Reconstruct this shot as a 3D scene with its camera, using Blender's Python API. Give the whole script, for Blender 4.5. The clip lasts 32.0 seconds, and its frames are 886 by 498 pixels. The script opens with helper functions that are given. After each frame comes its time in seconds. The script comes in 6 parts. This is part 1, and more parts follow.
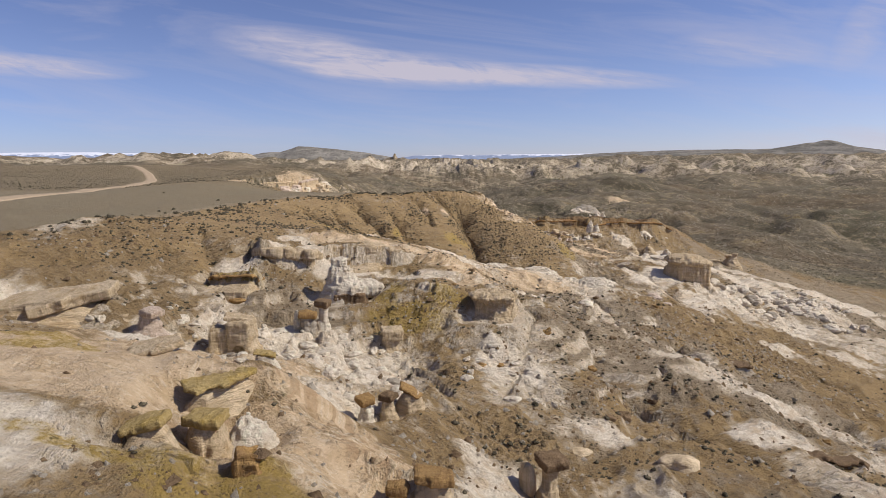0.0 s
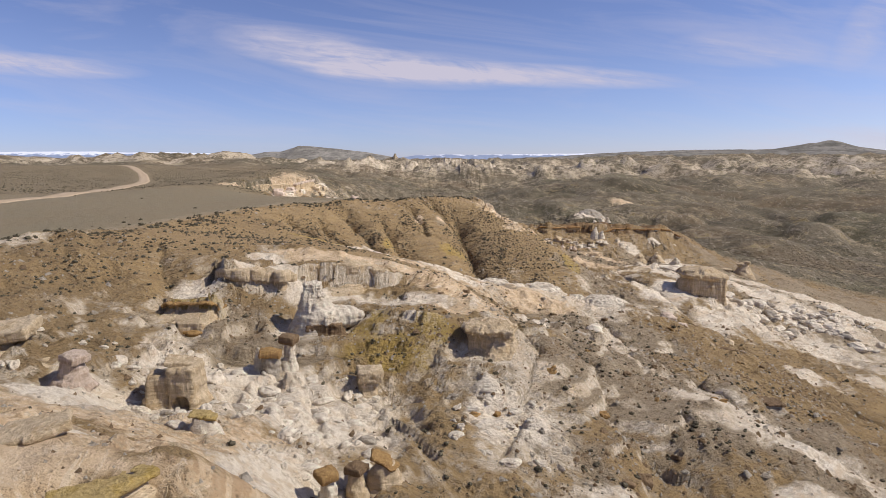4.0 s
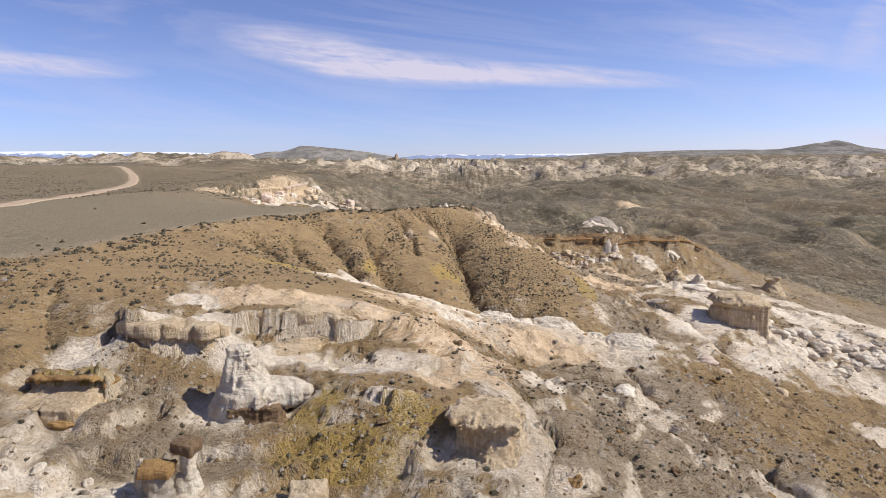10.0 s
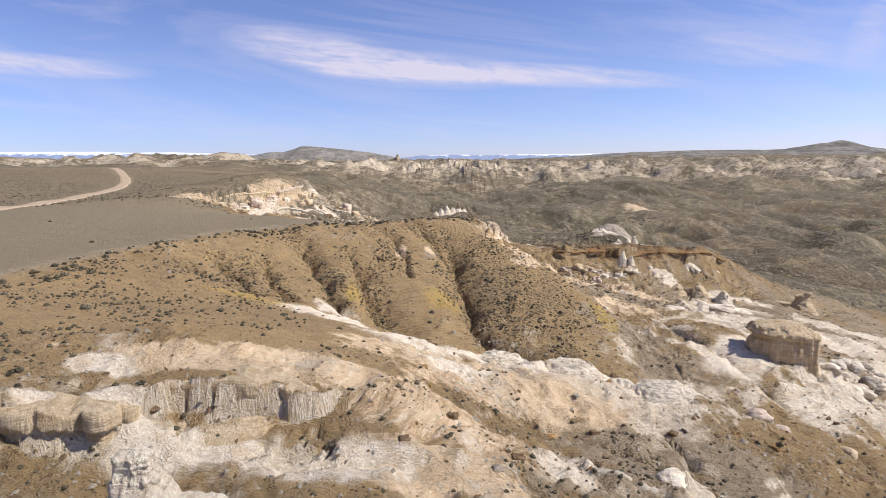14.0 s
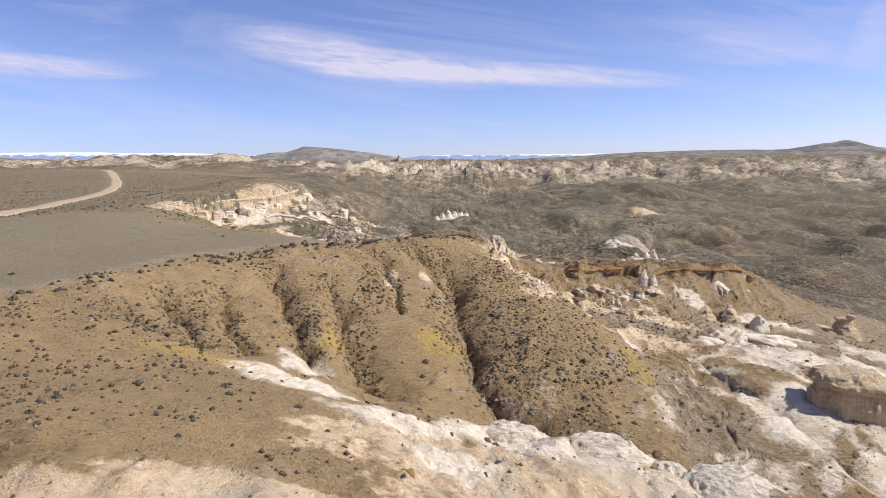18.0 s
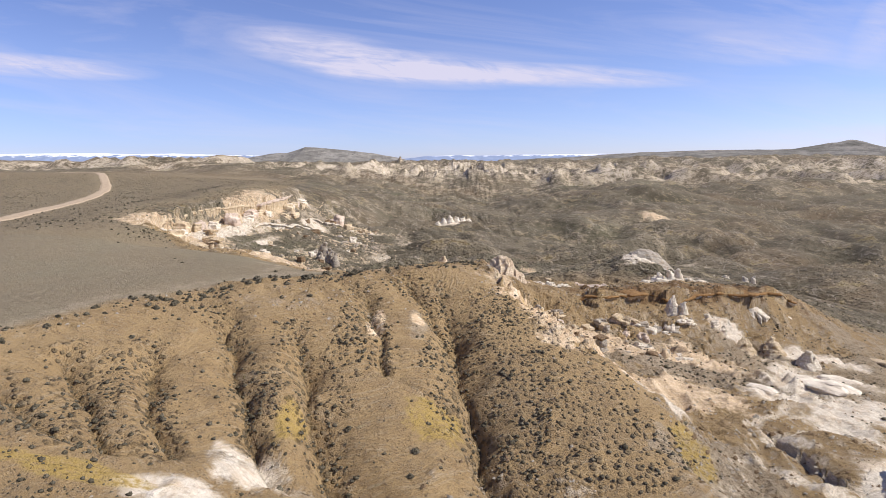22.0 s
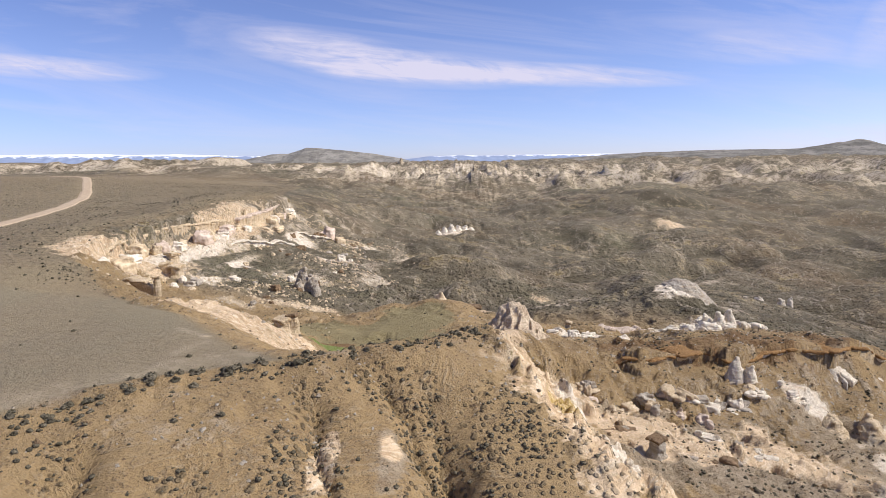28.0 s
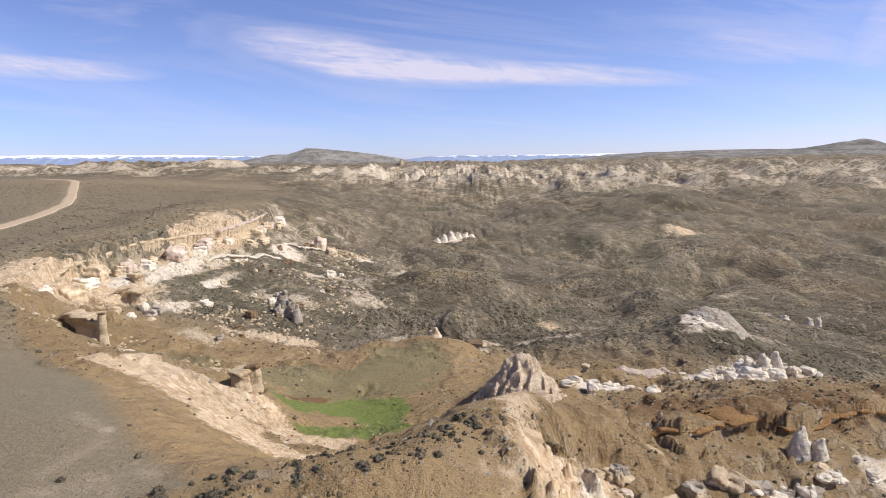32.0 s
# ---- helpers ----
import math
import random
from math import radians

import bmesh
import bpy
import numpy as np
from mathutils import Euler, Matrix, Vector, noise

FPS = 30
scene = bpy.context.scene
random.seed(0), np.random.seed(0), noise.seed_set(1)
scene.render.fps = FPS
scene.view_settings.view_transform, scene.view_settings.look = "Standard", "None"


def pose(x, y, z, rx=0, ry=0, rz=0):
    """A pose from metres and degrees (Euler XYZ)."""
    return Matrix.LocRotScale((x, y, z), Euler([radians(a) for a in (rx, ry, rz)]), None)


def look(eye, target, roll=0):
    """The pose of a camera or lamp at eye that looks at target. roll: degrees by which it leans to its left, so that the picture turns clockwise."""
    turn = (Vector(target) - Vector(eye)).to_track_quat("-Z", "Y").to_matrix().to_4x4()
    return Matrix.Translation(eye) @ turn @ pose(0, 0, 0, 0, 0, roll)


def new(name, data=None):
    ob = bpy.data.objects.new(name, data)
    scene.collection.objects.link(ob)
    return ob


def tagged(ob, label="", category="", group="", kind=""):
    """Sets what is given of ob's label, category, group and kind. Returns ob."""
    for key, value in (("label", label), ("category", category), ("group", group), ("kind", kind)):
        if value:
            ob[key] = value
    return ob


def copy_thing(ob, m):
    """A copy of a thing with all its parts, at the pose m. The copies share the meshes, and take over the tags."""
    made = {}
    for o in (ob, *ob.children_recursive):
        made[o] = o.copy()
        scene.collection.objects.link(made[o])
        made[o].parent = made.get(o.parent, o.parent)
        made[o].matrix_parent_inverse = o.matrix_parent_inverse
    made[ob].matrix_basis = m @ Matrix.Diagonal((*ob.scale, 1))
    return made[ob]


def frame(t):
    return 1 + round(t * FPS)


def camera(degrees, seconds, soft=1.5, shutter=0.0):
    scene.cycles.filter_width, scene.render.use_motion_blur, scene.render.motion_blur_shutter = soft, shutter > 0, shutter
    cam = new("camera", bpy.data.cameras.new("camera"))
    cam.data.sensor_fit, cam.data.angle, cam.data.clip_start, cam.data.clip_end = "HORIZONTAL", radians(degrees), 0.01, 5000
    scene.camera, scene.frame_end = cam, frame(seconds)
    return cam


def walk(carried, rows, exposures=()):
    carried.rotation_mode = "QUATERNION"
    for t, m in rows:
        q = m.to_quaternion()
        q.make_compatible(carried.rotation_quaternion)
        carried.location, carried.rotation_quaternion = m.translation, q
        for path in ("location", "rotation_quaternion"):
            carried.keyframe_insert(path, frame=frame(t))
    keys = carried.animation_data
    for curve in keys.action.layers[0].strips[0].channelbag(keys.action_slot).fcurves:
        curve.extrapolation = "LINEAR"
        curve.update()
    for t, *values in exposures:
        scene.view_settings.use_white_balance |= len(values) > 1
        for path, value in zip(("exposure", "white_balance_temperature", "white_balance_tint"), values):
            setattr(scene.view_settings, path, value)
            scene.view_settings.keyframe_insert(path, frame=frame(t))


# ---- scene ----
cam = camera(72.0, 32.0, 0.75)
# seconds, x, y, height over the first eye, yaw, pitch, roll
PATH = [
    (0, 0.00, 0.00, 0.00, -0.00, -8.32, 0.01),
    (1, 0.30, 2.23, 0.32, 0.03, -8.33, -0.02),
    (2, 0.62, 4.57, 0.58, 0.06, -8.34, -0.04),
    (3, 0.94, 7.03, 0.82, 0.09, -8.35, -0.06),
    (4, 1.26, 9.61, 1.02, 0.13, -8.36, -0.07),
    (5, 1.58, 12.30, 1.21, 0.17, -8.37, -0.08),
    (6, 1.90, 15.12, 1.39, 0.21, -8.37, -0.09),
    (7, 2.19, 18.05, 1.57, 0.26, -8.37, -0.10),
    (8, 2.48, 21.11, 1.76, 0.30, -8.38, -0.10),
    (9, 2.74, 24.29, 1.96, 0.35, -8.38, -0.10),
    (10, 2.99, 27.59, 2.18, 0.40, -8.38, -0.10),
    (11, 3.21, 31.01, 2.42, 0.45, -8.38, -0.09),
    (12, 3.41, 34.54, 2.68, 0.50, -8.38, -0.08),
    (13, 3.59, 38.18, 2.97, 0.56, -8.38, -0.07),
    (14, 3.75, 41.93, 3.29, 0.61, -8.37, -0.06),
    (15, 3.90, 45.77, 3.64, 0.66, -8.37, -0.05),
    (16, 4.02, 49.72, 4.01, 0.72, -8.37, -0.03),
    (17, 4.13, 53.75, 4.41, 0.77, -8.37, -0.02),
    (18, 4.23, 57.87, 4.83, 0.82, -8.37, 0.00),
    (19, 4.32, 62.06, 5.27, 0.88, -8.37, 0.02),
    (20, 4.40, 66.32, 5.73, 0.93, -8.37, 0.04),
    (21, 4.49, 70.64, 6.20, 0.98, -8.36, 0.06),
    (22, 4.58, 75.01, 6.68, 1.03, -8.36, 0.08),
    (23, 4.67, 79.43, 7.17, 1.07, -8.36, 0.10),
    (24, 4.77, 83.88, 7.67, 1.12, -8.36, 0.13),
    (25, 4.88, 88.36, 8.17, 1.16, -8.37, 0.15),
    (26, 5.01, 92.86, 8.68, 1.20, -8.37, 0.17),
    (27, 5.16, 97.37, 9.19, 1.24, -8.37, 0.19),
    (28, 5.32, 101.90, 9.71, 1.28, -8.38, 0.21),
    (29, 5.49, 106.42, 10.25, 1.31, -8.38, 0.23),
    (30, 5.68, 110.95, 10.81, 1.34, -8.39, 0.25),
    (31, 5.87, 115.47, 11.41, 1.37, -8.40, 0.27),
    (32, 6.07, 119.99, 12.05, 1.39, -8.40, 0.29),
]
EYE = 40.0
walk(cam, [(t, pose(x, y, z + EYE, 90 + p, r, w)) for t, x, y, z, w, p, r in PATH],
     exposures=[(0.0, -0.38, 6500, 12), (6.0, -0.19, 6350, 13), (12.0, 0.0, 6250, 13), (20.0, 0.05, 6200, 13), (32.0, 0.07, 6200, 13)])

# ---- sky and sun ----
SUN_ELEV, SUN_TURN = radians(46), radians(97)   # turn: clockwise from +y
world = bpy.data.worlds.new("world")
scene.world = world
world.use_nodes = True
wn, wl = world.node_tree.nodes, world.node_tree.links
wn.clear()
w_out, w_bg = wn.new("ShaderNodeOutputWorld"), wn.new("ShaderNodeBackground")
sky = wn.new("ShaderNodeTexSky")
sky.sky_type, sky.sun_disc = "NISHITA", False
sky.sun_elevation, sky.sun_rotation = SUN_ELEV, SUN_TURN
sky.altitude, sky.air_density, sky.dust_density, sky.ozone_density = 1500, 1.0, 0.25, 2.5
w_bg.inputs["Strength"].default_value = 0.108
def sky_math(op, a, b=0.0):
    node = wn.new("ShaderNodeMath")
    node.operation = op
    for k, v in enumerate((a, b)):
        if isinstance(v, (int, float)):
            node.inputs[k].default_value = v
        else:
            wl.new(v, node.inputs[k])
    return node.outputs[0]


def sky_mix(kind, fac, a, b):
    node = wn.new("ShaderNodeMix")
    node.data_type, node.blend_type = "RGBA", kind
    for sock, v in ((node.inputs[0], fac), (node.inputs[6], a), (node.inputs[7], b)):
        if isinstance(v, (int, float)):
            sock.default_value = v
        elif isinstance(v, tuple):
            sock.default_value = (*v, 1)
        else:
            wl.new(v, sock)
    return node.outputs[2]


# thin cirrus, drawn out from west to east: u across, v up, as slopes from the +y axis
axes = wn.new("ShaderNodeSeparateXYZ")
wl.new(wn.new("ShaderNodeTexCoord").outputs["Generated"], axes.inputs[0])
ahead = sky_math("MAXIMUM", axes.outputs[1], 0.08)
u, v = sky_math("DIVIDE", axes.outputs[0], ahead), sky_math("DIVIDE", axes.outputs[2], ahead)


def streaks(across, up, warp, detail=6.0):
    put = wn.new("ShaderNodeCombineXYZ")
    wl.new(sky_math("MULTIPLY", sky_math("ADD", u, sky_math("MULTIPLY", v, 0.6)), across), put.inputs[0])
    wl.new(sky_math("MULTIPLY", sky_math("ADD", v, sky_math("MULTIPLY", u, 0.12)), up), put.inputs[1])
    tex = wn.new("ShaderNodeTexNoise")
    tex.inputs["Scale"].default_value, tex.inputs["Detail"].default_value = 1.0, detail
    tex.inputs["Roughness"].default_value, tex.inputs["Distortion"].default_value = 0.6, warp
    wl.new(put.outputs[0], tex.inputs["Vector"])
    return tex.outputs["Fac"]


def veil(cu, cv, ru, rv, lean):
    """1 at the middle of an oval in the sky, 0 at its edge."""
    du = sky_math("DIVIDE", sky_math("SUBTRACT", u, cu), ru)
    dv = sky_math("DIVIDE", sky_math("SUBTRACT", sky_math("SUBTRACT", v, cv), sky_math("MULTIPLY", sky_math("SUBTRACT", u, cu), lean)), rv)
    d = sky_math("ADD", sky_math("MULTIPLY", du, du), sky_math("MULTIPLY", dv, dv))
    return sky_math("MAXIMUM", sky_math("SUBTRACT", 1.0, d), 0.0)


fibres, tufts = streaks(5.0, 60.0, 0.9), streaks(9.0, 34.0, 1.4)
body = sky_math("ADD", sky_math("MULTIPLY", veil(-0.19, 0.166, 0.18, 0.036, -0.15), 0.95), sky_math("MULTIPLY", veil(-0.06, 0.142, 0.22, 0.032, -0.06), 0.8))
body = sky_math("ADD", body, sky_math("MULTIPLY", veil(0.13, 0.133, 0.28, 0.02, -0.04), 1.0))
body = sky_math("ADD", body, sky_math("MULTIPLY", veil(-0.68, 0.150, 0.22, 0.02, -0.07), 1.0))
body = sky_math("ADD", body, sky_math("MULTIPLY", veil(0.48, 0.172, 0.14, 0.03, -0.02), 0.45))
body = sky_math("ADD", body, sky_math("MULTIPLY", veil(0.67, 0.21, 0.06, 0.06, 0.8), 0.4))
body = sky_math("ADD", body, sky_math("MULTIPLY", veil(0.85, 0.03, 0.45, 0.03, 0.0), 0.6))
thread = sky_math("ADD", sky_math("MULTIPLY", fibres, 0.6), sky_math("MULTIPLY", tufts, 0.6))
cirrus = sky_math("MULTIPLY", body, sky_math("MAXIMUM", sky_math("SUBTRACT", sky_math("MULTIPLY", thread, 2.6), 0.95), 0.0))
haze = sky_math("MULTIPLY", sky_math("MAXIMUM", sky_math("SUBTRACT", streaks(2.0, 13.0, 1.2), 0.44), 0.0), 0.9)
cirrus = sky_math("MINIMUM", sky_math("ADD", cirrus, haze), 0.9)
blue = sky_mix("MULTIPLY", 1.0, sky.outputs[0], sky_mix("MIX", sky_math("MINIMUM", sky_math("MAXIMUM", sky_math("ADD", sky_math("MULTIPLY", axes.outputs[0], 0.8), 0.4), 0.0), 1.0), (0.97, 0.89, 1.13), (1.22, 1.1, 1.33)))
low = sky_math("MAXIMUM", sky_math("SUBTRACT", 1.0, sky_math("MULTIPLY", sky_math("ABSOLUTE", axes.outputs[2]), 7.0)), 0.0)
blue = sky_mix("MULTIPLY", sky_math("MULTIPLY", low, sky_math("SUBTRACT", 0.9, sky_math("MULTIPLY", axes.outputs[0], 0.5))), blue, (0.72, 0.86, 1.06))
wl.new(sky_mix("MIX", cirrus, blue, (6.9, 6.5, 7.5)), w_bg.inputs["Color"])
wl.new(w_bg.outputs[0], w_out.inputs["Surface"])
sun = new("sun", bpy.data.lights.new("sun", "SUN"))
sun.data.energy, sun.data.angle, sun.data.color = 5.3, radians(0.55), (1.0, 0.955, 0.86)
sun.matrix_world = look((math.sin(SUN_TURN) * math.cos(SUN_ELEV) * 50, math.cos(SUN_TURN) * math.cos(SUN_ELEV) * 50, math.sin(SUN_ELEV) * 50 + 60), (0, 0, 60))


# ---- noise on arrays ----
def lattice(ix, iy, seed):
    h = (ix.astype(np.int64) * 374761393 + iy.astype(np.int64) * 668265263 + seed * 1442695041) & 0xFFFFFFFF
    h = ((h ^ (h >> 13)) * 1274126177) & 0xFFFFFFFF
    return ((h ^ (h >> 16)) & 0xFFFFFF) / float(0xFFFFFF)


def vnoise(x, y, seed=0):
    """Smooth noise from -1 to 1, one bump a unit."""
    ix, iy = np.floor(x), np.floor(y)
    fx, fy = x - ix, y - iy
    fx, fy = fx * fx * fx * (fx * (fx * 6 - 15) + 10), fy * fy * fy * (fy * (fy * 6 - 15) + 10)
    a, b = lattice(ix, iy, seed), lattice(ix + 1, iy, seed)
    c, d = lattice(ix, iy + 1, seed), lattice(ix + 1, iy + 1, seed)
    return 2 * ((a * (1 - fx) + b * fx) * (1 - fy) + (c * (1 - fx) + d * fx) * fy) - 1


def fbm(x, y, size, octaves=4, seed=0, gain=0.5):
    out, amp, total = 0 * x, 1.0, 0.0
    x, y = x / size, y / size
    for k in range(octaves):
        out = out + amp * vnoise(x, y, seed + k * 17)
        x, y = 1.6 * x + 1.2 * y + 3.1, 1.6 * y - 1.2 * x + 7.7
        total, amp = total + amp, amp * gain
    return out / total


def ridged(x, y, size, octaves=4, seed=0, gain=0.55):
    out, amp, total = 0 * x, 1.0, 0.0
    x, y = x / size, y / size
    for k in range(octaves):
        out = out + amp * (1 - 2 * np.abs(vnoise(x, y, seed + k * 13)))
        x, y = 1.6 * x + 1.2 * y + 5.3, 1.6 * y - 1.2 * x + 1.9
        total, amp = total + amp, amp * gain
    return out / total


def cells(x, y, size, seed=0):
    """Distance to the nearest of scattered points, in units of size, and that point's own random number."""
    x, y = x / size, y / size
    ix, iy = np.floor(x), np.floor(y)
    best, who = np.full(np.shape(x), 9.0), np.zeros(np.shape(x))
    for dx in (-1, 0, 1):
        for dy in (-1, 0, 1):
            jx, jy = ix + dx, iy + dy
            px, py = jx + lattice(jx, jy, seed), jy + lattice(jx, jy, seed + 5)
            d = np.hypot(px - x, py - y)
            near = d < best
            best, who = np.where(near, d, best), np.where(near, lattice(jx, jy, seed + 9), who)
    return best, who


def step(a, b, v):
    u = np.clip((v - a) / (b - a), 0, 1)
    return u * u * (3 - 2 * u)


# ---- the lie of the land: crests, rims, feet and gullies, heights below the first eye ----
LAND = {
    "plateau": [(-60, 20, -8.8), (-70, 60, -8.8), (-62, 100, -8.8), (-50, 140, -8.8), (-40, 165, -9), (-110, 80, -8.8), (-108, 180, -9.8), (-108, 225, -10), (-112, 262, -10.2), (-117, 213, -10.1), (-128, 246, -10.7), (-104, 300, -9.6), (-132, 300, -11), (-120, 345, -10.8), (-150, 312, -11.6), (-178, 374, -12.6), (-150, 390, -12), (-120, 420, -11), (-140, 470, -12), (-130, 260, -11), (-160, 340, -12), (-195, 410, -13.2), (-227, 478, -13.6), (-290, 600, -6.5), (-330, 690, -6)],
    "plateau_far": [(-300, 420, -10), (-350, 350, -8), (-700, 600, -9), (-400, 1200, -11), (-900, 1800, -14), (-1800, 2500, -16)],
    "rim": [(-66, 10, -9), (-59, 50, -8.9), (-52, 75, -8.8), (-45, 88, -8.8), (-41, 100, -8.8), (-37, 121, -8.7), (-29, 139, -8.5), (-23, 146, -8.6),
            (-16, 152, -8.6), (-8, 156, -8.4), (-1, 158, -8.2), (5, 163, -8.6), (9, 168, -9.4)],
    "crest": [(9, 168, -9.4), (11, 178, -12.4), (12.5, 186, -15)],
    "spur": [(9, 168, -9.4), (12, 160, -11.2), (16, 150, -13.2), (21, 140, -15.2), (24.5, 131, -16.8), (23, 121, -18.8), (20, 114, -20.6)],
    "spur_foot": [(14.5, 178, -17.8), (17.5, 167, -19.2), (22, 156, -20.4), (29, 144, -21.6), (32.5, 131, -23.2), (30, 117, -24.2), (26, 108, -23.8)],
    "gully_main": [(4.4, 149, -12.4), (5.5, 138, -15), (6.6, 128, -17.4), (7.8, 121, -19.1), (10.4, 117, -20.6), (13, 113, -21.6)],
    "flank_mid": [(-6, 147, -10.6), (-4, 138, -12), (-1, 128, -15), (2, 120, -17.6)],
    "gully_mid": [(-12.7, 138, -11), (-9.5, 131.5, -13.6), (-7.3, 124, -15.4), (-5.5, 120, -16.8), (-2.5, 116, -18.2)],
    "flank_left": [(-17, 141, -9.4), (-13, 133, -10.8), (-10.2, 126, -12.2), (-8, 120, -14)],
    "gully_left": [(-20.6, 140, -9.9), (-16.5, 133, -11.6), (-13.5, 126, -13), (-11.2, 120, -14.2), (-8.8, 116.5, -15.3)],
    "shoulder": [(-27, 126, -10), (-22, 117, -11.4), (-18, 111, -12.6)],
    "left_slope": [(-35, 105, -9.8), (-30, 100, -10.4), (-22, 98, -11.2), (-13, 98, -12.2), (-6, 103, -14), (0, 108, -16.6)],
    "white_rib": [(0, 108, -16.6), (7, 110.5, -19.2), (15.7, 109, -19.4), (22, 106, -20.8), (29, 104, -21.8)],
    "bench_top": [(-33, 80, -9.4), (-25, 80, -10.2), (-16, 85, -11), (-6, 85, -12), (0, 84, -13.6)],
    "ledge_foot": [(-27, 71, -13.8), (-21, 70.5, -14.6), (-14, 76, -14), (-5, 77, -14.4), (2, 79, -15.6)],
    "bench_mid": [(-12, 69, -15.4), (-4, 69.5, -14.8), (2, 68.5, -15.6), (7, 69, -16.6)],
    "under_block": [(-3, 64.5, -18.6), (4, 62.5, -19), (9, 64, -19), (12, 72, -18.4)],
    "mid_slope": [(10, 84, -18.8), (12, 92, -20.6), (20, 90, -21.2), (26, 86, -23), (26, 71, -22.6), (18, 62, -21.5)],
    "near_bench": [(-34, 20, -9.6), (-18, 22, -10.6), (-12, 26, -12.2), (-7, 28, -14), (-2, 27, -15.6)],
    "table_ridge": [(-24, 33, -10.9), (-18, 36.5, -11.8), (-14.2, 31, -12.1), (-12.2, 32.4, -12.2), (-10.6, 34, -12.4), (-8.4, 36.4, -14.2), (-6.5, 33, -15.3)],
    "bench_back": [(-36, 50, -12), (-28, 46, -13.4), (-20, 42, -14), (-14, 41, -15), (-8, 35, -15.2), (-5, 31, -15.2)],
    "white_floor": [(-33, 58, -13.2), (-24, 56, -16.2), (-18, 58, -17.6), (-12, 56, -18.8), (-6, 57, -20.6), (-5, 48, -20), (-8, 42, -18.2)],
    "gully_near": [(2, 24, -21.5), (3, 34, -22), (5, 44, -22.6), (3, 54, -20.8), (-4, 60.5, -20.8)],
    "right_near": [(10, 56, -22), (16, 51, -24.4), (19, 43, -24.2), (24, 30, -25), (35, 56, -26.4), (42, 40, -28), (27, 65, -22), (37, 76, -26.4)],
    "right_white": [(40, 120, -24), (46, 110, -27), (55, 102, -30.5), (57, 121, -29.5), (70, 122, -35), (78, 138, -33), (86, 137, -34), (62, 80, -34), (90, 90, -40)],
    "right_bench": [(39, 135, -22.8), (45, 128, -24), (51, 126.5, -25.6), (57, 129, -26.6), (58, 142, -27), (60, 152, -26.5), (70, 165, -29), (92, 194, -34), (109, 202, -37)],
    "behind_spur": [(26, 163, -21), (36, 160, -23), (45, 160, -25), (44, 172, -25.5), (59, 184, -28)],
    "ochre_bench": [(21, 185, -18), (28, 188, -18.4), (39, 191, -19), (55, 194.5, -19.8), (67, 199, -20.4), (76, 203, -22.4)],
    "ochre_foot": [(22, 174, -20.6), (32, 178, -23), (47, 183, -24), (60, 189, -25.2), (74, 194, -27)],
    "ochre_back": [(26, 200, -20.5), (42, 206, -21), (60, 212, -22.4), (78, 216, -26)],
    "pillar_foot": [(-57, 212.5, -16.5), (-52, 213.5, -18), (-47, 214, -19), (-46, 221, -19.6)],
    "dome": [(36, 214, -24), (44, 220, -23.4), (50, 228, -21), (55, 238, -18.8), (61, 246, -22.5), (69, 236, -27)],
    "pad_edge": [(-13, 160, -9.2), (-19, 167, -10), (-27, 177, -10.4), (-37, 183, -10), (-52, 190, -9.8)],
    "lobe": [(-29, 187, -11.8), (-25, 191, -13.4), (-22.5, 195, -16.2)],
    "bowl": [(-2, 166, -12.6), (-10, 172, -15.6), (-2, 175, -16.8), (-8, 180, -19.4), (-17, 181, -16.8), (-14, 188, -20.6), (-6, 191, -21.6), (1, 190, -20.8), (6, 186, -17)],
    "meadow": [(-18, 203, -21.6), (-10, 200, -21.8), (-3, 197, -21.6), (-13, 210, -21.6), (-22, 211, -21.4), (4, 200, -19.8)],
    "meadow_lip": [(-10, 222, -20), (-3, 219, -19.4), (3, 222, -18), (10, 216, -19.6), (14, 206, -19.4), (20, 199, -19.4)],
    "below_lip": [(-14, 235, -27), (0, 236, -26), (9, 230, -23.6), (20, 222, -24.4), (32, 214, -22.4)],
    "far_rim": [(-55, 205, -10.4), (-75, 225, -9.4), (-84, 255, -8.6), (-86, 282, -8.5), (-76, 340, -8), (-85, 420, -9), (-104, 496, -10.7), (-110, 560, -11)],
    "far_scarp": [(-68, 232, -15.5), (-76, 258, -15.5), (-78, 284, -16), (-69, 340, -15.5), (-77, 410, -16)],
    "far_foot": [(-36, 208, -19.5), (-47, 226, -20.5), (-54, 250, -21), (-56, 280, -22), (-50, 320, -22), (-48, 370, -23), (-45, 430, -25), (-40, 500, -26)],
    "basin": [(-36, 264, -24.5), (-20, 285, -28.8), (-37, 317, -24), (-26, 391, -28.7), (14, 278, -31), (2, 474, -28), (40, 330, -37), (30, 403, -38)],
    "valley": [(60, 270, -33), (94, 255, -31), (102, 381, -40), (116, 343, -43), (84, 405, -40), (134, 204, -43.5), (150, 300, -44), (180, 200, -50), (225, 342, -50), (205, 487, -40)],
    "valley_near": [(70, 20, -36), (120, 60, -46), (140, 130, -46), (260, 60, -56), (300, 200, -56), (600, 100, -60)],
    "hill": [(118, 470, -34), (148, 504, -30), (168, 570, -25), (180, 655, -15), (130, 650, -27), (225, 650, -24), (200, 600, -30), (287, 588, -38), (362, 622, -28), (480, 620, -30)],
    "far_valley": [(50, 560, -38), (60, 760, -36), (231, 860, -20), (-42, 893, -27), (132, 1060, -30), (400, 900, -34), (600, 700, -36), (-150, 1000, -20)],
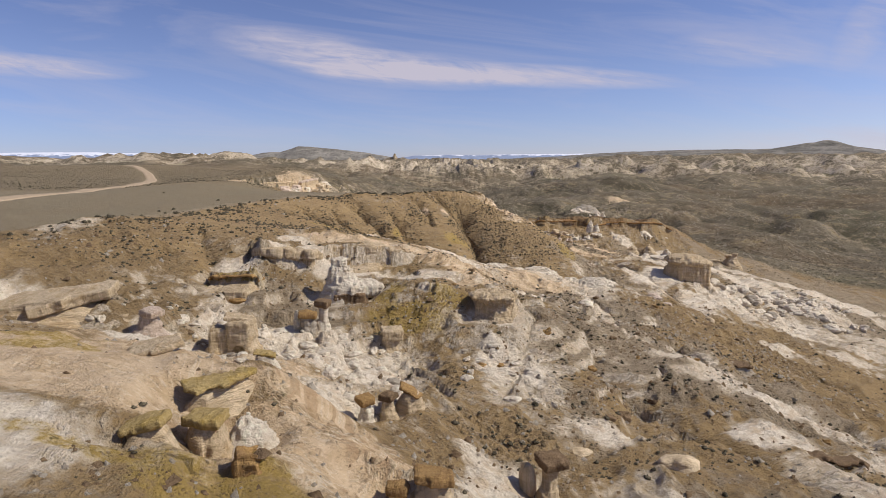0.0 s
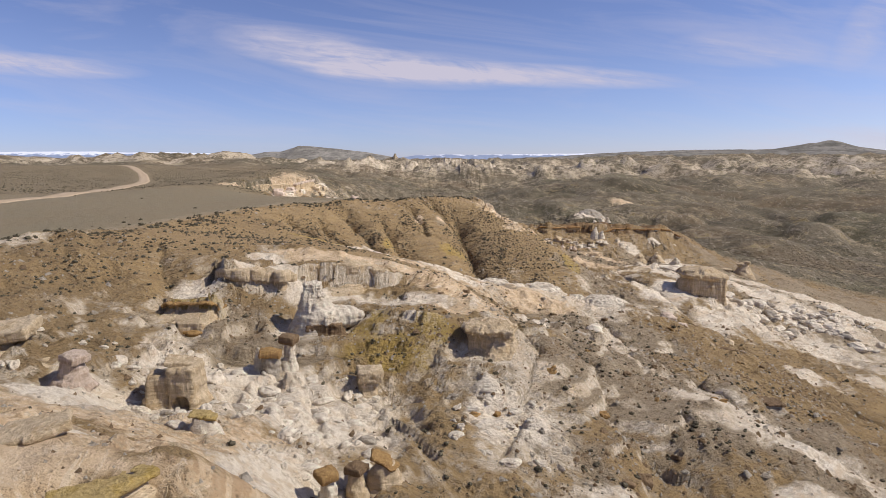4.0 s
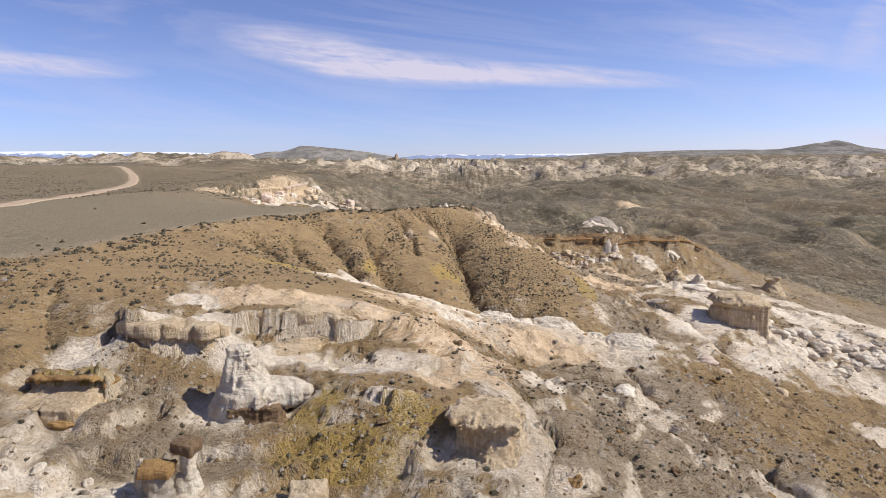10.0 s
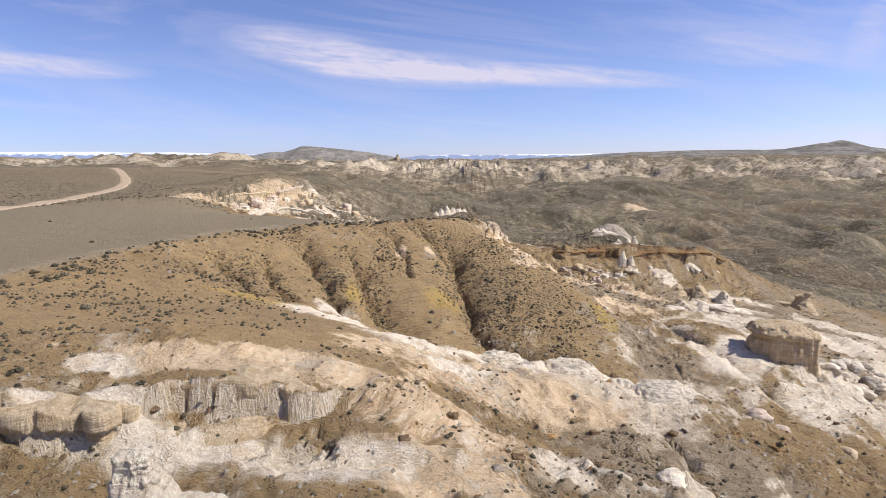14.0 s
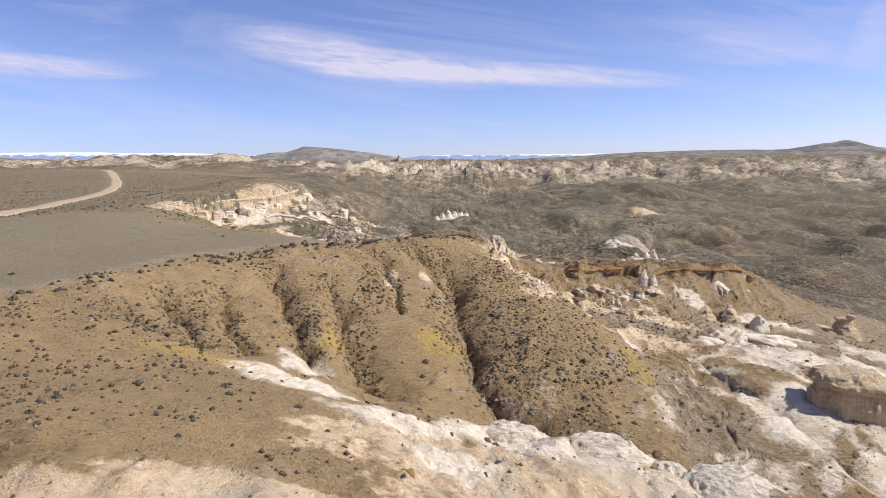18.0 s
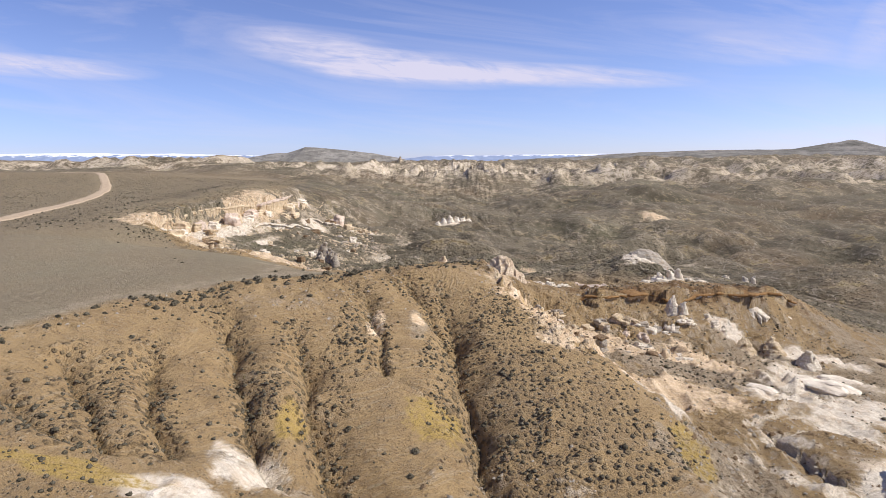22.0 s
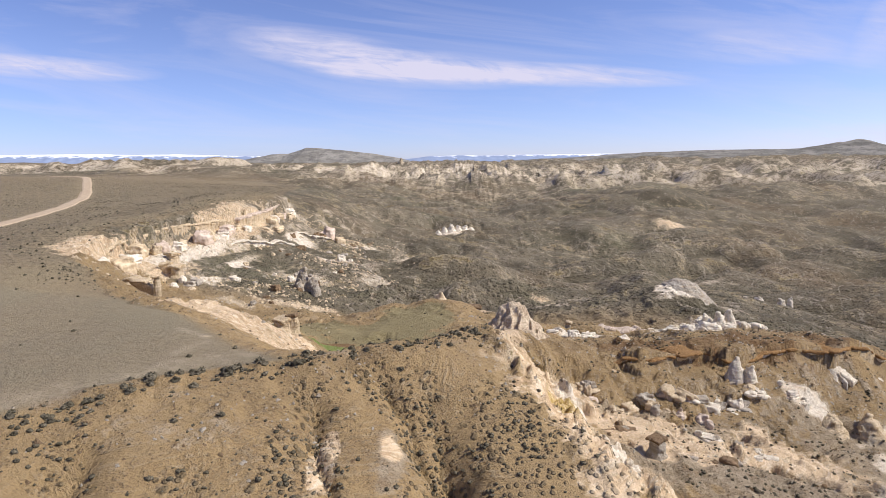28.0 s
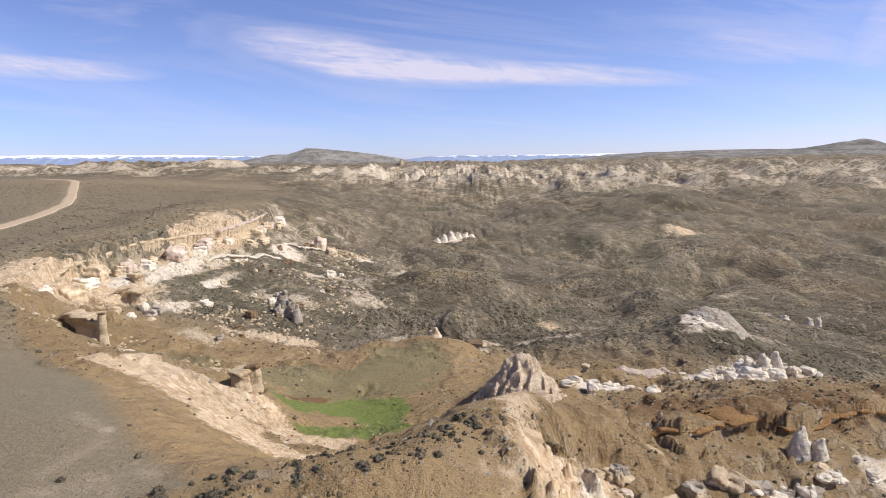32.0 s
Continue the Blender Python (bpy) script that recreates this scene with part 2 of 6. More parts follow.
    "far_ridge": [(-300, 1700, -14), (0, 1700, -12), (300, 1600, -10), (600, 1500, -4), (900, 1500, 2), (1200, 1500, 6), (1700, 1500, 10)],
    "farther": [(-600, 3400, -16), (0, 3600, -14), (900, 3300, -8), (2200, 3000, 4), (3400, 2500, 6), (-2500, 3900, -18), (3000, 800, -30), (-2500, 900, -10)],
    "behind": [(-60, -60, -9), (0, -60, -20), (60, -60, -32), (300, -80, -58), (2500, -100, -60), (-2500, -100, -8), (-20, 0, -11), (10, 5, -24), (40, 5, -30)],
}


def densify(line, gap):
    out = []
    for a, b in zip(line, line[1:]):
        a, b = np.array(a, float), np.array(b, float)
        n = max(1, int(np.hypot(*(b - a)[:2]) / gap))
        out += [a + (b - a) * k / n for k in range(n)]
    return out + [np.array(line[-1], float)]


SCATTERED = ("table_ridge", "plateau", "plateau_far", "valley", "valley_near", "hill", "basin", "far_valley", "farther", "behind", "right_near", "right_white")
KNOTS = []
for key, line in LAND.items():
    KNOTS += [np.array(p, float) for p in line] if key in SCATTERED else densify(line, 6.0 if line[0][1] < 240 else 30.0)
KNOTS = np.array(KNOTS)
_, first_of = np.unique(KNOTS[:, :2].round(2), axis=0, return_index=True)
KNOTS = KNOTS[np.sort(first_of)]
SOFT = 1.2


def kernel(dx, dy):
    return np.sqrt(dx * dx + dy * dy + SOFT * SOFT)


system = kernel(KNOTS[:, 0, None] - KNOTS[:, 0], KNOTS[:, 1, None] - KNOTS[:, 1]) - 0.15 * np.eye(len(KNOTS))
full = np.block([[system, np.ones((len(KNOTS), 1))], [np.ones((1, len(KNOTS))), np.zeros((1, 1))]])
WEIGHTS = np.linalg.solve(full, np.r_[KNOTS[:, 2], 0.0])


def lie(x, y):
    """The smooth land, over arrays."""
    flat_x, flat_y = np.ravel(x), np.ravel(y)
    out = np.empty(len(flat_x))
    for k in range(0, len(flat_x), 20000):
        s = slice(k, k + 20000)
        out[s] = kernel(flat_x[s, None] - KNOTS[:, 0], flat_y[s, None] - KNOTS[:, 1]) @ WEIGHTS[:-1] + WEIGHTS[-1]
    return out.reshape(np.shape(x)) + EYE


def graded(lo, hi, fine, near, far, grow):
    mid = np.arange(near, far + 1e-6, fine)
    up, down, s = [], [], fine
    v = mid[-1]
    while v < hi:
        s *= grow
        v += s
        up.append(v)
    v, s = mid[0], fine
    while v > lo:
        s *= grow
        v -= s
        down.append(v)
    return np.array(down[::-1] + list(mid) + up)


left_x, right_x = graded(-3600, 2, 0.25, -42, 2, 1.028), graded(0, 3900, 0.25, 0, 46, 1.02)
GX = np.r_[left_x[left_x < 0.1], right_x[right_x > 0.1]]
GY = np.r_[graded(-150, 62, 0.22, 19, 62, 1.06)[:-1], graded(62.25, 4800, 0.29, 62.25, 212, 1.018)]
XX, YY = np.meshgrid(GX, GY)
ZZ = lie(XX, YY)


def beside(line, x, y):
    """Distance from places to a line on the plan, and how far along it (0 to 1) the nearest point lies."""
    pts = np.array([p[:2] for p in line], float)
    lengths = np.r_[0, np.cumsum(np.hypot(*np.diff(pts, axis=0).T))]
    best, along = np.full(np.shape(x), 1e9), np.zeros(np.shape(x))
    for k, (a, b) in enumerate(zip(pts, pts[1:])):
        v = b - a
        u = np.clip(((x - a[0]) * v[0] + (y - a[1]) * v[1]) / (v @ v), 0, 1)
        d = np.hypot(x - a[0] - u * v[0], y - a[1] - u * v[1])
        near = d < best
        best, along = np.where(near, d, best), np.where(near, (lengths[k] + u * (lengths[k + 1] - lengths[k])) / lengths[-1], along)
    return best, along


WOBBLES = {}


def patches(x, y, rows, rough=0.45, seed=3):
    """1 inside ragged ovals (x, y, half-width, half-depth), 0 outside."""
    out = np.zeros(np.shape(x))
    if x is XX:
        if seed % 3 not in WOBBLES:
            WOBBLES[seed % 3] = fbm(x, y, 6.0, 5, seed, 0.62), fbm(x, y, 1.1, 3, seed + 40)
        wide_wob, small_wob = WOBBLES[seed % 3]
    else:
        wide_wob, small_wob = fbm(x, y, 6.0, 5, seed, 0.62), fbm(x, y, 1.1, 3, seed + 40)
    wob = 1.5 * rough * wide_wob + 0.6 * rough * small_wob
    for px, py, rx, ry in rows:
        s = (np.abs(x - px) < 2.2 * rx) & (np.abs(y - py) < 2.2 * ry)
        if s.any():
            d = np.hypot((x[s] - px) / rx, (y[s] - py) / ry) + wob[s]
            out[s] = np.maximum(out[s], 1 - step(0.5, 1.35, d))
    return out


NEAR = YY < 330
# gullies cut into the slopes: depth, width, line on the plan
GULLIES = [
    (2.3, 1.7, [(-20.6, 140), (-16.5, 133), (-13.5, 126), (-11.2, 120), (-8.8, 116.5)]),
    (2.6, 1.8, [(-12.7, 138), (-9.5, 131.5), (-7.3, 124), (-5.5, 120), (-2.5, 116)]),
    (2.8, 1.9, [(2, 154), (4.4, 149), (5.5, 138), (6.6, 128), (7.8, 121), (10.4, 117), (13, 113), (20, 110)]),
    (1.6, 1.3, [(-7, 151), (-5.2, 145), (-3.4, 139), (-2.6, 134)]),
    (1.6, 1.3, [(-2.4, 155), (1, 150), (4.1, 144)]),
    (2.0, 1.5, [(-29, 126), (-28, 123.9), (-23.8, 119.3), (-19.6, 114.5)]),
    (2.0, 1.5, [(-24, 130), (-22.7, 127), (-18.9, 120.5), (-16.4, 116.1)]),
    (1.3, 1.2, [(-31, 119), (-28.8, 117.5), (-25.4, 115.7), (-22.7, 114.2)]),
    (1.0, 1.2, [(-34, 86), (-31, 78), (-27, 71), (-22, 64), (-14, 62)]),
    (0.9, 1.0, [(8, 82), (10, 76), (11, 70), (8, 60), (5, 52)]),
    (1.2, 1.2, [(22, 100), (25, 92), (24, 84), (31, 76), (35, 66), (44, 58)]),
    (1.4, 1.6, [(14, 80), (17, 72), (16, 62), (22, 54), (30, 46)]),
    (1.6, 2.0, [(36, 150), (40, 140), (44, 118), (50, 100), (58, 84)]),
    (1.2, 1.5, [(30, 172), (36, 168), (44, 166), (52, 158)]),
    (1.2, 1.5, [(46, 180), (48, 174), (54, 168), (66, 158), (74, 146)]),
    (3.6, 3.0, [(150, 420), (104, 372), (112, 344), (128, 316), (150, 290), (200, 270)]),
    (2.5, 3.0, [(60, 330), (80, 352), (104, 372), (120, 400)]),
    (2.5, 2.4, [(190, 480), (150, 420), (130, 400)]),
    (2.4, 2.5, [(-30, 330), (-14, 300), (4, 288), (20, 296), (40, 316), (62, 330)]),
    (2.0, 2.0, [(-26, 282), (-16, 270), (-4, 262), (8, 252)]),
]
for depth, width, line in GULLIES:
    lx, ly = [p[0] for p in line], [p[1] for p in line]
    s = (XX > min(lx) - 6 * width) & (XX < max(lx) + 6 * width) & (YY > min(ly) - 6 * width) & (YY < max(ly) + 6 * width)
    d, along = beside(line, XX[s] + 0.8 * fbm(XX[s], YY[s], 4, 2, 8), YY[s] + 0.8 * fbm(XX[s], YY[s], 4, 2, 9))
    ZZ[s] -= depth * np.exp(-d / width) * np.minimum(1, 5 * along + 0.1)

# scarps: the ground comes up level behind each ledge and lies low before it
SCARPS = [
    (2.5, [(-25.5, 78.5), (-22.6, 74.2), (-19.5, 74.0), (-16.4, 75.2), (-15.2, 78.6), (-14.0, 80.0), (-10.0, 80.2), (-6.5, 80.2), (-4.4, 81.2), (-3.0, 83.4)], [-10.2, -10.5, -10.7, -11.0, -11.2, -11.1, -11.1, -11.2, -11.5, -12.0], 4.0),
    (2.2, [(1.4, 67.6), (2.4, 64.9), (5.2, 64.4), (8.0, 65.6), (9.4, 68)], [-14.7, -14.7, -14.8, -15.0, -16], 2.2),
    (0.7, [(-9.5, 70.8), (-5, 69.6), (-1.0, 68.6), (1.4, 67.6)], [-14.5, -14.4, -14.6, -14.8], 1.5),
    (1.2, [(-28, 70), (-24.5, 68.6), (-20.6, 68.2)], [-12.9, -13.0, -13.0], 2.0),
    (2.2, [(25, 187), (32, 185.6), (38, 188.4), (42, 190.5), (47, 189.2), (53, 192.6), (58, 194.5), (64, 194), (68, 197), (77, 199.5)], [-17.4, -18.1, -18.5, -18.8, -19.0, -19.3, -19.5, -19.8, -19.9, -21.2], 4.0),
    (2.2, [(-40, 55.5), (-36, 52.6), (-31, 52.4), (-28.6, 54)], [-11.6, -11.8, -12.2, -12.8], 2.5),
    (1.3, [(-14.6, 29.6), (-12.2, 30.8), (-10.0, 32.8), (-9.2, 35.2)], [-12.0, -12.1, -12.2, -12.8], 1.8),
    (0.7, [(-15, 27.4), (-13, 25.2), (-10.5, 27.6), (-8.2, 24.8), (-4.6, 27), (-1.6, 27.2), (0.6, 28.4), (1.4, 31)], [-11.7, -11.7, -12.9, -12.9, -14.6, -15.2, -15.4, -16.4], 2.0),
    (5.2, [(-72, 224), (-79, 250), (-82, 270), (-82, 290), (-77, 315), (-72, 342), (-77, 380), (-84, 430)], [-10.4, -10.0, -9.8, -9.8, -9.6, -9.6, -10, -11], 8.0),
    (2.0, [(-60.5, 217.5), (-57, 215.4), (-53, 215.6), (-51.2, 218)], [-12.9, -13.0, -13.2, -14], 3.0),
]
for drop, line, tops, reach in SCARPS:
    lx, ly = [p[0] for p in line], [p[1] for p in line]
    m = (XX > min(lx) - 4 * reach) & (XX < max(lx) + 4 * reach) & (YY > min(ly) - 4 * reach) & (YY < max(ly) + 4 * reach)
    x, y = XX[m], YY[m]
    x, y = x + 0.55 * fbm(x, y, 2.6, 4, 19, 0.6), y + 0.55 * fbm(x, y, 2.6, 4, 29, 0.6)
    d, along = beside(line, x, y)
    pts = np.array(line, float)
    lengths = np.r_[0, np.cumsum(np.hypot(*np.diff(pts, axis=0).T))]
    at = along * lengths[-1]
    top = np.interp(at, lengths, tops) + EYE
    qx, qy = np.interp(at, lengths, pts[:, 0]), np.interp(at, lengths, pts[:, 1])
    ahead_at = np.minimum(at + 0.4, lengths[-1])
    behind_at = np.maximum(at - 0.4, 0)
    ux = np.interp(ahead_at, lengths, pts[:, 0]) - np.interp(behind_at, lengths, pts[:, 0])
    uy = np.interp(ahead_at, lengths, pts[:, 1]) - np.interp(behind_at, lengths, pts[:, 1])
    side = np.sign((x - qx) * uy - (y - qy) * ux)
    signed = side * d + 0.3
    side, d = np.sign(signed), np.abs(signed)
    ends = step(0.0, 0.12, along) * step(0.0, 0.12, 1 - along)
    z = ZZ[m]
    fade = np.exp(-(d / reach) ** 2)
    up = np.where(side < 0, np.maximum(top - z, -0.5) * fade, 0)
    low = top - drop * (0.75 + 0.25 * step(0.0, 1.2, d)) - 0.25 * d
    down = np.where(side >= 0, np.minimum(low - z, 0.0) * np.exp(-(d / (1.5 * reach)) ** 2), 0)
    ZZ[m] = z + (up + down) * ends

# which soil lies where
CLAY = [(-30, 27, 7, 3), (-37, 54, 8, 3.5), (-19, 23, 8, 3.5), (1, 31, 3, 4), (-8, 44, 5, 5), (-23, 51, 8, 4), (-16, 58, 7, 4), (-9, 55, 7, 6), (7, 57, 5, 4.5),
        (3, 42, 2.6, 7), (14.6, 50, 4, 2.5), (27, 67, 4, 2.6), (36, 61, 7, 2.6), (30, 53, 5, 2), (42, 121, 4.5, 7), (49, 115, 5, 7), (58, 122, 7, 8), (71, 122, 9, 6), (81, 137, 10, 7)]
CLAY_FAR = [(29, 142, 2.2, 6), (18.5, 168, 1.6, 8), (21, 156, 1.6, 7), (49, 156, 5, 4), (57, 161, 7, 5), (64, 170, 7, 6), (56, 186, 4, 2.5), (-10, 116, 3.2, 2.6), (-13, 110.5, 3.2, 2.2),
            (-8, 108, 5, 2.6), (9, 107, 6, 3.2), (17, 105, 6, 2.6), (26, 104, 5, 2.6), (-20, 82, 2.2, 1.2), (4, 99, 5, 3), (-1, 104, 6, 3), (-12, 77, 12, 2.6), (-3, 76, 8, 2.6), (-12, 70, 4, 3)]
CLAY_BACK = [(60, 152, 8, 6), (51, 145, 4, 6), (46, 128, 5, 6), (27, 204, 5, 2), (48, 211, 8, 4), (-7, 70.2, 3.4, 0.9), (-2, 69.2, 3.2, 0.8), (75, 152, 12, 7), (92, 168, 14, 8), (70, 182, 8, 4), (100, 150, 10, 10), (54, 215, 8, 4), (54, 236, 5, 5), (-25.5, 73.5, 2.4, 2.2), (6, 66, 5, 2.6), (12, 84, 2.5, 4), (24, 86, 3, 3),
             (-58, 252, 4, 6), (-62, 285, 3, 8), (-40, 318, 8, 5), (-58, 345, 6, 10), (-36, 378, 6, 6), (-73, 280, 4, 30), (116, 343, 6, 4), (0, 474, 10, 8), (9, 228, 4, 4)]
PEACH = [(17, 171, 5, 10), (-23, 184, 9, 5), (-14, 179, 8, 5), (-32, 186, 7, 3), (-6, 86, 8, 3), (4, 84, 7, 5), (4, 76, 7, 4), (13, 98, 11, 5), (-4.4, 143.5, 0.9, 3.6), (0.3, 145.5, 1.0, 1.8), (-17, 272, 2.5, 13), (10, 246, 6, 6), (30, 262, 8, 4), (-30, 240, 10, 4), (6, 224, 6, 3), (148, 504, 12, 10), (14, 172, 4, 9), (19, 156, 3, 8), (36, 150, 8, 6), (4, 98, 9, 7), (13, 101, 9, 5), (-27, 188, 8, 4), (-20, 189, 5, 5), (-74, 245, 9, 26), (-74, 310, 8, 40), (14, 168, 4, 9), (-14, 84, 12, 2), (-13, 187, 5, 3), (12, 184, 4, 5), (24, 148, 2.5, 8), (-20, 34, 14, 8), (-6, 30, 9, 6), (-16, 46, 10, 5), (15, 166, 6, 14), (19, 152, 5, 10), (44, 170, 10, 6), (30, 168, 8, 6)]
OCHRE = [(-4.2, 65.6, 4.6, 2.4), (-9, 23.6, 4, 2), (-24, 36, 4, 1.8), (-12, 23.4, 5, 1.3), (2.6, 126.5, 2.6, 3), (26.3, 127, 1.8, 4), (-20, 110.3, 6, 1.3), (-9, 123, 1.3, 3), (0.5, 68, 3, 1.6), (-6.3, 69, 3, 2.4), (-24, 69, 3, 1.2),
         (-27, 40, 4, 1.8), (-10, 22.5, 4, 1.6), (16, 160, 2, 4)]
GREEN = [(-10, 199.5, 7, 3.2), (-4, 197, 4, 4), (-6, 190.5, 7, 2.2), (-16, 198, 4, 3)]
PALE_GREEN = [(-12, 206, 13, 9), (-4, 212, 8, 8), (-20, 212, 9, 6), (-40, 212, 8, 6)]
clay = patches(XX, YY, CLAY + CLAY_FAR + CLAY_BACK)
peach, ochre = patches(XX, YY, PEACH, seed=11), patches(XX, YY, OCHRE, 0.5, seed=21)
green, pale_green = patches(XX, YY, GREEN, 0.4, seed=31), patches(XX, YY, PALE_GREEN, 0.5, seed=35)

# the level top: left of its rim
RIM = np.array([p[:2] for p in LAND["rim"]] + [(-13, 160), (-19, 167), (-27, 177), (-37, 183), (-55, 203), (-75, 225), (-84, 255), (-86, 282), (-76, 340), (-85, 420), (-104, 496), (-110, 560), (-260, 900)])
edge_line = np.vstack([RIM[:10], [(-13, 160)], RIM[14:]])
edge_x = np.interp(YY, edge_line[:, 1], edge_line[:, 0])
on_top = step(0.5, 4.0, edge_x - XX + 0.8 * fbm(XX, YY, 6, 3, 50)) * (1 - step(500, 900, YY))
pad = on_top * step(62, 75, YY) * (1 - step(182, 196, YY + 0.12 * (XX + 40)))

# rills: noise carried down the fall of the slope
from_x, from_y = XX.copy(), YY.copy()
gy, gx = np.gradient(ZZ, GY, GX)
slope = np.hypot(gx, gy)
rows_near = GY < 420
fx, fy = XX[rows_near].copy(), YY[rows_near].copy()
gxn, gyn = gx / (slope + 0.05), gy / (slope + 0.05)
for _ in range(14):
    ci = np.clip(np.searchsorted(GX, fx), 0, len(GX) - 1)
    ri = np.clip(np.searchsorted(GY, fy), 0, len(GY) - 1)
    fx, fy = fx + 0.45 * gxn[ri, ci], fy + 0.45 * gyn[ri, ci]
from_x[rows_near], from_y[rows_near] = fx, fy
steep = step(0.12, 0.5, slope)
rill = ridged(from_x, from_y, 2.4, 2, 61) * 0.5 + ridged(from_x, from_y, 1.1, 2, 62) * 0.3
amp = steep * (0.10 + 0.14 * clay + 0.3 * peach) * (1 - pad)
FLUTED = [(-18, 38, 12, 5), (-10, 31, 8, 5), (-22, 28, 10, 4), (-25, 76, 4, 4), (17, 160, 5, 16), (13.5, 170, 5, 11), (20, 152, 4, 10), (14.8, 193, 5, 6), (-74, 290, 14, 70), (2, 97, 12, 9), (-12, 103, 10, 5), (-9, 112, 8, 4)]
amp = amp + 1.9 * patches(XX, YY, [(15, 167, 6, 15), (18, 174, 5, 8), (19, 152, 5, 10)], 0.3) * steep + 0.5 * patches(XX, YY, FLUTED, 0.3) * steep
ZZ += np.where(YY < 420, amp * rill, 0)

cliffy = patches(XX, YY, [(-66, 240, 16, 24), (-68, 300, 18, 50), (-62, 380, 22, 50)], 0.3) * step(0.15, 0.45, slope)
ZZ += cliffy * (1.5 * ridged(from_x, from_y, 7.0, 3, 181) + 0.8 * ridged(from_x, from_y, 3.0, 2, 182))

# cut-up badland below the hill and round the benches
HILL = [(19, 130, 7, 18), (17, 160, 6, 18), (-12, 122, 28, 30), (5, 138, 14, 22), (-30, 100, 14, 26), (-12, 96, 18, 9), (-20, 170, 22, 16), (-10, 205, 18, 16)]
smooth_hill = patches(XX, YY, HILL, 0.25, seed=77)
cut_up = (1 - smooth_hill) * (1 - 0.55 * patches(XX, YY, [(-18, 36, 18, 14), (-10, 30, 12, 8)], 0.3)) * (1 - on_top) * (1 - step(240, 330, YY))
flow_x, flow_y = 0.6 * from_x + 0.4 * XX, 0.6 * from_y + 0.4 * YY
ZZ += cut_up * (1.1 * ridged(flow_x, flow_y, 9.0, 4, 171, 0.52) + 0.5 * ridged(flow_x, flow_y, 3.2, 2, 172) + 0.14 * fbm(XX, YY, 1.1, 3, 173, 0.6))
ZZ += smooth_hill * (1 - on_top) * (0.45 * ridged(from_x, from_y, 5.0, 3, 174) + 0.14 * ridged(from_x, from_y, 1.6, 2, 175)) * steep

# lumpy weathered clay
LUMPY = [(-16, 57, 10, 5), (-8, 54, 6, 7), (6, 57, 5, 5), (58, 122, 10, 9), (72, 124, 10, 8), (82, 138, 12, 9), (66, 136, 9, 6), (57, 160, 9, 7), (56, 216, 8, 5), (2, 60, 8, 3), (24, 86, 5, 4), (38, 183, 14, 4), (-25, 55, 8, 4), (92, 150, 14, 12)]
lump = patches(XX, YY, LUMPY, 0.4, seed=71)
c1, r1 = cells(XX + 0.5 * fbm(XX, YY, 2, 2, 5), YY, 2.1, 4)
c2, r2 = cells(XX, YY + 0.3 * fbm(XX, YY, 1, 2, 6), 0.95, 14)
ZZ += lump * ((0.3 + 0.9 * r1) * np.sqrt(np.clip(1 - 1.1 * c1, 0, 1)) + (0.1 + 0.35 * r2) * np.sqrt(np.clip(1 - 1.2 * c2, 0, 1)) - 0.35)

BROKEN = [(26, 174, 8, 8), (36, 177, 9, 8), (47, 182, 9, 7), (24, 164, 8, 6)]
ZZ += patches(XX, YY, BROKEN, 0.4) * (0.9 * ridged(flow_x, flow_y, 4.0, 3, 185, 0.6) - 0.2)

# broken, stepped ground round the outcrops
rough = (1 - on_top) * (1 - np.maximum(green, 0.6 * pale_green)) * (0.35 + 0.65 * step(0.08, 0.4, slope))
ZZ += np.where(YY < 420, rough * (0.28 * fbm(XX, YY, 7, 4, 81) + 0.10 * fbm(XX, YY, 1.6, 3, 82)), 0)
ZZ += 0.04 * fbm(XX, YY, 3, 3, 83) * (YY < 420)
LEDGES = [(30, 174, 24, 9), (42, 178, 20, 8), (-62, 300, 18, 60), (-60, 245, 14, 20), (-12, 60, 12, 8),  (56, 188, 26, 6), (30, 205, 16, 8), (52, 226, 12, 12), (-2, 78, 10, 4), (24, 84, 14, 10), (60, 168, 16, 10), (-20, 66, 12, 6), (20, 62, 10, 6)]
ledge = patches(XX, YY, LEDGES, 0.6, seed=91) * 0.8
tread = 1.5
zq = ZZ / tread + 1.1 * fbm(XX, YY, 14, 4, 95)
ZZ += ledge * tread * ((np.floor(zq) + step(0.55, 0.95, zq - np.floor(zq))) - zq) * 0.85

# hollows round the rocks that stand free: x, y, half-width, height below the first eye
SINKS = [(-11.8, 28.0, 1.2, -13.3), (-10.1, 29.4, 1.6, -14.8), (-2.3, 27.6, 0.9, -16.8), (4.9, 63.6, 3.0, -17.6), (-35.5, 52.0, 4.0, -13.4), (-52.5, 215, 2.6, -18), (-22.4, 197, 2.2, -19),
         (26.6, 103, 2.6, -21.8), (17, 106.5, 2.2, -20.2), (9.5, 108, 1.8, -19.8), (-6, 44.6, 1.1, -20.2), (-4.3, 45.6, 1.0, -20.4), (-19.6, 53.4, 2.8, -17.7), (-26.4, 52, 1.3, -15.4), (-12, 69.4, 3.6, -16.4), (9.1, 227, 2, -24.2), (26.6, 162.4, 1.6, -21.4), (7.3, 39.6, 1.2, -23.6)]
for sx, sy, sr, sz in SINKS:
    s = (np.abs(XX - sx) < sr + 6) & (np.abs(YY - sy) < sr + 6)
    ZZ[s] = np.minimum(ZZ[s], EYE + sz + 0.8 * np.maximum(np.hypot(XX[s] - sx, YY[s] - sy) - sr, 0) + 0.25 * fbm(XX[s], YY[s], 1.2, 3, 88))

